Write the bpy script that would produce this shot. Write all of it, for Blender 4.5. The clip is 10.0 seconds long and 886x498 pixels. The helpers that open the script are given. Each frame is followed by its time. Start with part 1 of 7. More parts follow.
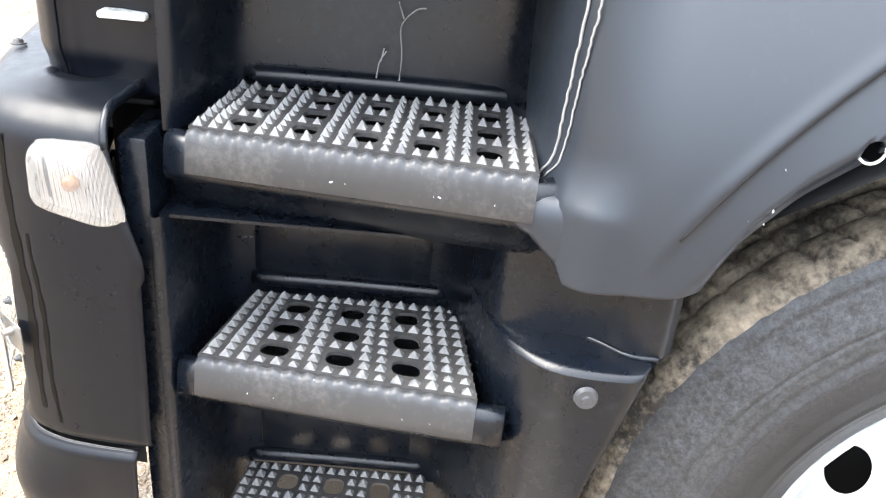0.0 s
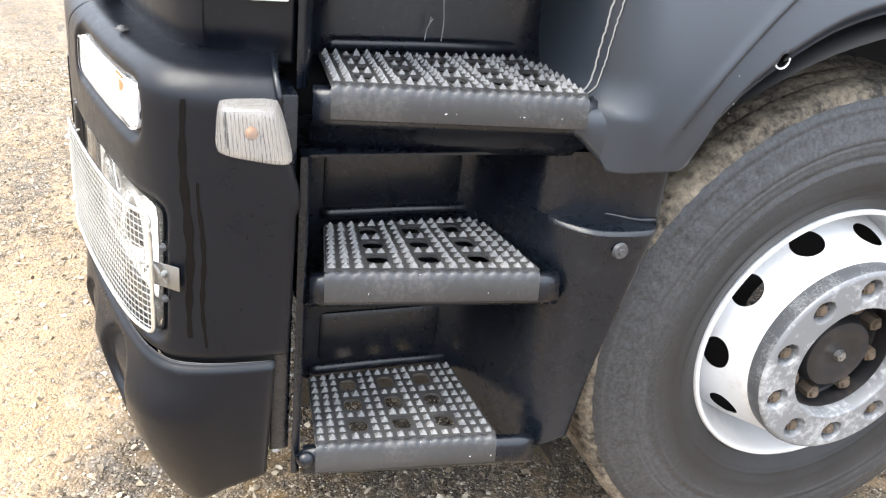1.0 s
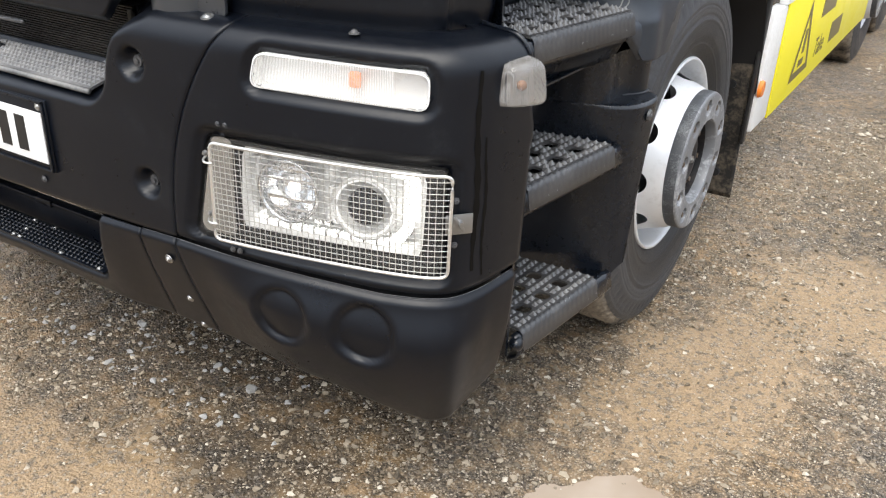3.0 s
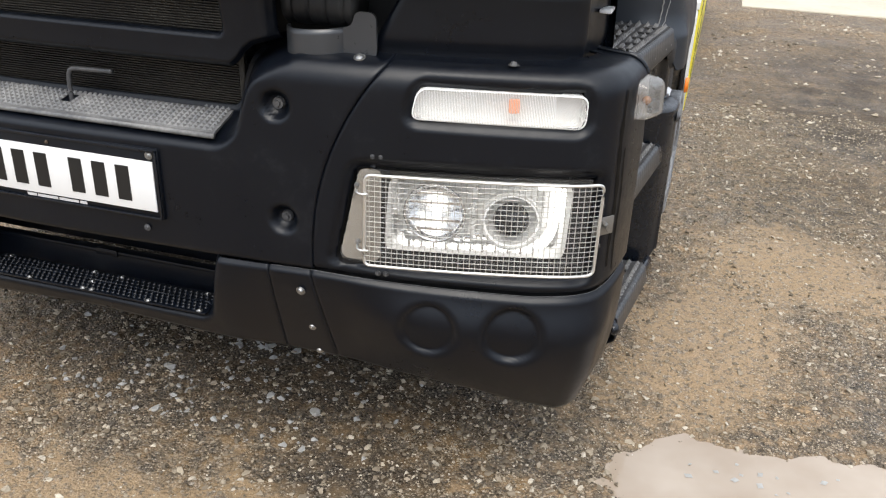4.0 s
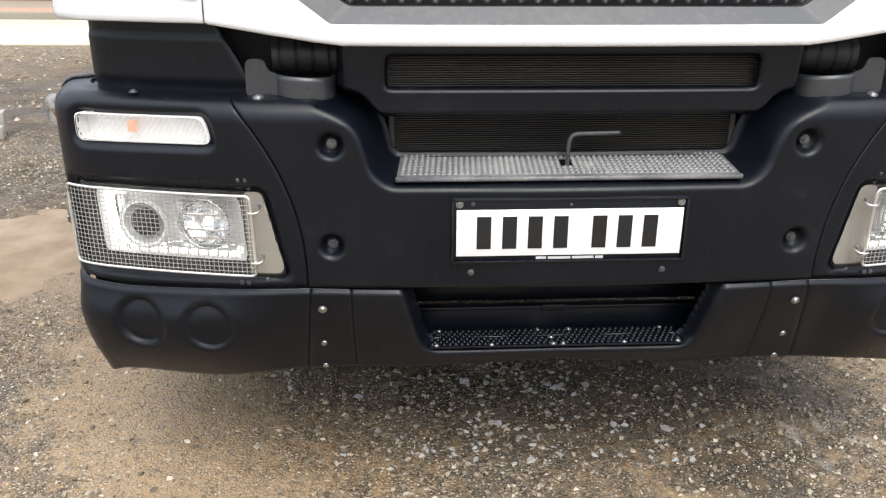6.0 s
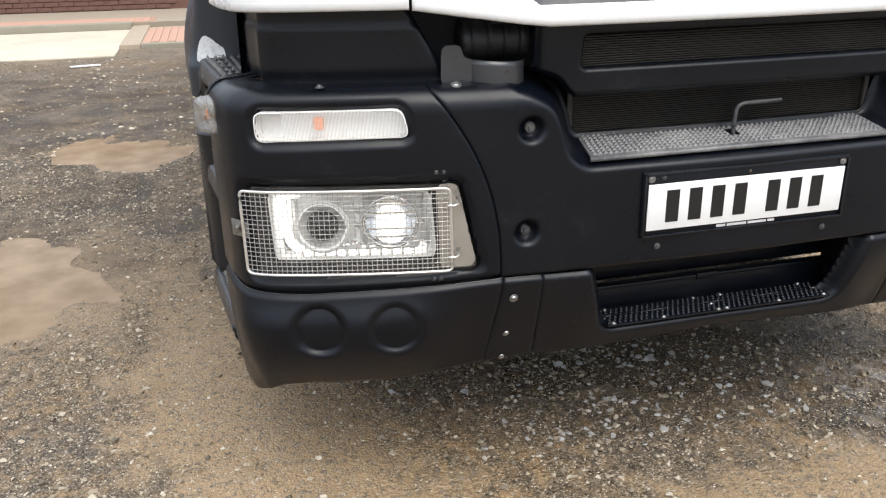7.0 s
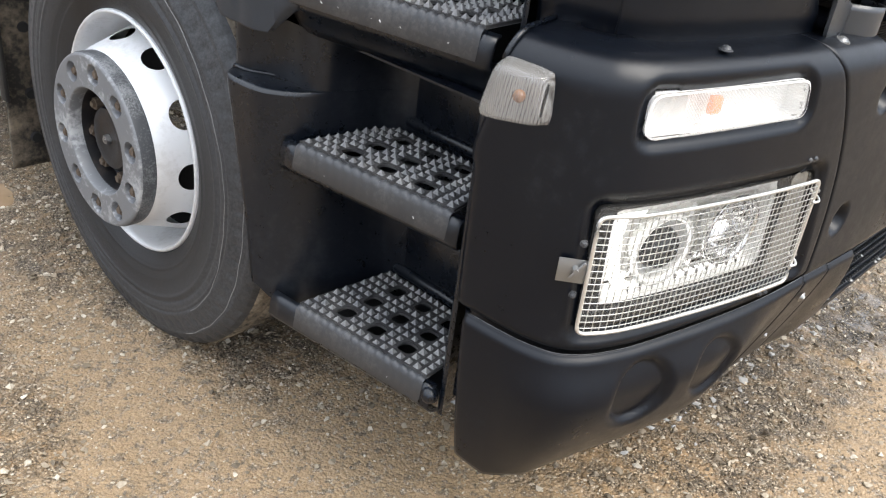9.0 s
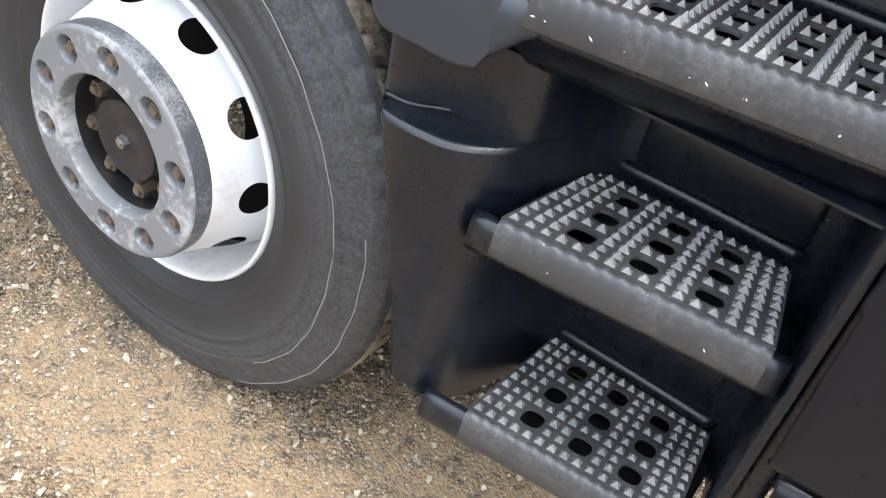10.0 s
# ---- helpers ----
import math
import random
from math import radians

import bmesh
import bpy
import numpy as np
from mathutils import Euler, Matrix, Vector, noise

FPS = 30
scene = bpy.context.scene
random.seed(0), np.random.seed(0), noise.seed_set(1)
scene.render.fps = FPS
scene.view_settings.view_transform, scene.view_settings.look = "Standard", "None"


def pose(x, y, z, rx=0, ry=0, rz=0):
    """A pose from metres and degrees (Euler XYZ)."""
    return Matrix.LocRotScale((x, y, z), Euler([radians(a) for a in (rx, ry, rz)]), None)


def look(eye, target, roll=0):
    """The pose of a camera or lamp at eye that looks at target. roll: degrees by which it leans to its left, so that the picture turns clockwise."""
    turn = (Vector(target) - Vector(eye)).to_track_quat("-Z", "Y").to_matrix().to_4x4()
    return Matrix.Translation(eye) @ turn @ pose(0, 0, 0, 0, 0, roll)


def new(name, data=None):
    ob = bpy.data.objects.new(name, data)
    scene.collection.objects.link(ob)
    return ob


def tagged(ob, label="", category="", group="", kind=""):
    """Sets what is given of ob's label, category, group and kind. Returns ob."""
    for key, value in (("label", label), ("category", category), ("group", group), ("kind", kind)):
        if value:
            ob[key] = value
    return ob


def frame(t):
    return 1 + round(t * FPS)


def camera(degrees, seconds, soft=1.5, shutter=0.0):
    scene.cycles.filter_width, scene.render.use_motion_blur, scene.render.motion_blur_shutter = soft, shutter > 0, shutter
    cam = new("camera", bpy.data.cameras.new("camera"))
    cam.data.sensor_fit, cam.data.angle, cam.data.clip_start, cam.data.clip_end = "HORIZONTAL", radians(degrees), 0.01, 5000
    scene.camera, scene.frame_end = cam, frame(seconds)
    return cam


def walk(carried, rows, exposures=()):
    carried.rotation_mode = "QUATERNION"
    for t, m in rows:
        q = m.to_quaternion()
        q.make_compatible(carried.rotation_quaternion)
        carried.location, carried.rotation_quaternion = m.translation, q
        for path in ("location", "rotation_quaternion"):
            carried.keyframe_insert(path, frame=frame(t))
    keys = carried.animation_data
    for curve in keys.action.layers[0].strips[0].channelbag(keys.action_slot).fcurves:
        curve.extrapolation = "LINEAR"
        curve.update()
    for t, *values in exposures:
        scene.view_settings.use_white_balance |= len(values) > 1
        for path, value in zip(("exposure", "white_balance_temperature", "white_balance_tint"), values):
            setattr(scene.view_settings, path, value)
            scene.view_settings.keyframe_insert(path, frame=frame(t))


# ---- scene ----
cam = camera(55.8, 10.0, 1.2)
PATH = [
    (0, (2.003, 0.78, 1.392), (0.23, 0.805, 0.468), 5.4),
    (0.5, (2.141, 0.528, 1.397), (0.378, 0.869, 0.516), 6.9),
    (1, (2.269, 0.254, 1.388), (0.601, 0.923, 0.509), 6.8),
    (1.5, (2.227, -0.034, 1.359), (0.691, 0.881, 0.462), 6.1),
    (2, (2.165, -0.345, 1.358), (0.843, 0.85, 0.45), 6.1),
    (2.5, (2.043, -0.647, 1.383), (0.931, 0.757, 0.494), 4.6),
    (2.7, (1.942, -0.734, 1.377), (0.899, 0.724, 0.489), 3.5),
    (3.8, (1.436, -1.191, 1.452), (0.87, 0.514, 0.574), 2.7),
    (4, (1.292, -1.251, 1.439), (0.773, 0.478, 0.577), 2.3),
    (4.5, (0.895, -1.337, 1.447), (0.508, 0.433, 0.6), 1.1),
    (5, (0.502, -1.466, 1.463), (0.344, 0.36, 0.663), 1.3),
    (5.5, (0.066, -1.535, 1.428), (0.052, 0.321, 0.683), 0.9),
    (6, (-0.403, -1.65, 1.443), (-0.287, 0.207, 0.71), 0.7),
    (6.2, (-0.571, -1.674, 1.453), (-0.378, 0.175, 0.716), 0.7),
    (7.3, (-1.386, -1.397, 1.391), (-0.758, 0.356, 0.661), 0.3),
    (7.5, (-1.525, -1.301, 1.404), (-0.765, 0.393, 0.661), 1.9),
    (8, (-1.781, -0.989, 1.366), (-0.797, 0.568, 0.585), 4.1),
    (8.5, (-1.967, -0.614, 1.35), (-0.815, 0.787, 0.507), 5.3),
    (9, (-2.068, -0.26, 1.341), (-0.746, 0.896, 0.385), 7.8),
    (9.5, (-2.044, 0.102, 1.342), (-0.652, 0.998, 0.22), 13.8),
    (10, (-1.983, 0.498, 1.351), (-0.596, 1.26, 0.127), 13.2),
]
walk(cam, [(t, look(eye, target, roll)) for t, eye, target, roll in PATH],
     exposures=[(0.0, 2.2), (0.5, 1.88), (1.0, 1.6), (1.5, 1.32), (2.0, 1.12), (2.5, 0.86), (4.0, 0.3), (4.5, 0.3), (5.5, 0.42), (6.2, 0.55), (7.5, 0.2), (8.5, 0.45), (9.0, 0.85), (9.5, 1.12), (10.0, 1.55)])


# ---- light ----
world = bpy.data.worlds.new("sky")
scene.world = world
world.use_nodes = True
wn = world.node_tree.nodes
sky = wn.new("ShaderNodeTexSky")
sky.sky_type = "NISHITA"
sky.sun_disc = False
sky.sun_elevation, sky.sun_rotation = radians(54), radians(194)
sky.dust_density, sky.air_density = 4.0, 1.0
# cloud cover: pale, brighter overhead than at the horizon
up = wn.new("ShaderNodeTexCoord")
split = wn.new("ShaderNodeSeparateXYZ")
cloud = wn.new("ShaderNodeValToRGB")
cloud.color_ramp.elements[0].position, cloud.color_ramp.elements[0].color = 0.0, (0.195, 0.215, 0.25, 1)
cloud.color_ramp.elements[1].position, cloud.color_ramp.elements[1].color = 1.0, (0.98, 1.04, 1.14, 1)
cloud.color_ramp.elements.new(0.35).color = (0.56, 0.61, 0.69, 1)
gain = wn.new("ShaderNodeVectorMath")
gain.operation = "SCALE"
gain.inputs["Scale"].default_value = 20.0
cover = wn.new("ShaderNodeMix")
cover.data_type = "RGBA"
cover.inputs[0].default_value = 0.85
wl = world.node_tree.links
wl.new(up.outputs["Generated"], split.inputs[0])
wl.new(split.outputs[2], cloud.inputs[0])
wl.new(cloud.outputs[0], gain.inputs[0])
wl.new(sky.outputs[0], cover.inputs[6])
wl.new(gain.outputs[0], cover.inputs[7])
wl.new(cover.outputs[2], wn["Background"].inputs[0])
wn["Background"].inputs[1].default_value = 0.1
sun = new("sun", bpy.data.lights.new("sun", "SUN"))
sun.data.energy, sun.data.angle, sun.data.color = 2.0, radians(42), (1.0, 0.94, 0.85)
sun.matrix_world = pose(0, 0, 10, 36, 0, 14)


# ---- materials ----
def material(name, base, rough=0.5, metal=0.0, spec=0.5):
    m = bpy.data.materials.new(name)
    m.use_nodes = True
    b = m.node_tree.nodes["Principled BSDF"]
    b.inputs["Base Color"].default_value = (*base, 1)
    b.inputs["Roughness"].default_value = rough
    b.inputs["Metallic"].default_value = metal
    b.inputs["Specular IOR Level"].default_value = spec
    return m


def node(m, kind, **values):
    n = m.node_tree.nodes.new(kind)
    for k, v in values.items():
        n.inputs[k].default_value = v
    return n


def link(m, a, b):
    m.node_tree.links.new(a, b)


def coords(m, scale=(1, 1, 1)):
    tc = m.node_tree.nodes.new("ShaderNodeTexCoord")
    mp = node(m, "ShaderNodeMapping", Scale=scale)
    link(m, tc.outputs["Object"], mp.inputs[0])
    return mp.outputs[0]


def noise_tex(m, scale, detail=4.0, rough=0.55, stretch=(1, 1, 1)):
    n = node(m, "ShaderNodeTexNoise", Scale=scale, Detail=detail, Roughness=rough)
    link(m, coords(m, stretch), n.inputs["Vector"])
    return n.outputs["Fac"]


def ramp(m, fac, stops):
    r = m.node_tree.nodes.new("ShaderNodeValToRGB")
    el = r.color_ramp.elements
    while len(el) < len(stops):
        el.new(0.5)
    for e, (p, c) in zip(el, stops):
        e.position = p
        e.color = (*c, 1) if len(c) == 3 else c
    link(m, fac, r.inputs[0])
    return r.outputs[0]


def grey(v):
    return (v, v, v)


def mixed(m, fac, a, b):
    x = m.node_tree.nodes.new("ShaderNodeMix")
    x.data_type = "RGBA"
    for socket, value in ((x.inputs[0], fac), (x.inputs[6], a), (x.inputs[7], b)):
        if isinstance(value, tuple):
            socket.default_value = (*value, 1)
        elif isinstance(value, (int, float)):
            socket.default_value = value
        else:
            link(m, value, socket)
    return x.outputs[2]


def bump(m, height, strength=0.2, distance=0.002):
    b = node(m, "ShaderNodeBump", Strength=strength, Distance=distance)
    link(m, height, b.inputs["Height"])
    return b


def shader(m):
    return m.node_tree.nodes["Principled BSDF"]


def worn(name, base, dirt, rough, metal=0.0, low=0.5, high=0.75, scale=6.0, grain=900.0, grain_strength=0.12, stretch=(1, 1, 1), amount=0.6, fine=60.0):
    """Painted, moulded or metal surface with dust at two scales, a fine grain and uneven gloss."""
    m = material(name, base, rough, metal)
    big = noise_tex(m, scale, 6, 0.6, stretch)
    small = noise_tex(m, fine, 5, 0.65, stretch)
    both = node(m, "ShaderNodeMath")
    both.operation = "MULTIPLY_ADD"
    both.inputs[1].default_value = 0.45
    link(m, small, both.inputs[0])
    half = node(m, "ShaderNodeMath")
    half.operation = "MULTIPLY"
    half.inputs[1].default_value = 0.6
    link(m, big, half.inputs[0])
    link(m, half.outputs[0], both.inputs[2])
    mask = ramp(m, both.outputs[0], [(low, grey(0)), (high, grey(amount))])
    link(m, mixed(m, mask, base, dirt), shader(m).inputs["Base Color"])
    link(m, ramp(m, both.outputs[0], [(0.3, grey(max(rough - 0.08, 0.02))), (0.8, grey(min(rough + 0.2, 1)))]), shader(m).inputs["Roughness"])
    if grain_strength:
        link(m, bump(m, noise_tex(m, grain, 2), grain_strength, 0.001).outputs[0], shader(m).inputs["Normal"])
    return m


black_plastic = worn("black textured plastic", (0.0021, 0.0034, 0.0066), (0.055, 0.060, 0.066), 0.30, low=0.58, high=0.85, amount=0.3, grain=1400, grain_strength=0.08)
arch_plastic = worn("faded black arch plastic", (0.017, 0.022, 0.030), (0.08, 0.085, 0.09), 0.36, low=0.60, high=0.85, amount=0.25, grain=1400, grain_strength=0.1, scale=4)
step_plastic = worn("scuffed black step plastic", (0.0034, 0.0052, 0.0090), (0.06, 0.065, 0.07), 0.25, low=0.56, high=0.82, amount=0.4, grain_strength=0.07, grain=1400, scale=4)
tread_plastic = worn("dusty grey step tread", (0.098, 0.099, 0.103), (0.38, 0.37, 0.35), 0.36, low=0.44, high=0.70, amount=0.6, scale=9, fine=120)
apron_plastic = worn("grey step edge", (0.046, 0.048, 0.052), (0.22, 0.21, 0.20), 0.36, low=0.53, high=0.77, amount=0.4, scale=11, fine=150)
# darker than the studs: dirt, with the shade between studs in the colour
tread_base = worn("dirty step plate with stud shade", (0.030, 0.030, 0.032), (0.13, 0.122, 0.11), 0.45, low=0.45, high=0.75, amount=0.5, scale=9, fine=120)
shader(arch_plastic).inputs["Specular IOR Level"].default_value = 0.6
shader(black_plastic).inputs["Specular IOR Level"].default_value = 0.36
# near-black for lamp housings and closed insides; also paints shade in gaps and holes
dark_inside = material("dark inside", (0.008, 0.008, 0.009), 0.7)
white_paint = worn("white cab paint", (0.78, 0.79, 0.79), (0.5, 0.47, 0.42), 0.25, low=0.6, high=0.85, amount=0.4, grain_strength=0.0)
tyre_rubber = worn("dusty tyre rubber", (0.0105, 0.0115, 0.0135), (0.052, 0.054, 0.057), 0.46, low=0.44, high=0.78, amount=0.5, scale=6, fine=190, grain=420, grain_strength=0.5)
mud_rubber = worn("mud-caked tyre tread", (0.030, 0.026, 0.021), (0.33, 0.275, 0.205), 0.85, low=0.42, high=0.66, amount=0.95, scale=9, fine=90, grain=130, grain_strength=1.0)
rim_paint = worn("silver wheel paint", (0.70, 0.71, 0.72), (0.30, 0.27, 0.23), 0.32, metal=0.25, low=0.55, high=0.8, amount=0.5, scale=7, grain_strength=0.03)
ring_metal = worn("worn grey ring paint", (0.165, 0.172, 0.183), (0.55, 0.56, 0.57), 0.38, metal=0.1, low=0.54, high=0.66, amount=0.6, scale=7, fine=70, grain=400)
band_metal = worn("speckled grey ring band", (0.06, 0.064, 0.07), (0.38, 0.39, 0.40), 0.45, low=0.50, high=0.64, amount=0.5, scale=12, fine=240, grain=400)
rust = worn("rusty steel", (0.095, 0.070, 0.050), (0.27, 0.205, 0.15), 0.7, metal=0.2, scale=30, fine=200, grain=300, grain_strength=0.5)
hub_grease = worn("greasy hub steel", (0.018, 0.018, 0.020), (0.13, 0.09, 0.065), 0.4, metal=0.3, low=0.52, high=0.74, scale=18, amount=0.35)
zinc = worn("bright zinc", (0.33, 0.33, 0.325), (0.32, 0.29, 0.25), 0.34, metal=0.9, low=0.6, high=0.8, scale=40)
mesh_metal = material("dull wire", (0.55, 0.54, 0.51), 0.35, 0.8)
wire_metal = material("polished wire", (0.86, 0.85, 0.82), 0.28, 0.85)
chrome = material("chrome", (0.95, 0.95, 0.95), 0.16, 1.0)
satin_chrome = worn("satin reflector", (0.93, 0.93, 0.92), (0.86, 0.86, 0.84), 0.20, metal=0.1, scale=30, grain=200, grain_strength=0.15)
bezel = material("lamp bezel", (0.55, 0.53, 0.49), 0.22, 0.6)
yellow_sheet = worn("yellow warning sheet", (0.82, 0.72, 0.02), (0.5, 0.42, 0.12), 0.35, low=0.6, high=0.85, amount=0.4, grain_strength=0.0)
plate_white = material("plate white", (0.80, 0.80, 0.79), 0.35)
ink = material("black ink", (0.012, 0.012, 0.012), 0.4)
brown_ink = material("brown print", (0.13, 0.10, 0.03), 0.4)
marker_base = material("dull lamp base", (0.27, 0.255, 0.245), 0.3)
pale_ink = material("pale print", (0.55, 0.55, 0.55), 0.4)
orange_plastic = material("orange reflector", (0.85, 0.22, 0.02), 0.2)
shader(orange_plastic).inputs["Emission Color"].default_value = (1, 0.25, 0.02, 1)
amber_glass = material("amber bulb", (0.95, 0.30, 0.07), 0.15)
old_amber = material("dull amber bulb", (0.26, 0.13, 0.07), 0.2)
worn_white_glint = worn("worn white paint and sky glint", (0.72, 0.73, 0.73), (0.2, 0.2, 0.2), 0.5, low=0.5, high=0.7, amount=0.6, scale=20, fine=120, grain_strength=0.0)
scratch_mat = material("pale scratch", (0.27, 0.27, 0.265), 0.6)
drip_mat = material("oily run mark", (0.004, 0.0035, 0.003), 0.5, spec=0.12)
dark_lens = material("dark projector glass", (0.03, 0.032, 0.036), 0.04)
grey_plastic = worn("grey moulded plastic", (0.055, 0.057, 0.062), (0.16, 0.15, 0.14), 0.35, scale=9)
bracket_paint = worn("grey bracket paint", (0.030, 0.033, 0.038), (0.06, 0.06, 0.06), 0.28, low=0.6, high=0.9, amount=0.2, grain_strength=0.04)
shader(bracket_paint).inputs["Specular IOR Level"].default_value = 0.8
edge_glint = material("pale edge highlight", (0.10, 0.102, 0.105), 0.4)
rubber_hose = worn("ribbed rubber hose", (0.012, 0.012, 0.013), (0.05, 0.05, 0.045), 0.5)
mesh_mat = worn("dusty radiator mesh", (0.020, 0.018, 0.016), (0.065, 0.056, 0.042), 0.6, low=0.45, high=0.7)
flap_rubber = worn("muddy flap rubber", (0.012, 0.011, 0.010), (0.25, 0.205, 0.15), 0.75, low=0.46, high=0.70, amount=0.75, scale=7, grain=160, grain_strength=0.8)
skirt_white = worn("white side guard paint", (0.74, 0.74, 0.73), (0.38, 0.33, 0.27), 0.35, low=0.5, high=0.8, amount=0.4, scale=3, grain_strength=0)
tank_metal = worn("grey tank metal", (0.32, 0.33, 0.34), (0.18, 0.15, 0.12), 0.4, metal=0.6, scale=4)


def dusty_walls(m):
    """Dry dust on a tyre's wall: thicker towards the shoulder, drawn out into short streaks."""
    place = m.node_tree.nodes.new("ShaderNodeTexCoord")
    flat = node(m, "ShaderNodeMapping", Scale=(0, 1, 1))
    link(m, place.outputs["Object"], flat.inputs[0])
    out = m.node_tree.nodes.new("ShaderNodeVectorMath")
    out.operation = "LENGTH"
    link(m, flat.outputs[0], out.inputs[0])
    zone = ramp(m, out.outputs["Value"], [(0.36, grey(0.0)), (0.43, grey(1.0)), (0.50, grey(1.0)), (0.54, grey(0.5))])
    streak = ramp(m, noise_tex(m, 130, 8, 0.8), [(0.40, grey(0.1)), (0.66, grey(1.0))])
    mask = node(m, "ShaderNodeMath")
    mask.operation = "MULTIPLY"
    link(m, zone, mask.inputs[0])
    link(m, streak, mask.inputs[1])
    half = node(m, "ShaderNodeMath")
    half.operation = "MULTIPLY"
    half.inputs[1].default_value = 0.6
    link(m, mask.outputs[0], half.inputs[0])
    was = shader(m).inputs["Base Color"].links[0].from_socket
    link(m, mixed(m, half.outputs[0], was, (0.105, 0.110, 0.118)), shader(m).inputs["Base Color"])


dusty_walls(tyre_rubber)


def glowing(name, colour, strength):
    m = material(name, (0.9, 0.9, 0.9), 0.3)
    shader(m).inputs["Emission Color"].default_value = (*colour, 1)
    shader(m).inputs["Emission Strength"].default_value = strength
    return m


led = glowing("lit white lamp strip", (1.0, 0.97, 0.92), 1.7)
light_guide = glowing("lit light guide", (1.0, 0.975, 0.94), 0.5)


def clear_lens(name, rib=0.0, along="X", tint=(1, 1, 1), gloss=0.06, veils=(0.16, 0.27), frost_tone=0.92, haze=0.0):
    """Thin clear plastic: mostly see-through, with a sharp gloss; rib: width of the moulded flutes."""
    m = bpy.data.materials.new(name)
    m.use_nodes = True
    nt = m.node_tree
    nt.nodes.remove(nt.nodes["Principled BSDF"])
    out = nt.nodes["Material Output"]
    see = nt.nodes.new("ShaderNodeBsdfTransparent")
    see.inputs[0].default_value = (*tint, 1)
    shine = nt.nodes.new("ShaderNodeBsdfGlossy")
    shine.inputs["Roughness"].default_value = gloss
    facing = nt.nodes.new("ShaderNodeFresnel")
    facing.inputs[0].default_value = 1.5
    mix = nt.nodes.new("ShaderNodeMixShader")
    nt.links.new(facing.outputs[0], mix.inputs[0])
    nt.links.new(see.outputs[0], mix.inputs[1])
    nt.links.new(shine.outputs[0], mix.inputs[2])
    last = mix
    if rib:
        frost = nt.nodes.new("ShaderNodeBsdfDiffuse")
        frost.inputs[0].default_value = (frost_tone, frost_tone, frost_tone * 0.98, 1)
        wave = node(m, "ShaderNodeTexWave", Scale=0.314 / rib, Distortion=0.0)
        wave.bands_direction = along
        link(m, coords(m, (1.0, 1.0, 0.0)), wave.inputs["Vector"])
        veil = ramp(m, wave.outputs["Fac"], [(0.2, grey(veils[0])), (0.9, grey(veils[1]))])
        last = nt.nodes.new("ShaderNodeMixShader")
        nt.links.new(veil, last.inputs[0])
        nt.links.new(mix.outputs[0], last.inputs[1])
        nt.links.new(frost.outputs[0], last.inputs[2])
    # haze: white mixed into the lens in place of the sky it reflects
    if haze:
        dull = nt.nodes.new("ShaderNodeBsdfDiffuse")
        dull.inputs[0].default_value = (0.9, 0.9, 0.89, 1)
        sky_haze = nt.nodes.new("ShaderNodeMixShader")
        sky_haze.inputs[0].default_value = haze
        nt.links.new(last.outputs[0], sky_haze.inputs[1])
        nt.links.new(dull.outputs[0], sky_haze.inputs[2])
        last = sky_haze
    nt.links.new(last.outputs[0], out.inputs[0])
    return m


lamp_glass = clear_lens("clear lamp lens", haze=0.03)
ribbed_glass = clear_lens("fluted clear lens", rib=0.0028, veils=(0.20, 0.38), frost_tone=0.82)
marker_glass = clear_lens("fluted clear marker cover", rib=0.0028, along="Y", tint=(0.95, 0.93, 0.90), veils=(0.06, 0.30), frost_tone=0.55)


# ---- building helpers ----
def link_mesh(name, verts, faces, mat, parent=None, label="", sx=1, smooth=True, shadow=True):
    """One mesh object; sx = -1 mirrors it to the other side of the lorry."""
    v = np.array(verts, float).reshape(-1, 3)
    f = [tuple(int(i) for i in q) for q in faces]
    if sx < 0:
        v = v * np.array([-1.0, 1, 1])
        f = [q[::-1] for q in f]
    me = bpy.data.meshes.new(name)
    me.from_pydata([tuple(p) for p in v], [], f)
    me.validate()
    if smooth:
        me.polygons.foreach_set("use_smooth", [True] * len(me.polygons))
    me.materials.append(mat)
    ob = new(name, me)
    if parent is not None:
        ob.parent = parent
    if label:
        ob["label"] = label
    if not shadow:
        ob.visible_shadow = False
    return ob


def thick(ob, t, offset=-1.0):
    s = ob.modifiers.new("thickness", "SOLIDIFY")
    s.thickness, s.offset, s.use_rim = t, offset, True
    return ob


def sharp(ob, degrees=35):
    """Keep hard edges hard under smooth shading."""
    ob.data.set_sharp_from_angle(angle=radians(degrees))
    return ob


def part(name, bm, mat, parent, label="", sx=1, smooth=True, edge=35):
    """Links a bmesh as one mesh object under a thing or a part."""
    if sx < 0:
        bmesh.ops.scale(bm, vec=(-1, 1, 1), verts=bm.verts)
        bmesh.ops.reverse_faces(bm, faces=bm.faces)
    me = bpy.data.meshes.new(name)
    bm.to_mesh(me)
    bm.free()
    if smooth:
        me.polygons.foreach_set("use_smooth", [True] * len(me.polygons))
        me.set_sharp_from_angle(angle=radians(edge))
    me.materials.append(mat)
    ob = new(name, me)
    if parent is not None:
        ob.parent = parent
    if label:
        ob["label"] = label
    return ob


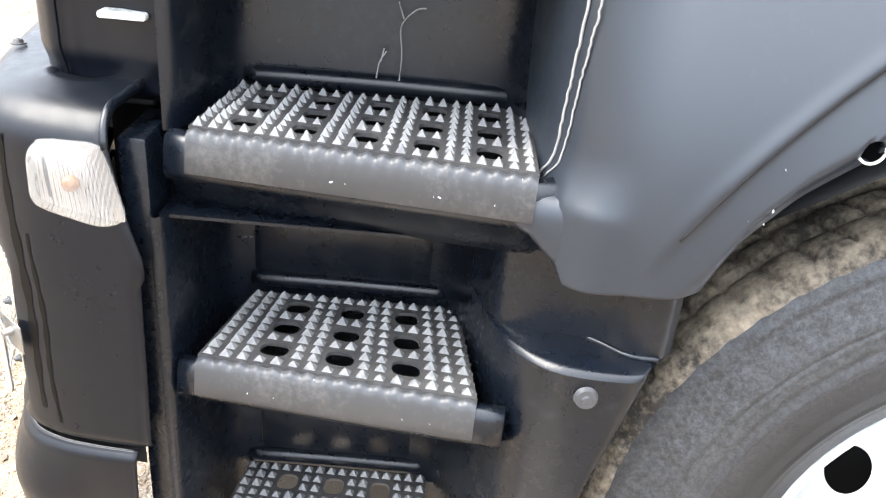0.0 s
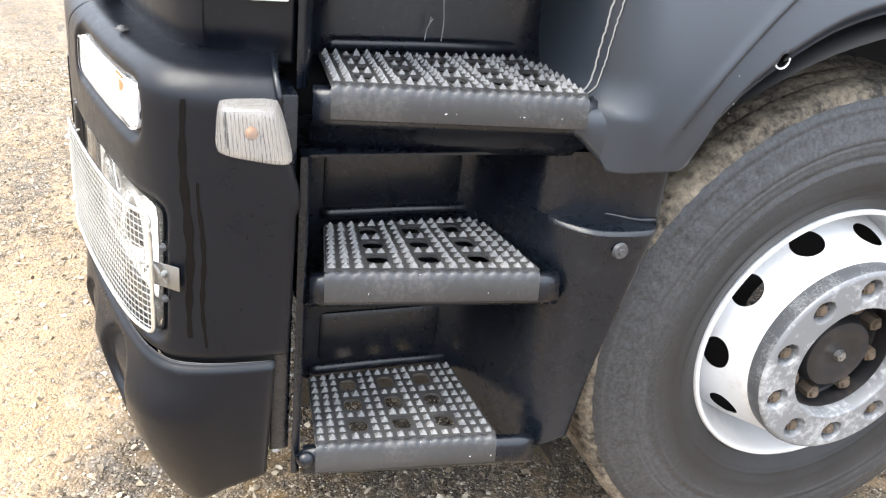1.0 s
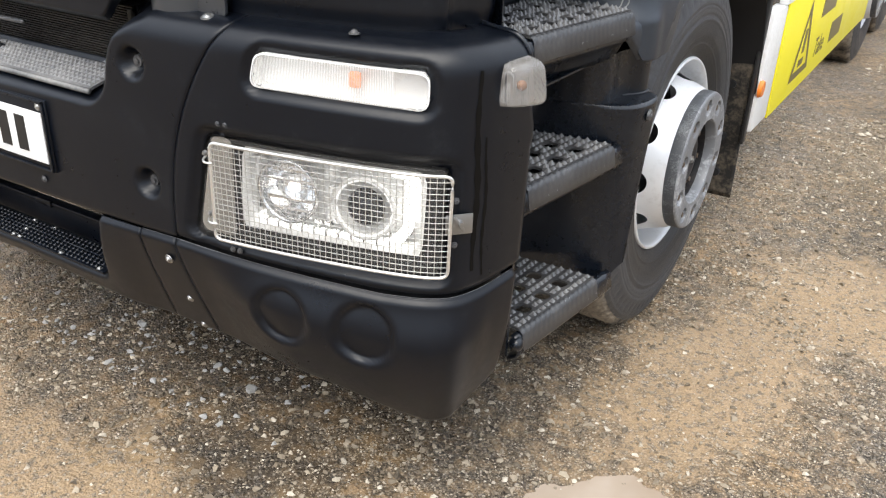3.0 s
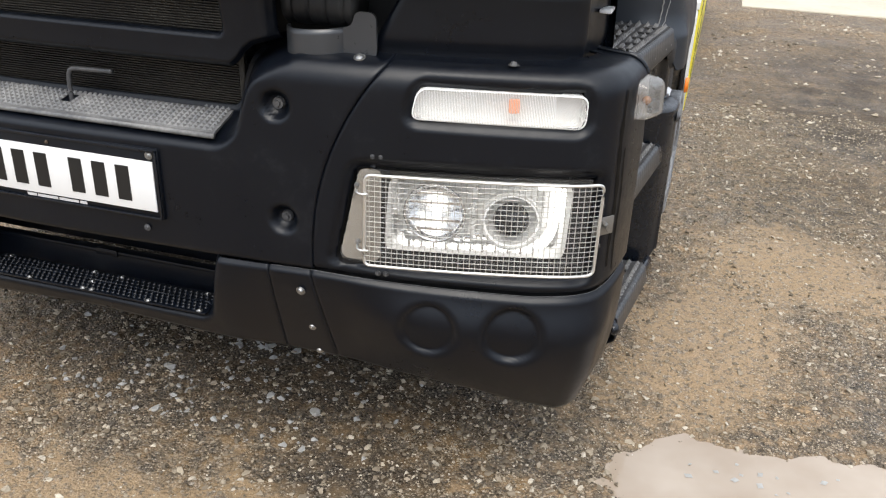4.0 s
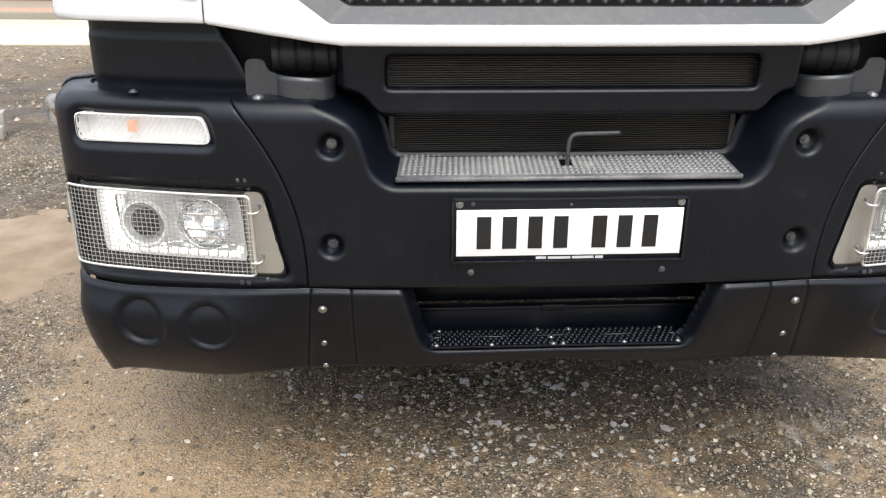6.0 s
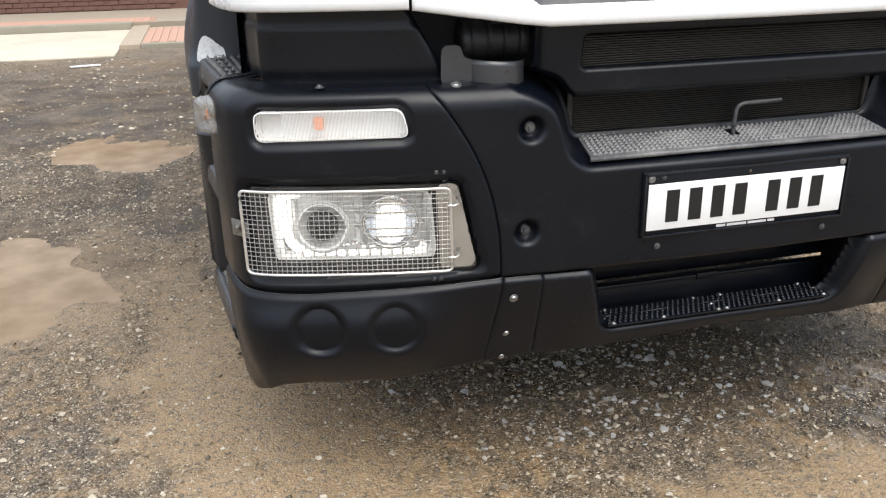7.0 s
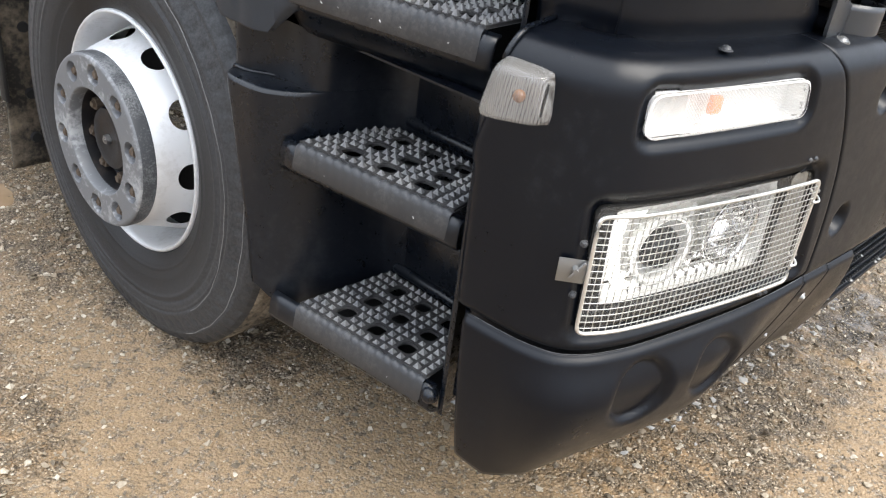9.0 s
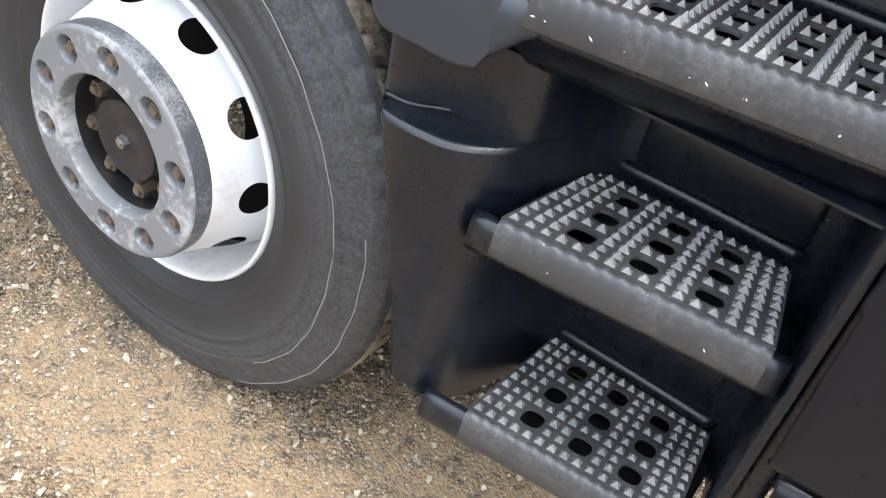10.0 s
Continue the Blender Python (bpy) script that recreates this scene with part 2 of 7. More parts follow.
def box(bm, lo, hi, bevel=0.0, m=None):
    """A box between two corners, with rounded edges."""
    lo, hi = np.minimum(lo, hi), np.maximum(lo, hi)
    mat = Matrix.Translation(Vector((lo + hi) / 2)) @ Matrix.Diagonal((*(hi - lo), 1))
    made = bmesh.ops.create_cube(bm, size=1.0, matrix=mat)["verts"]
    if bevel:
        edges = list({e for v in made for e in v.link_edges})
        r = bmesh.ops.bevel(bm, geom=edges, offset=bevel, segments=2, affect="EDGES", profile=0.5)
        made = list({v for f in r["faces"] for v in f.verts} | {v for v in made if v.is_valid})
    if m is not None:
        bmesh.ops.transform(bm, matrix=m, verts=made)
    return bm


def disc(bm, centre, axis, r1, r2, depth, n=20):
    """A cone or cylinder with its middle at centre, along axis."""
    turn = Vector(axis).normalized().to_track_quat("Z", "Y").to_matrix().to_4x4()
    bmesh.ops.create_cone(bm, cap_ends=True, segments=n, radius1=r1, radius2=r2, depth=depth, matrix=Matrix.Translation(centre) @ turn)
    return bm


def dome_screw(bm, centre, axis, r, h):
    """A round screw head: washer, dome and a small socket ring."""
    a = Vector(axis).normalized()
    c = Vector(centre)
    disc(bm, c + a * h * 0.15, a, r, r * 0.96, h * 0.3, 18)
    disc(bm, c + a * h * 0.6, a, r * 0.72, r * 0.5, h * 0.6, 14)
    disc(bm, c + a * h * 0.95, a, r * 0.26, r * 0.2, h * 0.2, 6)
    return bm


def grid_faces(n, m, keep=None, closed=False):
    out = []
    for i in range(n if closed else n - 1):
        k = (i + 1) % n
        for j in range(m - 1):
            if keep is None or keep[i, j]:
                out.append((i * m + j, k * m + j, k * m + j + 1, i * m + j + 1))
    return out


def smooth_path(points, n, closed=False):
    """A Catmull-Rom curve through points, as n points evenly spaced along it."""
    p = np.array(points, float)
    q = np.vstack([p[-1:], p, p[:2]]) if closed else np.vstack([2 * p[:1] - p[1:2], p, 2 * p[-1:] - p[-2:-1]])
    out = []
    for i in range(1, len(q) - 2):
        t = np.linspace(0, 1, 24, endpoint=False)[:, None]
        a, b, c, d = q[i - 1], q[i], q[i + 1], q[i + 2]
        out.append(0.5 * (2 * b + (c - a) * t + (2 * a - 5 * b + 4 * c - d) * t**2 + (3 * b - a - 3 * c + d) * t**3))
    out = np.vstack(out + ([] if closed else [p[-1:]]))
    if closed:
        out = np.vstack([out, out[:1]])
    s = np.r_[0, np.cumsum(np.linalg.norm(np.diff(out, axis=0), axis=1))]
    at = np.linspace(0, s[-1], n + 1)[:-1] if closed else np.linspace(0, s[-1], n)
    return np.stack([np.interp(at, s, out[:, k]) for k in range(p.shape[1])], 1)


def tube(path, r, n=8, closed=False, caps=True):
    """Vertices and faces of a tube along a path."""
    p = np.array(path, float)
    d = np.roll(p, -1, 0) - np.roll(p, 1, 0) if closed else np.gradient(p, axis=0)
    d /= np.linalg.norm(d, axis=1)[:, None] + 1e-9
    up = np.array([0.0, 0, 1]) if abs(d[:, 2]).mean() < 0.8 else np.array([1.0, 0, 0])
    a = np.cross(d, up)
    a /= np.linalg.norm(a, axis=1)[:, None] + 1e-9
    b = np.cross(a, d)
    ang = np.linspace(0, 2 * np.pi, n, endpoint=False)
    v = p[:, None] + r * (np.cos(ang)[None, :, None] * a[:, None] + np.sin(ang)[None, :, None] * b[:, None])
    k = len(p)
    f = []
    for i in range(k if closed else k - 1):
        for j in range(n):
            f.append((i * n + j, i * n + (j + 1) % n, ((i + 1) % k) * n + (j + 1) % n, ((i + 1) % k) * n + j))
    if caps and not closed:
        f += [tuple(range(n))[::-1], tuple(range((k - 1) * n, k * n))]
    return v.reshape(-1, 3), f


def joined(pieces):
    v, f, k = [], [], 0
    for pv, pf in pieces:
        v.append(np.array(pv, float))
        f += [tuple(i + k for i in q) for q in pf]
        k += len(pv)
    return np.vstack(v), f


def step01(x, lo, hi):
    t = np.clip((x - lo) / (hi - lo), 0, 1)
    return t * t * (3 - 2 * t)


def outside(points, poly):
    """Signed distance to a polygon: negative inside."""
    p = np.asarray(points, float)
    q = np.array(poly, float)
    best = np.full(p.shape[:-1], 1e9)
    inside = np.zeros(p.shape[:-1], bool)
    for a, b in zip(q, np.roll(q, -1, 0)):
        ab = b - a
        t = np.clip(((p - a) @ ab) / (ab @ ab), 0, 1)
        best = np.minimum(best, np.linalg.norm(p - a - t[..., None] * ab, axis=-1))
        crosses = (a[1] > p[..., 1]) != (b[1] > p[..., 1])
        xs = a[0] + (p[..., 1] - a[1]) / (b[1] - a[1] + 1e-12) * ab[0]
        inside ^= crosses & (p[..., 0] < xs)
    return np.where(inside, -best, best)


def rounded(poly, r, n=5):
    """A polygon with its corners rounded."""
    q = np.array(poly, float)
    out = []
    for a, b, c in zip(np.roll(q, 1, 0), q, np.roll(q, -1, 0)):
        u, w = (a - b) / np.linalg.norm(a - b), (c - b) / np.linalg.norm(c - b)
        k = min(r, 0.45 * np.linalg.norm(a - b), 0.45 * np.linalg.norm(c - b))
        for t in np.linspace(0, 1, n):
            out.append((1 - t) ** 2 * (b + u * k) + 2 * t * (1 - t) * b + t * t * (b + w * k))
    return np.array(out)


# plan of the bumper's face: from the middle round the corner to the back of its side
FACE = smooth_path([(-0.2, 0.1225), (0, 0.122), (0.2, 0.123), (0.4, 0.127), (0.6, 0.139), (0.73, 0.153), (0.85, 0.175), (0.95, 0.198), (1.05, 0.225), (1.115, 0.249),
                    (1.157, 0.28), (1.18, 0.322), (1.192, 0.365), (1.2, 0.41), (1.206, 0.455), (1.212, 0.52)], 900)
FACE = FACE[np.argmin(np.abs(FACE[:, 0])):]
FACE_S = np.r_[0, np.cumsum(np.linalg.norm(np.diff(FACE, axis=0), axis=1))]
tangent = np.gradient(FACE, axis=0)
tangent /= np.linalg.norm(tangent, axis=1)[:, None]
FACE_N = np.stack([tangent[:, 1], -tangent[:, 0]], 1)


def s_of_x(x):
    """Run along the bumper's face at a distance x from the middle."""
    return np.interp(x, FACE[:, 0], FACE_S)


def s_of_y(y):
    """Run along the bumper's side at the depth y."""
    return np.interp(y, FACE[:, 1], FACE_S)


def skin(s, z, inset):
    """The place on the bumper's skin; inset: metres behind it."""
    s, z, inset = np.broadcast_arrays(np.asarray(s, float), np.asarray(z, float), np.asarray(inset, float))
    a = np.abs(s)
    x, y = np.interp(a, FACE_S, FACE[:, 0]), np.interp(a, FACE_S, FACE[:, 1])
    nx, ny = np.interp(a, FACE_S, FACE_N[:, 0]), np.interp(a, FACE_S, FACE_N[:, 1])
    return np.stack([np.sign(s + 1e-12) * (x - nx * inset), y - ny * inset, z], -1)


def skin_normal(s):
    a = abs(s)
    return Vector((np.sign(s + 1e-12) * np.interp(a, FACE_S, FACE_N[:, 0]), np.interp(a, FACE_S, FACE_N[:, 1]), 0)).normalized()


def skin_sheet(name, s, z, inset, mat, parent, label="", sx=1, sink=None, hole=None, wall=0.004):
    """A panel of the bumper's skin from arrays of run, height and inset. sink(s, z): extra depth of pockets; hole(s, z): negative where it is cut out."""
    s, z, inset = s.copy(), z.copy(), inset.copy()
    keep = None
    if hole is not None:
        e = 1e-4
        step = max(np.abs(np.diff(s, axis=0)).mean(), 1e-4)
        for _ in range(2):
            h = hole(s, z)
            gs, gz = (hole(s + e, z) - h) / e, (hole(s, z + e) - h) / e
            near = np.abs(h) < 0.62 * step
            near[0], near[-1] = False, False
            s, z = np.where(near, s - h * gs, s), np.where(near, z - h * gz, z)
        c = lambda a: (a[:-1, :-1] + a[1:, :-1] + a[1:, 1:] + a[:-1, 1:]) / 4
        keep = hole(c(s), c(z)) > 0
    if sink is not None:
        inset = inset + sink(s, z)
    ob = link_mesh(name, skin(s, z, inset).reshape(-1, 3), grid_faces(*s.shape, keep=keep), mat, parent, label, sx)
    if wall:
        thick(ob, wall, -1.0)
    return ob


def skin_patch(poly, inset, n=40, m=16, margin=0.0):
    """Vertices and faces of a patch of the skin that fills a polygon of (s, z)."""
    q = np.array(poly)
    lo, hi = q.min(0), q.max(0)
    u = np.linspace(lo[0] - margin, hi[0] + margin, n)
    w = np.linspace(lo[1] - margin, hi[1] + margin, m)
    s, z = np.meshgrid(u, w, indexing="ij")
    p = np.stack([s, z], -1)
    for _ in range(3):
        h = outside(p, q)
        e = 1e-4
        gs = (outside(p + (e, 0), q) - h) / e
        gz = (outside(p + (0, e), q) - h) / e
        out = h > 0
        p = np.where(out[..., None], p - h[..., None] * np.stack([gs, gz], -1), p)
    v = skin(p[..., 0], p[..., 1], inset)
    return v.reshape(-1, 3), grid_faces(n, m), p


def skin_strip(poly, inset_a, inset_b):
    """A wall that follows a closed outline on the skin, from one inset to another."""
    q = np.array(poly)
    k = len(q)
    v = np.vstack([skin(q[:, 0], q[:, 1], inset_a), skin(q[:, 0], q[:, 1], inset_b)])
    return v, [(i, (i + 1) % k, k + (i + 1) % k, k + i) for i in range(k)]


# ---- the lorry ----
lorry = new("lorry")
lorry.matrix_basis = pose(0, 0, -0.002, 0, -0.3, 0)
tagged(lorry, "white-cabbed lorry with black plastic bumper, parked on wet gravel", "lorry")

S_END = float(s_of_y(0.437))
S_LOW = float(s_of_y(0.428))


def end_s(z):
    """Run of the upper bumper's free end beside the steps, with a small notch below the marker lamp."""
    return s_of_y(np.interp(z, [0.64, 0.783, 0.886, 0.897, 0.92, 0.967, 1.056, 1.086], [0.450, 0.454, 0.456, 0.462, 0.461, 0.447, 0.432, 0.426]))



def low_top(s):
    """Height of the joint between the upper and the lower bumper."""
    return np.interp(np.abs(s), [0, s_of_x(0.6), s_of_x(0.85), s_of_x(1.04), s_of_x(1.157), S_END], [0.640, 0.643, 0.632, 0.624, 0.628, 0.640])


def low_bottom(s, sx=1):
    """Height of the bumper's lower edge; the two corners are worn to different shapes."""
    at = [0, s_of_x(0.48), s_of_x(0.62), s_of_x(0.83), s_of_x(0.94), s_of_x(1.05), s_of_x(1.125), s_of_y(0.305), s_of_y(0.365), S_LOW]
    right = [0.428, 0.408, 0.402, 0.388, 0.368, 0.340, 0.326, 0.333, 0.376, 0.418]
    left = [0.428, 0.408, 0.400, 0.383, 0.378, 0.378, 0.368, 0.348, 0.326, 0.352]
    return np.interp(np.abs(s), at, right if sx > 0 else left)


def low_inset(s, f):
    """How far the lower bumper lies behind the skin, a share f of its height below its upper edge: it slopes in beside the step and bulges at the corner."""
    s = np.abs(s)
    out = step01(s, s_of_x(0.64), s_of_x(0.86))
    side = step01(s, s_of_x(1.1), S_END)
    bulge = 0.026 * out * (1 - step01(s, s_of_x(1.12), s_of_y(0.38)))
    return (0.075 - 0.055 * side) * np.clip(f, 0, 1) ** (1.2 + 1.3 * out) - bulge * step01(f, 0, 0.35)


def seam_s(z):
    """Run of the slanting joint between the middle and the corner of the bumper."""
    t = np.clip((z - 0.645) / 0.42, 0, 1.05)
    return s_of_x(0.600 + 0.140 * t**2.4)


# profile over the top edge: (inset, height)
TOP = [(0.05 - 0.05 * math.cos(a), 1.035 + 0.05 * math.sin(a)) for a in np.linspace(0.2, math.pi / 2, 8)] + [(0.08, 1.087), (0.12, 1.090), (0.16, 1.092)]

LAMP = rounded([(s_of_x(0.692), 0.880), (s_of_x(0.648), 0.682), (s_of_x(0.66), 0.668), (s_of_x(1.142), 0.668), (s_of_x(1.150), 0.880)], 0.02)
LENS = rounded([(s_of_x(0.697), 0.876), (s_of_x(0.655), 0.684), (s_of_x(0.667), 0.673), (s_of_x(1.138), 0.673), (s_of_x(1.145), 0.876)], 0.018)
BLINK = np.vstack([rounded([(s_of_x(0.797), 0.983), (s_of_x(1.113), 0.977), (s_of_x(1.114), 1.041), (s_of_x(0.811), 1.044)], 0.02)])


def pocket(s, z, cx, cz, r, depth, soft=0.012):
    return depth * (1 - step01(np.hypot(s - cx, z - cz), r - soft, r + soft * 0.6))


def bumper_corner(sx):
    rows = [(0.012, 0.0), (0.003, 0.004)] + [(0.0, t) for t in np.linspace(0.012, 0.385, 66)]
    u = np.linspace(0, 1, 128)
    ins = np.array([r[0] for r in rows] + [p[0] for p in TOP])
    znom = np.array([0.648 + r[1] for r in rows] + [p[1] for p in TOP])
    gap = 0.0006
    sl = seam_s(znom) + gap
    s = sl[None, :] + (end_s(znom)[None, :] - sl[None, :]) * u[:, None]
    zb = low_top(s) + 0.008
    k = np.clip((1.035 - znom) / (1.035 - 0.648), 0, 1)
    z = znom[None, :] * np.ones_like(s) + (zb - 0.648) * k[None, :]
    inset = ins[None, :] * np.ones_like(s)
    # the shelf is narrow round the corner and leaves a dark gap to the cab
    turn = step01(s, s_of_x(1.03), s_of_x(1.12)) * (1 - step01(s, s_of_y(0.36), s_of_y(0.42)))
    inset = np.where(inset > 0.05, 0.05 + (inset - 0.05) * (1 - 0.62 * turn), inset)
    # the free end and the joint roll in a little
    inset = inset + 0.002 * (1 - step01(s - sl[None, :], 0, 0.006)) + 0.004 * step01(u[:, None], 0.985, 1.0)

    def sink(s, z):
        p = np.stack([s, z], -1)
        d = 0.013 * (1 - step01(outside(p, LAMP), 0.004, 0.022))
        d += 0.011 * (1 - step01(outside(p, BLINK), 0.005, 0.02))
        return d

    def hole(s, z):
        p = np.stack([s, z], -1)
        return np.minimum(outside(p, LAMP), outside(p, BLINK))

    return skin_sheet("bumper_corner", s, z, inset, black_plastic, lorry, "", sx, sink, hole)


def bumper_low_corner(sx, s0, s1, name):
    f = np.r_[np.linspace(0, 0.06, 6), np.linspace(0.075, 1.0, 46), [1.02, 1.02, 1.01]]
    extra = np.r_[np.zeros(52), [0.006, 0.02, 0.05]]
    low = np.clip(f, 0, 1)[None, :]
    s0, s1 = s0(low), s1(low)
    s = s0 + (s1 - s0) * np.linspace(0, 1, max(int((s1 - s0).mean() / 0.0065), 8))[:, None]
    z = low_top(s) + (low_bottom(s, sx) - low_top(s)) * np.clip(f, 0, 1)[None, :]
    inset = low_inset(s, low) + 0.008 * (1 - step01(f, 0, 0.05))[None, :] + extra[None, :]
    inset = inset + 0.0012 * (1 - step01(s - s0, 0, 0.003)) + 0.0012 * (1 - step01(s1 - s, 0, 0.003))

    def sink(s, z):
        d = pocket(s, z, s_of_x(0.842), 0.540, 0.061, 0.013, 0.009) + pocket(s, z, s_of_x(1.010), 0.538, 0.063, 0.016, 0.010)
        return d

    return skin_sheet(name, s, z, inset, black_plastic, lorry, "", sx, sink)


HALF_OPEN = [(0.41, 0.893), (0.447, 0.925), (0.462, 0.985), (0.482, 1.030), (0.535, 1.062), (0.575, 1.08), (0.58, 1.25)]
OPEN_TOP = rounded([(-x, z) for x, z in HALF_OPEN[:1]] + HALF_OPEN + [(-x, z) for x, z in HALF_OPEN[:0:-1]], 0.03)
BOLTS = [(0.535, 0.987), (0.541, 0.752)]


def bumper_middle():
    rows = [(0.012, 0.645), (0.002, 0.65)] + [(0.0, t) for t in np.linspace(0.658, 1.035, 66)]
    ins = np.array([r[0] for r in rows] + [p[0] for p in TOP])
    znom = np.array([r[1] for r in rows] + [p[1] for p in TOP])
    u = np.linspace(-1, 1, 230)
    s = seam_s(znom)[None, :] * u[:, None]
    z = znom[None, :] * np.ones_like(s)
    inset = ins[None, :] + 0.002 * (1 - step01(seam_s(znom)[None, :] - np.abs(s), 0, 0.006))
    inset = inset - 0.004 * step01(0.3 - np.abs(s), 0, 0.25)

    def sink(s, z):
        d = 0.12 * step01(-outside(np.stack([s, z], -1), OPEN_TOP), -0.012, 0.045)
        for bx, bz in BOLTS:
            for side in (-1, 1):
                d += pocket(s, z, side * s_of_x(bx), bz, 0.027, 0.026)
        return d

    hole = lambda s, z: outside(np.stack([s, z], -1), OPEN_TOP) + 0.05
    return skin_sheet("bumper_centre", s, z, inset, black_plastic, lorry, "", 1, sink, hole)


OPEN_LOW = rounded([(-0.394, 0.70), (-0.332, 0.463), (0.332, 0.463), (0.394, 0.70)], 0.04)


def bumper_low_middle():
    f = np.r_[np.linspace(0, 0.06, 5), np.linspace(0.075, 1.0, 40), [1.02, 1.02, 1.01]]
    extra = np.r_[np.zeros(45), [0.006, 0.02, 0.06]]
    s1 = s_of_x(0.50)
    s = np.linspace(-s1, s1, 190)[:, None] * np.ones((1, len(f)))
    z = low_top(s) + (low_bottom(s) - low_top(s)) * np.clip(f, 0, 1)[None, :]
    rim = step01(np.abs(s), 0.36, 0.50)
    inset = (0.06 + 0.015 * rim) * np.clip(f, 0, 1)[None, :] ** (1.7 - 0.5 * rim) + 0.008 * (1 - step01(f, 0, 0.05))[None, :] + extra[None, :] + 0.0012 * (1 - step01(s1 - np.abs(s), 0, 0.003))
    sink = lambda s, z: 0.05 * step01(-outside(np.stack([s, z], -1), OPEN_LOW), -0.012, 0.014)
    hole = lambda s, z: outside(np.stack([s, z], -1), OPEN_LOW) + 0.015
    return skin_sheet("lower_bumper_centre", s, z, inset, black_plastic, lorry, "", 1, sink, hole)


bumper_middle()
bumper_low_middle()
for sx in (1, -1):
    bumper_corner(sx)
    bumper_low_corner(sx, lambda f: s_of_x(0.50) + 0.0012 + 0 * f, lambda f: s_of_x(0.594 + 0.03 * f) - 0.0008, "lower_bumper_strip")
    bumper_low_corner(sx, lambda f: s_of_x(0.594 + 0.03 * f) + 0.0008, lambda f: s_of_y(0.431 - 0.012 * f), "lower_bumper_corner")
    # thin pale tube paints the light caught along the lower bumper's upper edge
    run = np.linspace(s_of_x(0.505), S_LOW - 0.004, 70)
    v, f = tube(skin(run, low_top(run) + 0.0003, 0.0065), 0.0011, 6)
    link_mesh("edge_highlight", v, f, edge_glint, lorry, "pale painted highlight along the upper edge", sx)
    lip = skin(end_s(np.array([p[1] for p in TOP])) - 0.003, np.array([p[1] for p in TOP]) + 0.002, np.array([p[0] for p in TOP]) * 0.9 + 0.002)
    v, f = tube(lip, 0.0045, 8)
    link_mesh("bumper_end_lip", v, f, step_plastic, lorry, "", sx)

    # dark strip added behind the joint so that its gap looks shaded
    ss, zz = np.meshgrid(np.linspace(s_of_x(0.385), S_LOW, 40), np.linspace(0.60, 0.70, 4), indexing="ij")
    link_mesh("joint_backing", skin(ss, zz, 0.03).reshape(-1, 3), grid_faces(40, 4), dark_inside, lorry, "", sx)
    # bolts: deep in the pockets, silver ones on the strip, small black ones on the shelf
    for bx, bz in BOLTS:
        bm = bmesh.new()
        c = skin(s_of_x(bx), bz, 0.026)
        disc(bm, Vector(c) + Vector((0, -0.004, 0)), (0, -1, 0), 0.0125, 0.011, 0.008, 18)
        disc(bm, Vector(c) + Vector((0, -0.009, 0)), (0, -1, 0), 0.007, 0.006, 0.006, 6)
        part("pocket_bolt", bm, grey_plastic, lorry, "dark hex bolt in a round pocket", sx)
    for bx, bz, ins in ((0.570, 0.592, 0.004), (0.576, 0.484, 0.044), (0.580, 0.407, 0.072)):
        bm = bmesh.new()
        dome_screw(bm, skin(s_of_x(bx), bz, ins), (0, -1, -0.25), 0.0105, 0.006)
        part("bumper_bolt", bm, zinc, lorry, "silver bolt with a washer", sx)
    bm = bmesh.new()
    dome_screw(bm, (0.971, 0.238, 1.086), (0, 0, 1), 0.010, 0.007)
    part("shelf_bolt", bm, grey_plastic, lorry, "", sx)
    for rx, rz in ((0.728, 0.906), (0.744, 0.906), (0.738, 0.657), (0.754, 0.657)):
        bm = bmesh.new()
        n = skin_normal(s_of_x(rx))
        dome_screw(bm, skin(s_of_x(rx), rz, 0.002), n, 0.006, 0.006)
        part("rivet", bm, grey_plastic, lorry, "", sx)


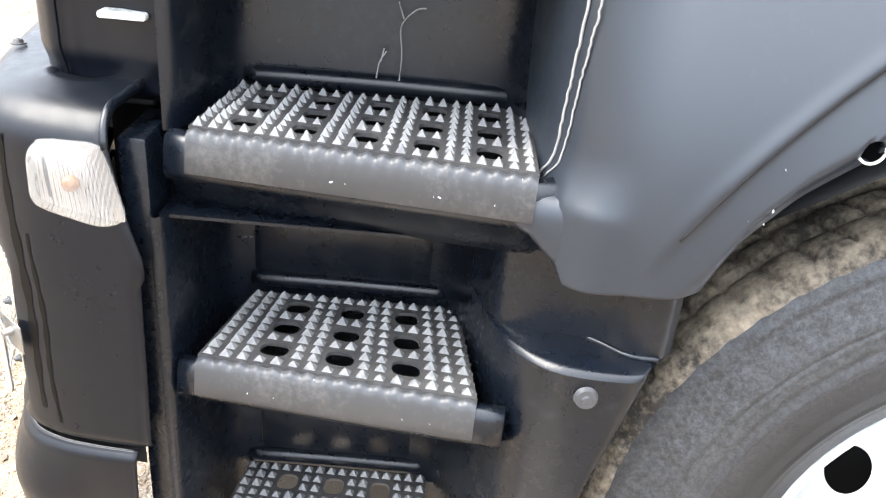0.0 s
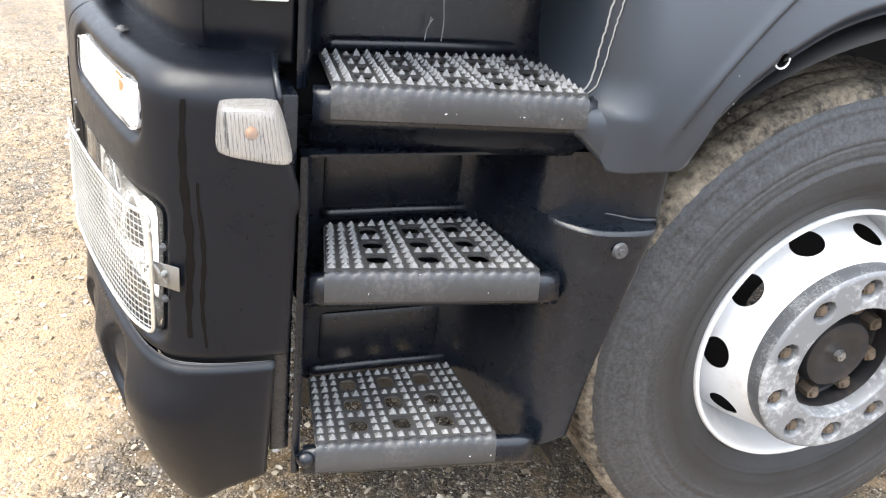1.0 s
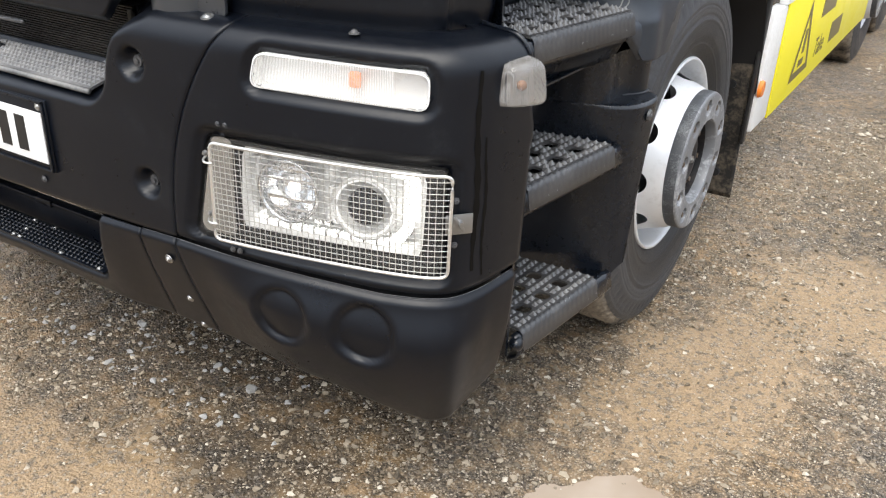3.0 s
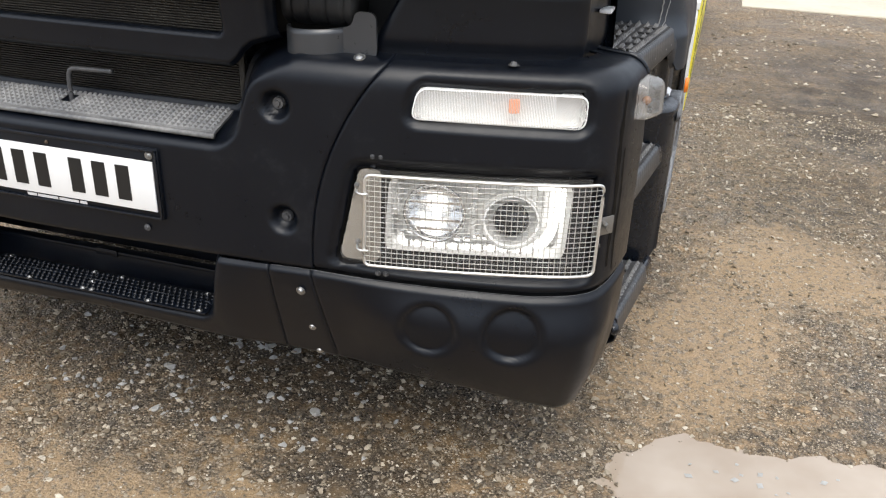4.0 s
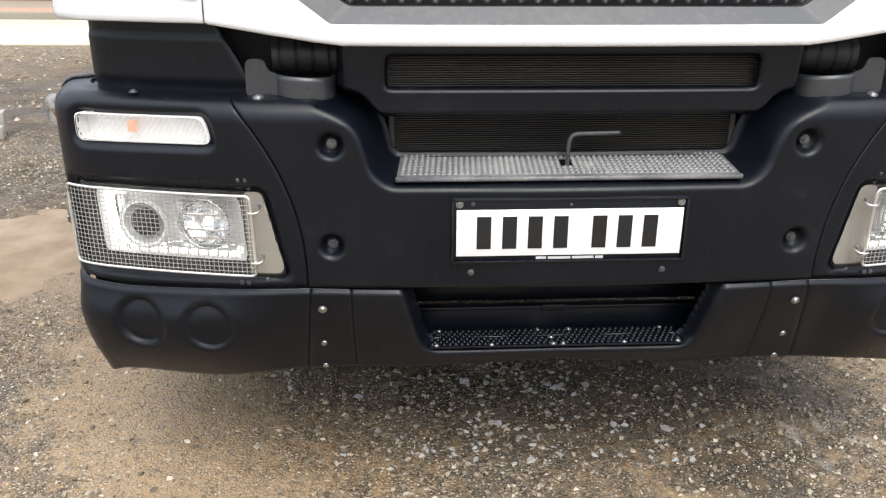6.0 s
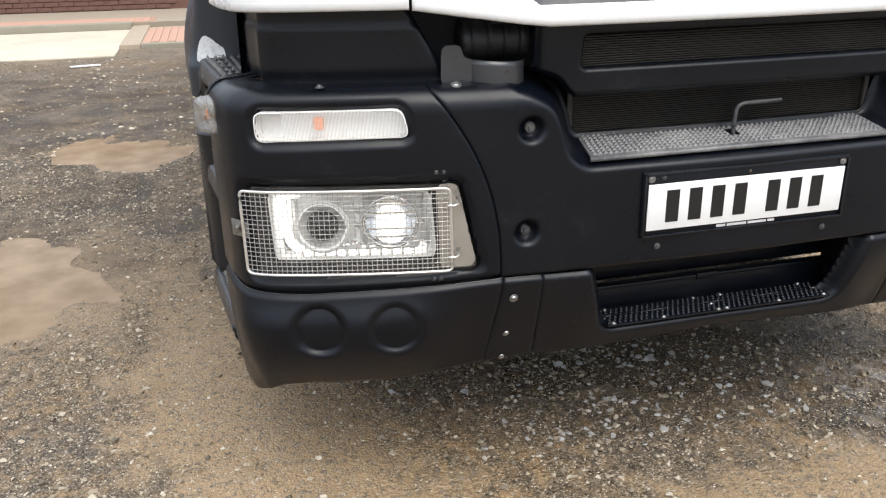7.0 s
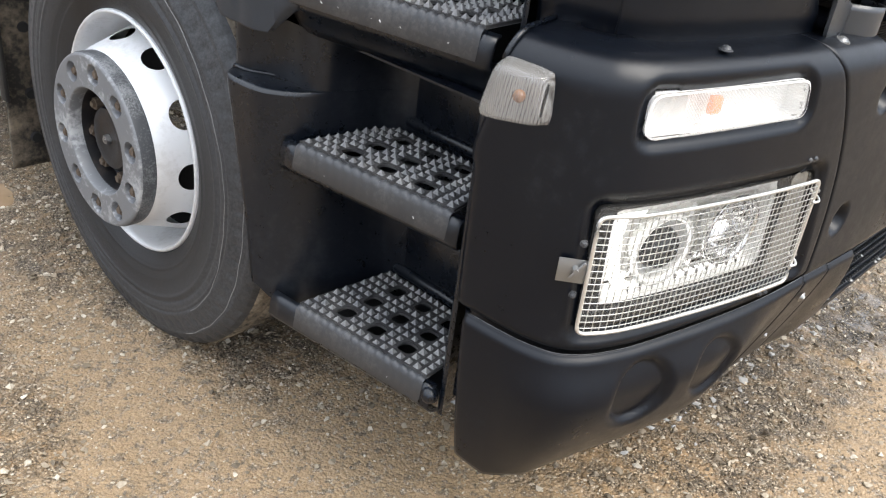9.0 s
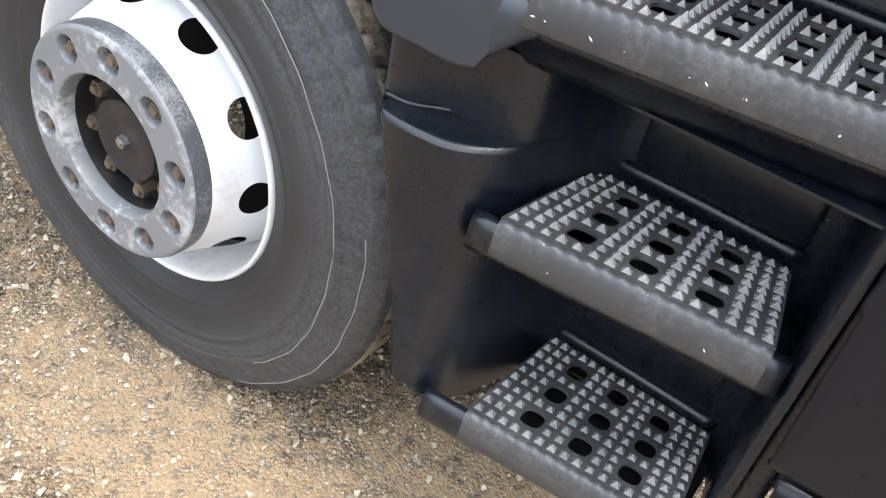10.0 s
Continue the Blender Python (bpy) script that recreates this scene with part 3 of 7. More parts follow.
# ---- headlamps with their wire guards ----
def headlamp(sx):
    # housing: chrome-lined box behind the lens
    v1, f1, _ = skin_patch(LAMP, 0.092, 50, 18)
    v2, f2 = skin_strip(LAMP[::-1], 0.010, 0.092)
    body = link_mesh("headlamp", v1, f1, satin_chrome, lorry, "headlamp with a chrome reflector and lit white strip", sx)
    link_mesh("housing", v2, f2, dark_inside, body, "black lamp housing", sx)
    v, f, _ = skin_patch(LENS, 0.012, 60, 20)
    link_mesh("lens", v, f, lamp_glass, body, "clear plastic lens", sx, shadow=False)
    # dark inner frame round the reflector
    a, b, c, d = s_of_x(0.755), s_of_x(1.105), 0.695, 0.862
    ring_out, ring_in = LENS, rounded([(a, d), (a - 0.012, c), (b, c), (b + 0.008, d)], 0.03)
    # the surround is lofted between two outlines of equal count
    inner = smooth_path(ring_in, 120, closed=True)
    outer = smooth_path(ring_out, 120, closed=True)
    turn_in, turn_out = [np.arctan2(q[:, 1] - 0.775, (q[:, 0] - ring_in[:, 0].mean()) * 0.45) for q in (inner, outer)]
    rays = np.linspace(-math.pi, math.pi, 120, endpoint=False)
    edge_at = lambda q, t: np.stack([np.interp(rays, np.r_[np.sort(t) - 2 * math.pi, np.sort(t), np.sort(t) + 2 * math.pi], np.tile(q[np.argsort(t), k], 3)) for k in (0, 1)], 1)
    inner, outer = edge_at(inner, turn_in), edge_at(outer, turn_out)
    v = np.stack([skin(outer[:, 0], outer[:, 1], 0.022), skin(inner[:, 0], inner[:, 1], 0.028), skin(inner[:, 0], inner[:, 1], 0.10)], 1).reshape(-1, 3)
    link_mesh("surround", v, grid_faces(120, 3, closed=True), dark_inside, body, "black lamp surround", sx)
    mid = ring_in.mean(0)
    rim = mid + (inner - mid) * np.array([0.945, 0.88])
    v = np.stack([skin(inner[:, 0], inner[:, 1], 0.031), skin(rim[:, 0], rim[:, 1], 0.034), skin(rim[:, 0], rim[:, 1], 0.075)], 1).reshape(-1, 3)
    link_mesh("inner_frame", v, grid_faces(120, 3, closed=True), satin_chrome, body, "pale frame round the reflector", sx)
    v, f, _ = skin_patch(rounded([(s_of_x(0.697), 0.874), (s_of_x(0.656), 0.690), (s_of_x(0.666), 0.676), (s_of_x(0.738), 0.676), (s_of_x(0.742), 0.874)], 0.016), 0.018, 24, 24)
    link_mesh("side_trim", v, f, bezel, body, "dull beige trim at the lamp's inner end", sx)
    # two round lamps: an inner reflector with a bulb and an outer projector
    for cx, cz, r, kind in ((0.845, 0.785, 0.062, "bulb"), (0.995, 0.777, 0.060, "projector")):
        s0 = s_of_x(cx)
        n = skin_normal(s0)
        c = Vector(skin(s0, cz, 0.075))
        turn = Matrix.Translation(c) @ n.to_track_quat("Z", "Y").to_matrix().to_4x4()
        prof = [(r * 1.0, 0.038), (r * 1.02, 0.045), (r * 0.93, 0.046), (r * 0.86, 0.036), (r * 0.72, 0.014), (r * 0.5, 0.0), (r * 0.2, -0.006), (0.0005, -0.007)]
        k = 36
        ang = np.linspace(0, 2 * np.pi, k, endpoint=False)
        vv = [tuple(turn @ Vector((q * math.cos(a), q * math.sin(a), h))) for a in ang for q, h in prof]
        link_mesh("reflector", vv, grid_faces(k, len(prof), closed=True), satin_chrome if kind == "projector" else chrome, body, "round chrome reflector", sx)
        if kind == "projector":
            prof = [(r * 0.60, 0.030), (r * 0.58, 0.040), (r * 0.46, 0.050), (r * 0.26, 0.056), (0.0005, 0.058)]
            vv = [tuple(turn @ Vector((q * math.cos(a), q * math.sin(a), h))) for a in ang for q, h in prof]
            # added glow: stands for light on the chrome rim, which is no lamp
            ring = [tuple(turn @ Vector((r * 0.90 * math.cos(a), r * 0.90 * math.sin(a), 0.042))) for a in ang]
            rv, rf = tube(np.array(ring), 0.0026, 8, closed=True)
            link_mesh("ring_glow", rv, rf, light_guide, body, "glowing ring that stands for light on the projector's chrome rim", sx)
            link_mesh("projector_lens", vv, grid_faces(k, len(prof), closed=True), dark_lens, body, "dark glass projector lens", sx)
        else:
            bm = bmesh.new()
            bmesh.ops.create_uvsphere(bm, u_segments=16, v_segments=10, radius=0.012, matrix=turn @ Matrix.Translation((0, 0, 0.018)))
            part("bulb", bm, led, body, "lit bulb", sx)
            for off in (-0.62, -0.3, 0.3, 0.62):
                bm = bmesh.new()
                box(bm, (-r * 0.8, off * r - 0.002, 0.03), (r * 0.8, off * r + 0.002, 0.034), 0, turn)
                part("reflector_bar", bm, chrome, body, "", sx)
    # lit strip down the outer end, and a row of small lit cells along the foot
    path = smooth_path([(s_of_x(1.045), 0.852), (s_of_x(1.078), 0.846), (s_of_x(1.084), 0.80), (s_of_x(1.072), 0.745), (s_of_x(1.052), 0.718)], 40)
    v, f = tube(skin(path[:, 0], path[:, 1], 0.046), 0.0105, 10)
    link_mesh("light_strip", v, f, led, body, "lit white light strip", sx)
    path = smooth_path([(s_of_x(1.056), 0.722), (s_of_x(1.036), 0.708), (s_of_x(1.0), 0.702), (s_of_x(0.88), 0.701), (s_of_x(0.79), 0.704), (s_of_x(0.770), 0.722)], 60)
    v, f = tube(skin(path[:, 0], path[:, 1], 0.056), 0.0085, 10)
    link_mesh("light_guide", v, f, light_guide, body, "lit white guide along the lamp's foot", sx)
    for i in range(11):
        c = Vector(skin(s_of_x(0.785 + 0.0248 * i), 0.709, 0.048))
        bm = bmesh.new()
        box(bm, c - Vector((0.0075, 0.006, 0.0065)), c + Vector((0.0075, 0.006, 0.0065)), 0.003)
        part("lit_cell", bm, led, body, "small lit white lamp cell", sx)
        bm = bmesh.new()
        box(bm, c + Vector((0.0098, -0.010, -0.011)), c + Vector((0.0142, 0.008, 0.011)), 0.001)
        part("cell_divider", bm, chrome, body, "", sx)
    # moulded chrome fins round the lamps
    for i in range(16):
        bm = bmesh.new()
        s0, z0 = s_of_x(0.775 + 0.0195 * i), 0.725 + 0.006 * math.sin(i * 1.7)
        c = Vector(skin(s0, z0, 0.072))
        box(bm, c - Vector((0.0075, 0.012, 0.006)), c + Vector((0.0075, 0.012, 0.006)), 0.002)
        part("lamp_facet", bm, chrome, body, "", sx)
    for cx, cz, w, h in ((0.765, 0.80, 0.016, 0.07), (0.92, 0.83, 0.02, 0.04), (0.92, 0.745, 0.016, 0.03), (1.07, 0.80, 0.016, 0.06), (0.92, 0.785, 0.012, 0.02)):
        bm = bmesh.new()
        c = Vector(skin(s_of_x(cx), cz, 0.072))
        box(bm, c - Vector((w / 2, 0.014, h / 2)), c + Vector((w / 2, 0.014, h / 2)), 0.004)
        part("lamp_rib", bm, satin_chrome, body, "", sx)
    return body


def lamp_guard(sx):
    off = -0.014
    s0, s1, z0, z1 = s_of_x(0.713), s_of_x(1.1465), 0.681, 0.873
    loop = rounded([(s0, z0), (s1, z0), (s1 + 0.002, z1), (s0 + 0.004, z1)], 0.014, 6)
    fine = []
    for a, b in zip(loop, np.roll(loop, -1, 0)):
        k = max(int(np.linalg.norm(b - a) / 0.012), 1)
        fine += [a + (b - a) * t for t in np.linspace(0, 1, k, endpoint=False)]
    fine = np.array(fine)
    v, f = tube(skin(fine[:, 0], fine[:, 1], off), 0.0032, 8, closed=True)
    guard = link_mesh("lamp_guard", v, f, wire_metal, lorry, "bright wire mesh guard over the headlamp", sx)
    pieces = []
    for s in np.linspace(s0, s1, 42)[1:-1]:
        zz = np.linspace(z0, z1, 4)
        pieces.append(tube(skin(np.full(4, s), zz, off + 0.001), 0.0008, 5, caps=False))
    for z in np.linspace(z0, z1, 19)[1:-1]:
        ss = np.linspace(s0, s1, 34)
        pieces.append(tube(skin(ss, np.full(34, z), off - 0.001), 0.0008, 5, caps=False))
    v, f = joined(pieces)
    link_mesh("wire_mesh", v, f, mesh_metal, guard, "", sx)
    # outer tab with a wing screw, two hooks at the inner end
    st = s1 + 0.017
    n = skin_normal(st)
    turn = Matrix.Translation(Vector(skin(st, 0.781, -0.006))) @ n.to_track_quat("Z", "Y").to_matrix().to_4x4()
    bm = bmesh.new()
    box(bm, (-0.025, -0.019, -0.001), (0.025, 0.019, 0.001), 0.0006, turn)
    part("tab", bm, zinc, guard, "steel fixing tab", sx)
    bm = bmesh.new()
    disc(bm, turn @ Vector((0, 0.004, 0.006)), n, 0.006, 0.004, 0.012, 12)
    box(bm, (-0.003, -0.012, 0.006), (0.003, 0.022, 0.009), 0.001, turn @ Matrix.Rotation(0.6, 4, "Z"))
    part("wing_screw", bm, zinc, guard, "", sx)
    for z in (0.835, 0.715):
        path = smooth_path(skin(np.array([s0 + 0.01, s0 - 0.004, s0 - 0.014, s0 - 0.016]), np.array([z, z, z + 0.002, z + 0.008]), np.array([-0.018, -0.02, -0.012, 0.004])), 14)
        v, f = tube(path, 0.0022, 6)
        link_mesh("hook", v, f, wire_metal, guard, "", sx)
        bm = bmesh.new()
        dome_screw(bm, skin(s0 - 0.014, z + 0.012, -0.004), skin_normal(s0), 0.006, 0.008)
        part("hook_screw", bm, zinc, guard, "", sx)
    for dz in (-0.042, 0.042):
        bm = bmesh.new()
        dome_screw(bm, skin(s1 + 0.012, 0.781 + dz, 0.0), skin_normal(s1), 0.006, 0.008)
        part("guard_stud", bm, grey_plastic, guard, "", sx)
    return guard


def indicator(sx):
    v1, f1, _ = skin_patch(BLINK, 0.040, 40, 10)
    v2, f2 = skin_strip(BLINK[::-1], 0.006, 0.040)
    v, f = joined([(v1, f1), (v2, f2)])
    body = link_mesh("indicator_lamp", v, f, satin_chrome, lorry, "clear front indicator lamp with an orange bulb", sx)
    v, f, p = skin_patch(BLINK, 0.004, 50, 12)
    mid_s = np.array([p.reshape(-1, 2)[list(q), 0].mean() for q in f])
    fluted = mid_s < s_of_x(1.06)
    link_mesh("lens", v, [q for q, r in zip(f, fluted) if r], ribbed_glass, body, "fluted part of the clear lens", sx, shadow=False)
    link_mesh("lens", v, [q for q, r in zip(f, fluted) if not r], lamp_glass, body, "clear lens", sx, shadow=False)
    inner = BLINK.mean(0) + (BLINK - BLINK.mean(0)) * np.array([0.986, 0.92])
    k = len(BLINK)
    vv = np.vstack([skin(BLINK[:, 0], BLINK[:, 1], 0.002), skin(inner[:, 0], inner[:, 1], 0.001)])
    link_mesh("rim", vv, [(i, (i + 1) % k, k + (i + 1) % k, k + i) for i in range(k)], plate_white, body, "pale lens rim", sx)
    bm = bmesh.new()
    c = skin(s_of_x(0.985), 1.013, 0.022)
    n = skin_normal(s_of_x(0.985))
    turn = Matrix.Translation(c) @ n.to_track_quat("Z", "Y").to_matrix().to_4x4()
    box(bm, (-0.011, -0.014, -0.006), (0.011, 0.014, 0.006), 0.005, turn)
    part("bulb", bm, amber_glass, body, "orange bulb", sx)
    return body


def side_marker(sx):
    """Clear lamp that wraps the side of the bumper behind the indicator."""
    # corners on the bumper's side: depth and height, front below, back below, back above, front above
    (y0, z0), (y1, z1), (y2, z2), (y3, z3) = (0.347, 0.977), (0.452, 0.964), (0.429, 1.055), (0.352, 1.050)
    a, b = s_of_y(0.35), s_of_y(0.44)
    n, m = 34, 30
    u, w = np.meshgrid(np.linspace(-1, 1, n), np.linspace(-1, 1, m), indexing="ij")
    d = (1 - np.abs(u) ** 6) * (1 - np.abs(w) ** 6)
    p, q = (1 + u * np.sqrt(1 - 0.14 * w**4)) / 2, (1 + w * np.sqrt(1 - 0.14 * u**4)) / 2
    blend = lambda c0, c1, c2, c3: c0 * (1 - p) * (1 - q) + c1 * p * (1 - q) + c2 * p * q + c3 * (1 - p) * q
    s, z = s_of_y(blend(y0, y1, y2, y3)), blend(z0, z1, z2, z3)
    inset = 0.003 - 0.041 * np.clip(d, 0, 1) ** 0.42 * (0.86 + 0.14 * u)
    v = skin(s, z, inset).reshape(-1, 3)
    base = skin(s, z, np.full_like(s, 0.0)).reshape(-1, 3)
    body = link_mesh("side_marker_lamp", base, grid_faces(n, m), marker_base, lorry, "clear fluted side indicator lamp", sx)
    link_mesh("lens", v, grid_faces(n, m), marker_glass, body, "fluted clear cover", sx, shadow=False)
    bm = bmesh.new()
    c = skin((a + b) / 2, 1.008, -0.008)
    bmesh.ops.create_uvsphere(bm, u_segments=14, v_segments=10, radius=0.009, matrix=Matrix.Translation(c))
    part("bulb", bm, old_amber, body, "dull orange bulb", sx)
    return body


def drips():
    """Dried run marks below the top edge of one bumper side."""
    for y0, z1, z0, w in ((0.308, 1.045, 0.68, 0.0062), (0.327, 0.93, 0.665, 0.0035)):
        t = np.linspace(0, 1, 30)
        s = s_of_y(y0) + 0.0025 * np.sin(t * 9 + y0 * 90) + 0.004 * t
        half = w * (0.5 + 0.5 * np.sin(t * 3.1)) * (1 + 0.25 * np.sin(t * 40))
        z = z1 + (z0 - z1) * t
        v = np.stack([skin(s - half, z, -0.0006), skin(s + half, z, -0.0006)], 1).reshape(-1, 3)
        link_mesh("drip_stain", v, grid_faces(30, 2), drip_mat, lorry, "dark run mark down the bumper")


drips()
for sx in (1, -1):
    headlamp(sx)
    lamp_guard(sx)
    indicator(sx)
    side_marker(sx)


# ---- number plate: its characters are plain bars ----
def number_plate():
    y = 0.1165
    bm = bmesh.new()
    box(bm, (-0.272, y + 0.001, 0.712), (0.272, 0.127, 0.870), 0.004)
    holder = part("number_plate_holder", bm, black_plastic, lorry, "black plastic number plate holder")
    bm = bmesh.new()
    for lo, hi in (((-0.270, y - 0.004, 0.862), (0.270, y + 0.002, 0.868)), ((-0.270, y - 0.004, 0.714), (0.270, y + 0.002, 0.719)),
                   ((-0.270, y - 0.004, 0.714), (-0.264, y + 0.002, 0.868)), ((0.264, y - 0.004, 0.714), (0.270, y + 0.002, 0.868))):
        box(bm, lo, hi, 0.0015)
    part("holder_rim", bm, step_plastic, holder)
    bm = bmesh.new()
    box(bm, (-0.259, y - 0.003, 0.731), (0.259, y + 0.001, 0.842), 0.0012)
    plate = part("number_plate", bm, plate_white, lorry, "white number plate with seven black characters")
    x = -0.219
    for i in range(7):
        w = 0.052
        bm = bmesh.new()
        box(bm, (x + w * 0.12, y - 0.0045, 0.749), (x + w * 0.74, y - 0.0025, 0.826))
        part("character_bar", bm, ink, plate)
        x += w + 0.0065 + (0.030 if i == 3 else 0)
    x = -0.075
    for w in (0.024, 0.052, 0.05, 0.018):
        bm = bmesh.new()
        box(bm, (x, y - 0.0012, 0.7215), (x + w, y - 0.0002, 0.7275))
        part("small_print_bar", bm, pale_ink, holder)
        x += w + 0.004
    for px, pz, mat, r in ((-0.252, 0.855, zinc, 0.009), (0.252, 0.855, zinc, 0.009), (-0.222, 0.856, grey_plastic, 0.006), (0.0, 0.852, rust, 0.004)):
        bm = bmesh.new()
        dome_screw(bm, (px, y, pz), (0, -1, 0), r, 0.005)
        part("plate_screw", bm, mat, holder)
    for px in (-0.224, 0.224):
        bm = bmesh.new()
        dome_screw(bm, (px, 0.120, 0.689), (0, -1, 0), 0.008, 0.005)
        part("bumper_screw", bm, grey_plastic, lorry)


number_plate()


# ---- the front's upper opening: tread, radiator mesh, tow pin ----
def teeth(corners, nu, nv, size, height, skip=None, tip=0.22):
    """Rows of small pyramids over a four-cornered plate; corners: (u0v0, u1v0, u1v1, u0v1)."""
    a, b, c, d = [np.array(p, float) for p in corners]
    n = np.cross(b - a, d - a)
    n /= np.linalg.norm(n)
    if n[2] < 0:
        n = -n
    v, f = [], []
    for i in range(nu):
        for j in range(nv):
            if skip is not None and skip(i, j):
                continue
            u, w = (i + 0.5) / nu, (j + 0.5) / nv
            p = a * (1 - u) * (1 - w) + b * u * (1 - w) + c * u * w + d * (1 - u) * w
            eu = (b - a) / np.linalg.norm(b - a) * size[0] / 2
            ew = (d - a) / np.linalg.norm(d - a) * size[1] / 2
            k = len(v)
            h = height * (0.85 + 0.3 * random.random())
            v += [p - eu - ew, p + eu - ew, p + eu + ew, p - eu + ew]
            v += [p - tip * eu - tip * ew + n * h, p + tip * eu - tip * ew + n * h, p + tip * eu + tip * ew + n * h, p - tip * eu + tip * ew + n * h]
            f += [(k, k + 1, k + 5, k + 4), (k + 1, k + 2, k + 6, k + 5), (k + 2, k + 3, k + 7, k + 6), (k + 3, k, k + 4, k + 7), (k + 4, k + 5, k + 6, k + 7)]
    return np.array(v), f


def front_tread():
    f0, b0 = 0.140, 0.252
    zf, zb = 0.911, 0.934
    bm = bmesh.new()
    for lo, hi in (((-0.392, f0, 0), (-0.025, b0, 0)), ((0.025, f0, 0), (0.392, b0, 0)), ((-0.026, 0.225, 0), (0.026, b0, 0)), ((-0.026, f0, 0), (0.026, 0.19, 0))):
        box(bm, (lo[0], lo[1], -0.006), (hi[0], hi[1], 0.0), 0.0)
    for v in bm.verts:
        t = (v.co.y - f0) / (b0 - f0)
        v.co.x *= 1 - 0.03 * t
        v.co.z += zf + (zb - zf) * t
    tread = part("front_tread", bm, tread_plastic, lorry, "dusty grey step tread with a studded top", smooth=False)
    v, f = teeth([(-0.385, f0 + 0.012, zf + 0.0022), (0.385, f0 + 0.012, zf + 0.0022), (0.374, b0, zb), (-0.374, b0, zb)], 58, 8, (0.0112, 0.0112), 0.004, lambda i, j: i in (28, 29) and 3 <= j <= 5)
    link_mesh("studding", v, f, tread_plastic, tread, smooth=False)
    v, f = tube([(-0.394, f0, zf - 0.004), (0.0, f0 - 0.001, zf - 0.004), (0.394, f0, zf - 0.004)], 0.006, 10)
    link_mesh("edge_bar", v, f, tread_plastic, tread)
    path = smooth_path([(0.004, 0.207, 0.90), (0.004, 0.207, 0.955), (0.007, 0.207, 0.98), (0.02, 0.206, 0.991), (0.05, 0.205, 0.993), (0.122, 0.203, 0.995)], 40)
    v, f = tube(path, 0.0052, 10)
    link_mesh("tow_pin_handle", v, f, grey_plastic, lorry, "bent grey steel tow pin handle")


def mesh_screen(name, x0, x1, z0, z1, y, pitch, label):
    folds = [(0.0, 0.0), (0.35, -0.0016), (0.6, -0.0016), (0.72, 0.006)]
    rows = [(z + t * pitch, y + d) for z in np.arange(z0, z1 - pitch / 2, pitch) for t, d in folds]
    v = [(x, yy, zz) for x in (x0, (x0 + x1) / 2, x1) for zz, yy in rows]
    ob = link_mesh(name, v, grid_faces(3, len(rows)), mesh_mat, lorry, label, smooth=False)
    bm = bmesh.new()
    box(bm, (x0, y + 0.012, z0), (x1, y + 0.05, z1))
    part("backing", bm, dark_inside, ob)
    return ob


front_tread()
mesh_screen("radiator_screen", -0.40, 0.40, 0.925, 1.055, 0.262, 0.0052, "dusty brown radiator mesh")
mesh_screen("grille_screen", -0.415, 0.415, 1.098, 1.182, 0.196, 0.0052, "dark mesh in the upper slot")
for sx in (1, -1):
    bm = bmesh.new()
    box(bm, (0.394, 0.250, 0.925), (0.408, 0.262, 1.05), 0.004)
    part("screen_frame", bm, mesh_mat, lorry, "dusty metal edge of the radiator", sx)

# lower edge panel of the grille, with the slot in it
SLOT = rounded([(-0.412, 1.106), (0.412, 1.106), (0.410, 1.173), (-0.410, 1.173)], 0.012)


def slot_panel():
    xs, zs = np.linspace(-0.522, 0.522, 170), np.r_[1.040, 1.043, np.linspace(1.048, 1.205, 36)]
    s, z = np.meshgrid(xs, zs, indexing="ij")
    foot = np.interp(np.abs(s), [0.425, 0.440, 0.455, 0.475, 0.500, 0.522], [1.040, 1.052, 1.072, 1.087, 1.095, 1.098])
    z = foot + (z - 1.040) * (1.205 - foot) / 0.165
    inset = np.full_like(s, 0.042) + 0.016 * (1 - step01(z - foot, 0, 0.012)) - 0.012 * step01(z, 1.06, 1.2) + 0.03 * step01(np.abs(s), 0.50, 0.522)
    sink = lambda s, z: 0.014 * (1 - step01(outside(np.stack([s, z], -1), SLOT), 0.001, 0.009))
    return skin_sheet("slot_panel", s, z, inset, black_plastic, lorry, "", 1, sink, lambda s, z: outside(np.stack([s, z], -1), SLOT), 0.02)


slot_panel()


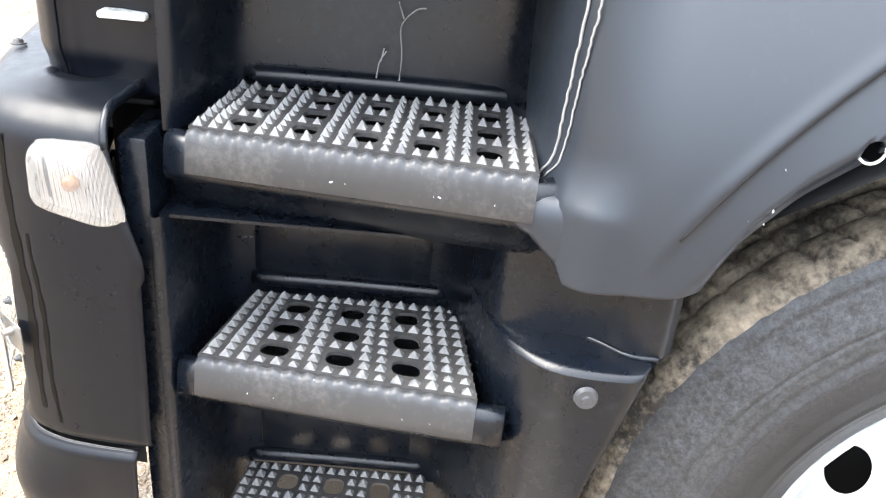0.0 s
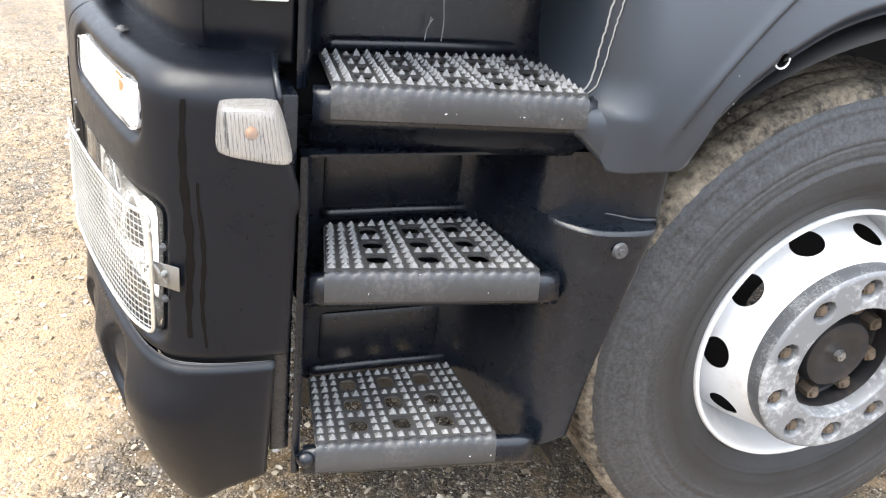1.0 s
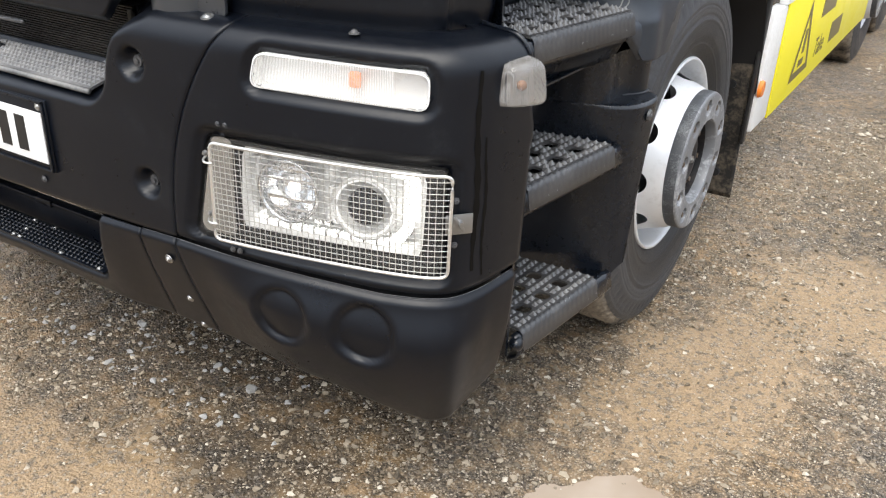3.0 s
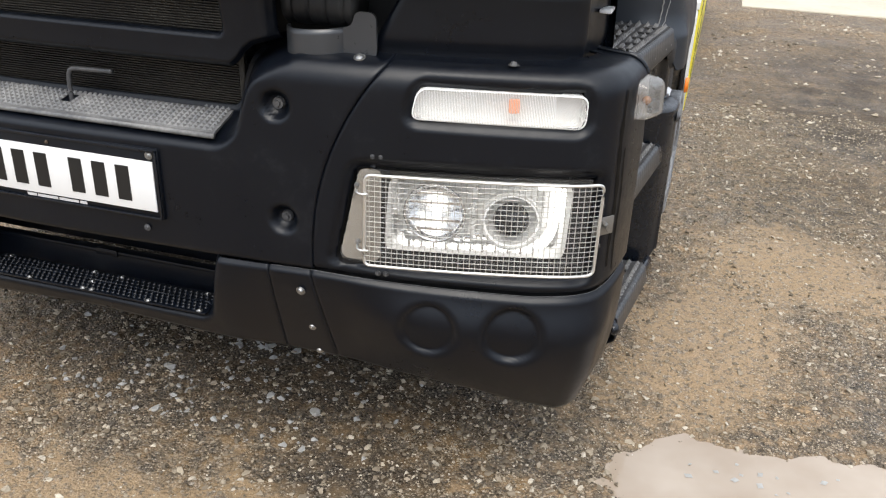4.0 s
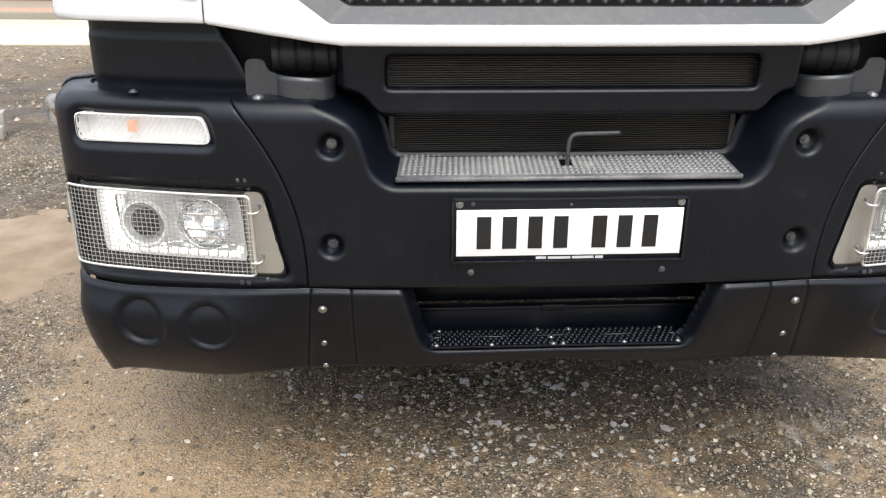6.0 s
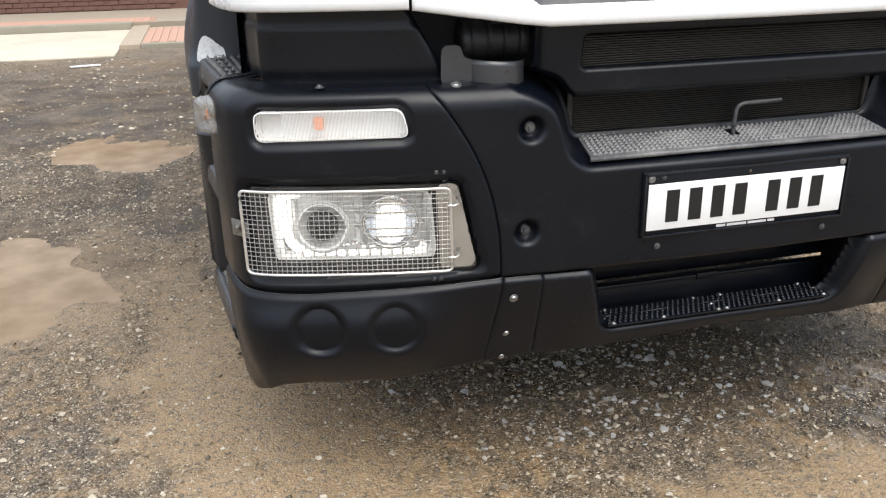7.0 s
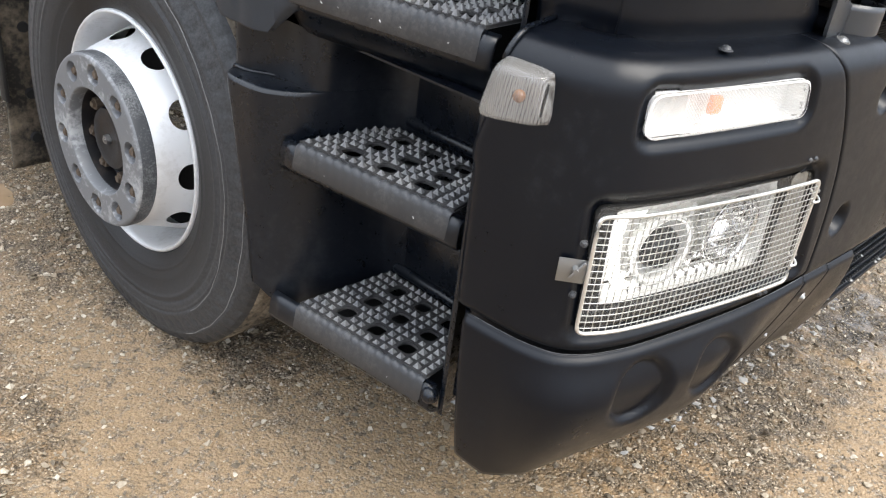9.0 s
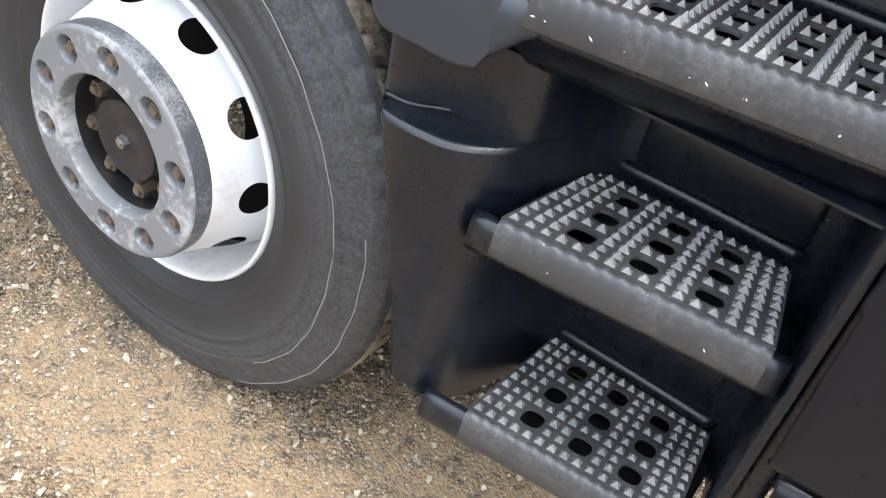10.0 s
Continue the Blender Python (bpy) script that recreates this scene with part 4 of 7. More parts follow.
# ---- the front's lower step ----
def lower_step():
    bm = bmesh.new()
    box(bm, (-0.318, 0.158, 0.470), (0.318, 0.250, 0.476), 0.002)
    tread = part("lower_front_step", bm, black_plastic, lorry, "black metal step with raised studs")
    pieces = []
    for j, y in enumerate(np.arange(0.168, 0.246, 0.0135)):
        for x in np.arange(-0.31 + 0.007 * (j % 2), 0.311, 0.0145):
            k = 7
            a = np.linspace(0, 2 * np.pi, k, endpoint=False)
            v = np.vstack([np.c_[x + r * np.cos(a), y + r * np.sin(a), np.full(k, z)] for r, z in ((0.0052, 0.476), (0.0042, 0.4795), (0.0026, 0.4795), (0.0022, 0.4765))])
            f = [(q * k + i, q * k + (i + 1) % k, (q + 1) * k + (i + 1) % k, (q + 1) * k + i) for q in range(3) for i in range(k)]
            pieces.append((v, f))
    v, f = joined(pieces)
    link_mesh("studding", v, f, black_plastic, tread)
    for x, y in ((-0.29, 0.232), (-0.30, 0.158), (-0.165, 0.156), (-0.012, 0.156), (0.012, 0.156), (0.165, 0.158), (0.30, 0.158), (-0.04, 0.232), (0.04, 0.232), (0.275, 0.232), (-0.012, 0.19)):
        bm = bmesh.new()
        dome_screw(bm, (x, y + 0.006, 0.477), (0, 0, 1), 0.0075, 0.004)
        part("step_screw", bm, zinc, tread, "small silver screw")
    bm = bmesh.new()
    box(bm, (-0.37, 0.262, 0.455), (0.37, 0.268, 0.536), 0.002)
    part("step_back", bm, black_plastic, lorry, "dark panel behind the lower step")
    for name, lo, hi in (("step_rail", (-0.37, 0.246, 0.530), (0.37, 0.272, 0.539)), ("step_shield", (-0.38, 0.285, 0.539), (0.38, 0.290, 0.66)), ("step_catch", (-0.03, 0.242, 0.526), (0.03, 0.252, 0.544))):
        bm = bmesh.new()
        box(bm, lo, hi, 0.002)
        part(name, bm, black_plastic, lorry)
    for sx in (1, -1):
        bm = bmesh.new()
        box(bm, (0.315, 0.17, 0.46), (0.40, 0.29, 0.468))
        box(bm, (0.378, 0.18, 0.46), (0.385, 0.29, 0.66), 0.002)
        part("step_cheek", bm, black_plastic, lorry, "", sx)


lower_step()


# ---- between bumper and cab: corner panels, brackets, hoses, white panels ----
def cab_corner(sx):
    zs = np.r_[np.linspace(1.075, 1.085, 3), np.linspace(1.09, 1.255, 30)]
    n = 90
    s_end = s_of_y(0.455)
    s0 = s_of_x(0.700) + (s_of_x(0.795) - s_of_x(0.700)) * np.clip((zs - 1.085) / 0.16, 0, 1)
    u = np.linspace(0, 1, n)
    s = s0[None, :] + (s_end - s0[None, :]) * u[:, None]
    z = zs[None, :] * np.ones_like(s)
    inset = 0.078 - 0.006 * step01(zs, 1.09, 1.12)[None, :] + 0.004 * step01(zs, 1.196, 1.212)[None, :] + 0.006 * (1 - step01(u, 0, 0.02))[:, None] + 0.028 * step01(s, s_of_x(1.06), s_of_y(0.36)) + 0.008 * step01(s, s_of_x(1.0), s_of_x(1.12)) * (1 - step01(s, s_of_y(0.37), s_of_y(0.44)))
    skin_sheet("cab_corner_panel", s, z, inset, black_plastic, lorry, "", sx)
    # added dark sheet that keeps the gap at the cab corner black
    bm = bmesh.new()
    box(bm, (0.80, 0.30, 1.054), (1.07, 0.44, 1.062), 0.003)
    part("gap_shade_sheet", bm, dark_inside, lorry, "", sx)
    # strips and clips at its back edge
    bm = bmesh.new()
    box(bm, (1.048, 0.446, 1.085), (1.078, 0.462, 1.30), 0.004)
    part("corner_trim", bm, grey_plastic, lorry, "", sx)
    for z in (1.13, 1.185):
        bm = bmesh.new()
        box(bm, (1.05, 0.40, z), (1.080, 0.452, z + 0.003), 0.001)
        part("trim_clip", bm, black_plastic, lorry, "", sx)
    if sx > 0:
        bm = bmesh.new()
        box(bm, (1.094, 0.402, 1.163), (1.118, 0.454, 1.171), 0.003)
        part("white_flange", bm, white_paint, lorry, "white painted flange end", sx)
    # half-round bracket with an upright tab
    a = np.linspace(math.pi * 1.02, math.pi * 1.98, 24)
    cx, cy, r = 0.592, 0.235, 0.068
    ring = np.c_[cx + r * np.cos(a), cy + 0.062 * np.sin(a)]
    zz = np.linspace(1.072, 1.128, 6)
    v = np.array([[x, y, z + 0.004 * (x - cx) / r] for x, y in ring for z in zz])
    ob = link_mesh("hose_bracket", v, grid_faces(len(ring), len(zz)), bracket_paint, lorry, "curved grey bracket below the hose", sx)
    thick(ob, 0.004)
    q = rounded([(0.640, 1.076), (0.718, 1.080), (0.716, 1.163), (0.674, 1.163), (0.668, 1.136), (0.640, 1.130)], 0.016)
    k = len(q)
    v = np.vstack([np.c_[q[:, 0], np.full(k, 0.203), q[:, 1]], np.c_[q[:, 0], np.full(k, 0.209), q[:, 1]]])
    link_mesh("tab", v, [tuple(range(k)), tuple(range(k, 2 * k))[::-1]] + [(i, k + i, k + (i + 1) % k, (i + 1) % k) for i in range(k)], bracket_paint, ob, "", sx, smooth=False)
    bm = bmesh.new()
    dome_screw(bm, (0.690, 0.186, 1.083), (0, -0.3, 1), 0.012, 0.006)
    part("bracket_bolt", bm, zinc, lorry, "silver bolt", sx)
    xs = np.linspace(0.515, 0.66, 60)
    rr = 0.044 - 0.005 * np.exp(-((np.mod(xs - 0.515, 0.036) - 0.018) / 0.003) ** 2)
    ang = np.linspace(0, 2 * np.pi, 22, endpoint=False)
    v = np.array([[x, 0.262 + q * math.cos(t), 1.165 + q * math.sin(t)] for x, q in zip(xs, rr) for t in ang])
    f = [(i * 22 + j, i * 22 + (j + 1) % 22, (i + 1) * 22 + (j + 1) % 22, (i + 1) * 22 + j) for i in range(59) for j in range(22)]
    link_mesh("hose", v, f + [tuple(range(22))[::-1], tuple(range(59 * 22, 60 * 22))], rubber_hose, lorry, "black ribbed rubber hose", sx)


GRILLE = [(-0.525, 1.243), (0.525, 1.243), (0.615, 1.31), (0.70, 1.40), (0.72, 1.60), (-0.72, 1.60), (-0.70, 1.40), (-0.615, 1.31)]


def cab_front():
    xs = np.linspace(-0.785, 0.785, 200)
    f = np.r_[0, 0, 0.01, np.linspace(0.03, 1, 60)]
    low = np.interp(np.abs(xs), [0, 0.50, 0.56, 0.785], [1.198, 1.199, 1.206, 1.240])
    s, ff = np.meshgrid(s_of_x(np.abs(xs)) * np.sign(xs), f, indexing="ij")
    z = low[:, None] + (1.66 - low[:, None]) * ff
    inset = 0.002 + 0.03 * step01(ff, 0, 1) + np.r_[0.02, 0.006, 0.001, np.zeros(60)][None, :] * np.ones_like(s)
    hole = lambda s, z: outside(np.stack([s, z], -1), GRILLE)
    skin_sheet("cab_front", s, z, inset, white_paint, lorry, "white painted cab front panel", 1, None, hole, 0.012)
    # black grille frame and its lattice
    q = rounded(GRILLE, 0.01, 3)
    inner = q.mean(0) + (q - q.mean(0)) * np.array([0.93, 0.77])
    k = len(q)
    v = np.vstack([skin(q[:, 0], q[:, 1], 0.006), skin(inner[:, 0], inner[:, 1], 0.035), skin(inner[:, 0], inner[:, 1], 0.07)])
    ob = link_mesh("grille_frame", v, [(a * k + i, a * k + (i + 1) % k, (a + 1) * k + (i + 1) % k, (a + 1) * k + i) for a in range(2) for i in range(k)], grey_plastic, lorry, "black grille frame", smooth=False)
    pieces = []
    for j, z in enumerate(np.arange(1.284, 1.56, 0.026)):
        for i, x in enumerate(np.arange(-0.52, 0.52, 0.036)):
            x = x + 0.018 * (j % 2)
            y = float(skin(abs(x), z, 0.05)[1])
            for dx, dz in ((0.018, 0.026), (-0.018, 0.026)):
                pieces.append(tube([(x, y, z), (x + dx, y, z + dz)], 0.004, 4, caps=False))
    v, f = joined(pieces)
    link_mesh("lattice", v, f, grey_plastic, ob, "dark diamond lattice", smooth=False)
    bm = bmesh.new()
    box(bm, (-0.6, 0.22, 1.2), (0.6, 0.23, 1.6))
    part("grille_backing", bm, dark_inside, ob)


def cab_side(sx):
    s0, s1 = s_of_x(0.791), s_of_y(0.47)
    f = np.r_[0, 0, 0, np.linspace(0.01, 1, 30)]
    s, ff = np.meshgrid(np.linspace(s0, s1, 80), f, indexing="ij")
    low = 1.241 + 0.0 * s
    z = low + (1.66 - low) * ff + 0.0
    inset = np.r_[0.07, 0.02, 0.006, np.zeros(30)][None, :] + 0.004 + 0.02 * ff + 0.028 * step01(s, s_of_x(1.05), s_of_y(0.33))
    z[:, 1] += 0.001
    skin_sheet("cab_corner", s, z, inset, white_paint, lorry, "white painted cab corner", sx, None, None, 0.01)
    # flat near-black wedge on the white skin paints a shaded panel gap
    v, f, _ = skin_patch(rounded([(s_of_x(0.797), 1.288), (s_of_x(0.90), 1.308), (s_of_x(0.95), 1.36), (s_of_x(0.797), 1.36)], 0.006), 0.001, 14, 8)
    link_mesh("gap_patch", v, f, dark_inside, lorry, "flat dark patch drawn for a gap above the corner panel", sx)
    bm = bmesh.new()
    box(bm, (1.125, 0.49, 1.285), (1.175, 1.62, 1.75), 0.010)
    part("door", bm, white_paint, lorry, "white cab door above the steps", sx)
    bm = bmesh.new()
    box(bm, (0.96, 0.50, 1.29), (1.13, 1.60, 1.34), 0.004)
    part("door_sill", bm, black_plastic, lorry, "", sx)


cab_front()
for sx in (1, -1):
    cab_corner(sx)
    cab_side(sx)
# upper cab, out of view: a plain box that also shades the steps
bm = bmesh.new()
box(bm, (-1.20, 0.20, 1.66), (1.20, 2.25, 2.95), 0.10)
part("cab_body", bm, white_paint, lorry, "plain white cab body")
# unseen dark blocks added to keep sky and light out behind the front
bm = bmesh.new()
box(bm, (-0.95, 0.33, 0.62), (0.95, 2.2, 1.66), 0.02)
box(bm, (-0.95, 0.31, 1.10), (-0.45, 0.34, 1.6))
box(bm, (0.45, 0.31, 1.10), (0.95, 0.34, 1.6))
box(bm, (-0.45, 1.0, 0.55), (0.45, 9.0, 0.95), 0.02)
part("chassis", bm, dark_inside, lorry, "dark filler blocks and chassis of the unseen underside")
bm = bmesh.new()
box(bm, (-0.85, 1.48, 0.38), (0.85, 1.63, 0.52), 0.03)
part("front_axle", bm, hub_grease, lorry, "dark greasy front axle beam")


# ---- side steps ----
TREADS = [  # height, outer front, outer back, inner back, inner front (x, y), teeth along and across, first column of holes
    (1.062, (1.158, 0.507), (1.209, 0.883), (0.998, 0.885), (0.998, 0.522), 22, 10, 2),
    (0.776, (1.173, 0.507), (1.216, 0.848), (1.015, 0.822), (1.015, 0.540), 16, 10, 3),
    (0.461, (1.191, 0.502), (1.229, 0.812), (1.005, 0.800), (1.005, 0.525), 16, 10, 3),
]


def is_hole(i, j, first, nu):
    return first <= i < nu - 2 and (i - first) % 4 in (0, 1) and 1 <= j <= 8 and (j - 1) % 3 in (0, 1)


def step_tread(k, sx):
    z, a, b, c, d, nu, nv, first = TREADS[k]
    a, b, c, d = [np.array(p) for p in (a, b, c, d)]

    def at(u, w):
        u, w = u[..., None], w[..., None]
        return a * (1 - u) * (1 - w) + b * u * (1 - w) + c * u * w + d * (1 - u) * w

    # plate with oval holes
    u, w = np.meshgrid(np.linspace(0, nu, nu * 4 + 1), np.linspace(0, nv, nv * 4 + 1), indexing="ij")
    centres = [(i + 1.0, j + 1.0) for i in range(nu) for j in range(nv) if is_hole(i, j, first, nu) and (i - first) % 4 == 0 and (j - 1) % 3 == 0]

    def sdf(u, w):
        h = np.full(u.shape, 9.0)
        for cu, cw in centres:
            e = ((np.abs(u - cu) / 0.86) ** 3 + (np.abs(w - cw) / 0.80) ** 3) ** (1 / 3)
            h = np.minimum(h, (e - 1) * 0.85)
        return h

    for _ in range(3):
        h = sdf(u, w)
        e = 1e-3
        gu, gw = (sdf(u + e, w) - h) / e, (sdf(u, w + e) - h) / e
        g2 = gu * gu + gw * gw + 1e-6
        near = np.abs(h) < 0.16
        u, w = np.where(near, u - h * gu / g2, u), np.where(near, w - h * gw / g2, w)
    mid = lambda q: (q[:-1, :-1] + q[1:, :-1] + q[1:, 1:] + q[:-1, 1:]) / 4
    keep = sdf(mid(u), mid(w)) > 0
    xy = at(u / nu, w / nv)
    v = np.concatenate([xy, np.full(xy.shape[:2] + (1,), z)], -1).reshape(-1, 3)
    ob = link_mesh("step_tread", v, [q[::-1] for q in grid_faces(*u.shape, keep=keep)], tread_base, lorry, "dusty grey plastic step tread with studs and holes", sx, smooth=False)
    thick(ob, 0.005, -1.0 if sx > 0 else -1.0)
    p3 = lambda q: (q[0], q[1], z - 0.0005)
    v, f = teeth([p3(a), p3(b), p3(c), p3(d)], nu, nv, (1.02 * float(np.linalg.norm(b - a)) / nu, 1.0 * float(np.linalg.norm(d - a)) / nv), 0.0135, lambda i, j: is_hole(i, j, first, nu), 0.05)
    f = [q[::-1] for q in f]
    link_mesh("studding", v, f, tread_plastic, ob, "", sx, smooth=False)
    # front apron with a scalloped upper edge
    n = nu * 6
    t = np.linspace(0, 1, n)
    edge = a + (b - a) * t[:, None]
    out = np.array([(b - a)[1], -(b - a)[0]]) / np.linalg.norm(b - a)
    drop = [(0.0, 0.0), (0.004, 0.0), (0.009, -0.004), (0.011, -0.010), (0.017, -0.044), (0.014, -0.046), (0.0, -0.046)]
    wave = 0.5 + 0.5 * np.cos((t * nu - 0.5) * 2 * np.pi)
    rows = []
    for q, (o, dz) in enumerate(drop):
        oo = o + (0.0016 * wave if 0 < q < 3 else 0.0)
        rows.append(np.c_[edge + out * np.broadcast_to(oo, n)[:, None], np.full(n, z + dz) + (0.004 * wave if q < 3 else 0)])
    v = np.stack(rows, 1).reshape(-1, 3)
    apron = link_mesh("step_apron", v, [q[::-1] for q in grid_faces(n, len(drop))], apron_plastic, ob, "grey scuffed front edge", sx)
    # rounded black sill that carries the tread
    bm = bmesh.new()
    o = out * 0.004
    lo = [0.955, 0.722, 0.398][k]
    pts = [a + o + (a - b) * 0.065, b + o + (b - a) * (0.17, 0.10, 0.22)[k]]
    prof = [(-0.19, -0.006), (-0.010, -0.006), (0.0, -0.010), (0.004, -0.018), (0.008, -0.044), (0.004, -0.052)]
    if k == 0:
        prof += [(-0.010, -0.060), (-0.024, -0.085), (-0.034, -0.100), (-0.19, -0.102)]
    elif k == 1:
        prof += [(-0.02, -0.058), (-0.19, -0.061)]
    else:
        prof += [(-0.008, -0.060), (-0.025, -0.067)]
    m = 16
    tuck = lambda q: 0.045 * max((q - 0.80) / 0.20, 0) ** 2 if k == 0 else 0.0
    vv = np.array([[*(pts[0] + (pts[1] - pts[0]) * q + out * (pr[0] - tuck(q))), z + pr[1]] for q in np.linspace(0, 1, m) for pr in prof])
    # the top stays open under the tread so that the holes look through
    faces = grid_faces(m, len(prof))
    faces = [q for q in faces if q[0] % len(prof) != 0]
    sill = link_mesh("step_sill", vv, faces, step_plastic, lorry, "", sx)
    thick(sill, 0.004)
    return ob


def wall_sheet(name, plan_low, plan_high, zs, n, sx, label="", mat=None):
    """Moulded wall: blends one plan curve into another from the foot to the head."""
    a, b = smooth_path(plan_low, n), smooth_path(plan_high, n)
    zs = np.array(zs, float)
    t = (zs - zs[0]) / (zs[-1] - zs[0])
    v = np.array([[*(a[i] + (b[i] - a[i]) * t[j]), zs[j]] for i in range(n) for j in range(len(zs))])
    ob = link_mesh(name, v, grid_faces(n, len(zs)), mat or step_plastic, lorry, label, sx)
    return ob


def back_edge(z):
    """Depth of the side panel's edge beside the wheel."""
    return float(np.interp(z, [0.40, 0.6, 0.86], [0.945, 0.985, 1.035]))


def side_plan(z):
    e = back_edge(z)
    return [(1.182, 0.464), (1.178, 0.478), (1.12, 0.487), (1.03, 0.497), (1.0, 0.535), (0.998, 0.66), (1.0, 0.775), (1.035, 0.818), (1.12, 0.845), (1.185, 0.867), (1.225, 0.896), (1.248, 0.930), (1.256, (0.930 + e) / 2), (1.252, e - 0.01), (1.225, e)]


UPPER_PLAN = [(1.182, 0.464), (1.178, 0.478), (1.12, 0.487), (1.03, 0.497), (1.0, 0.535), (0.998, 0.66), (1.0, 0.775), (1.035, 0.818), (1.10, 0.841), (1.158, 0.860), (1.178, 0.892), (1.180, 0.945), (1.192, 0.985), (1.213, 1.01), (1.217, 1.045), (1.195, 1.065)]


def step_housing(sx):
    lower = wall_sheet("step_housing", side_plan(0.40), side_plan(0.850), np.linspace(0.40, 0.850, 30), 110, sx, "")
    for vert in lower.data.vertices:
        # the outer foot is rounded up towards the wheel
        foot = float(np.interp(vert.co.y, [0.82, 0.86, 0.90, 0.937, 0.955], [0.40, 0.408, 0.425, 0.460, 0.495]))
        vert.co.z += (foot - 0.40) * (0.85 - vert.co.z) / 0.45 * float(step01(abs(vert.co.x), 1.13, 1.20))
    wall_sheet("step_housing_upper", UPPER_PLAN, UPPER_PLAN, np.linspace(0.856, 0.965, 6), 110, sx, "")
    # ledge between the two, with a rounded edge
    lo, hi = smooth_path(side_plan(0.850), 110), smooth_path(UPPER_PLAN, 110)
    rows = [(0.0, 0.850), (0.05, 0.8555), (0.15, 0.858), (1.0, 0.858)]
    v = np.array([[*(lo[i] + (hi[i] - lo[i]) * t), z] for i in range(110) for t, z in rows])
    link_mesh("housing_ledge", v, grid_faces(110, 4), step_plastic, lorry, "", sx)
    # upright fin that the ledge runs into
    v, f = tube(smooth_path([(1.168, 0.950, 0.858), (1.192, 0.984, 0.8585), (1.215, 1.012, 0.8595), (1.220, 1.045, 0.860)], 12), 0.0045, 8)
    link_mesh("ledge_rib", v, f, step_plastic, lorry, "", sx)
    bm = bmesh.new()
    box(bm, (0.93, 0.430, 0.44), (1.166, 0.462, 1.05), 0.004)
    part("housing_front", bm, step_plastic, lorry, "", sx)
    # left side only: dark sheet added to give the tread's holes their shade
    if sx < 0:
        bm = bmesh.new()
        box(bm, (1.0, 0.50, 0.405), (1.18, 0.82, 0.412), 0.002)
        part("hole_shade_sheet", bm, dark_inside, lorry, "added dark sheet that blackens the lowest step's holes", sx)
    # ceilings of the hollows and the floor under the lowest tread
    for z in (0.715, 0.958):
        bm = bmesh.new()
        box(bm, (0.99, 0.47, z), (1.165, 0.87, z + 0.004))
        part("hollow_ceiling", bm, step_plastic, lorry, "", sx)
    # a shallow raised field on each back wall
    for z0, z1, y0, y1 in ((0.80, 0.925, 0.535, 0.785), (0.49, 0.60, 0.54, 0.775)):
        bm = bmesh.new()
        box(bm, (0.972, y0, z0), (1.005, y1, z1), 0.013)
        part("back_field", bm, step_plastic, lorry, "", sx)
    # gutter rims where tread meets wall
    for z, y0, y1, x in ((1.080, 0.545, 0.855, 0.988), (0.797, 0.55, 0.79, 1.001), (0.480, 0.54, 0.785, 0.999)):
        v, f = tube([(x - 0.004, y0 - 0.012, z - 0.002), (x, y0, z), (x, (y0 + y1) / 2, z + 0.001), (x, y1, z), (x - 0.004, y1 + 0.012, z - 0.002)], 0.0125, 14)
        link_mesh("gutter_rim", v, f, step_plastic, lorry, "", sx)
    # hollow above the top tread
    top = [(1.122, 0.466), (1.116, 0.480), (1.08, 0.492), (1.02, 0.503), (0.985, 0.54), (0.985, 0.68), (0.985, 0.82), (1.01, 0.862), (1.06, 0.878), (1.12, 0.888)]
    top_hi = [(1.118, 0.466), (1.112, 0.480), (1.07, 0.498), (1.01, 0.515), (0.965, 0.56), (0.96, 0.68), (0.965, 0.80), (1.0, 0.862), (1.06, 0.905), (1.12, 0.93)]
    wall_sheet("entry_wall", top, top_hi, np.linspace(1.045, 1.30, 14), 90, sx, "")
    # knob on the lowest front corner and the panel's button
    bm = bmesh.new()
    bmesh.ops.create_uvsphere(bm, u_segments=14, v_segments=10, radius=0.016, matrix=Matrix.Translation((1.195, 0.486, 0.438)))
    part("corner_knob", bm, step_plastic, lorry, "", sx)
    if sx < 0:
        return
    bm = bmesh.new()
    disc(bm, (1.2575, 0.964, 0.826), (1, 0.02, 0), 0.014, 0.012, 0.006, 20)
    disc(bm, (1.261, 0.964, 0.826), (1, 0.02, 0), 0.006, 0.005, 0.005, 12)
    part("panel_button", bm, grey_plastic, lorry, "round panel fastener", sx)


WHEEL_Y, WHEEL_Z = 1.557, 0.515


def groove_r(degrees):
    """Distance of the arch's moulded line from the wheel's axis, by the angle round it."""
    return 0.7404 + 0.00257 * (135.8 - np.clip(degrees, 95, 150))



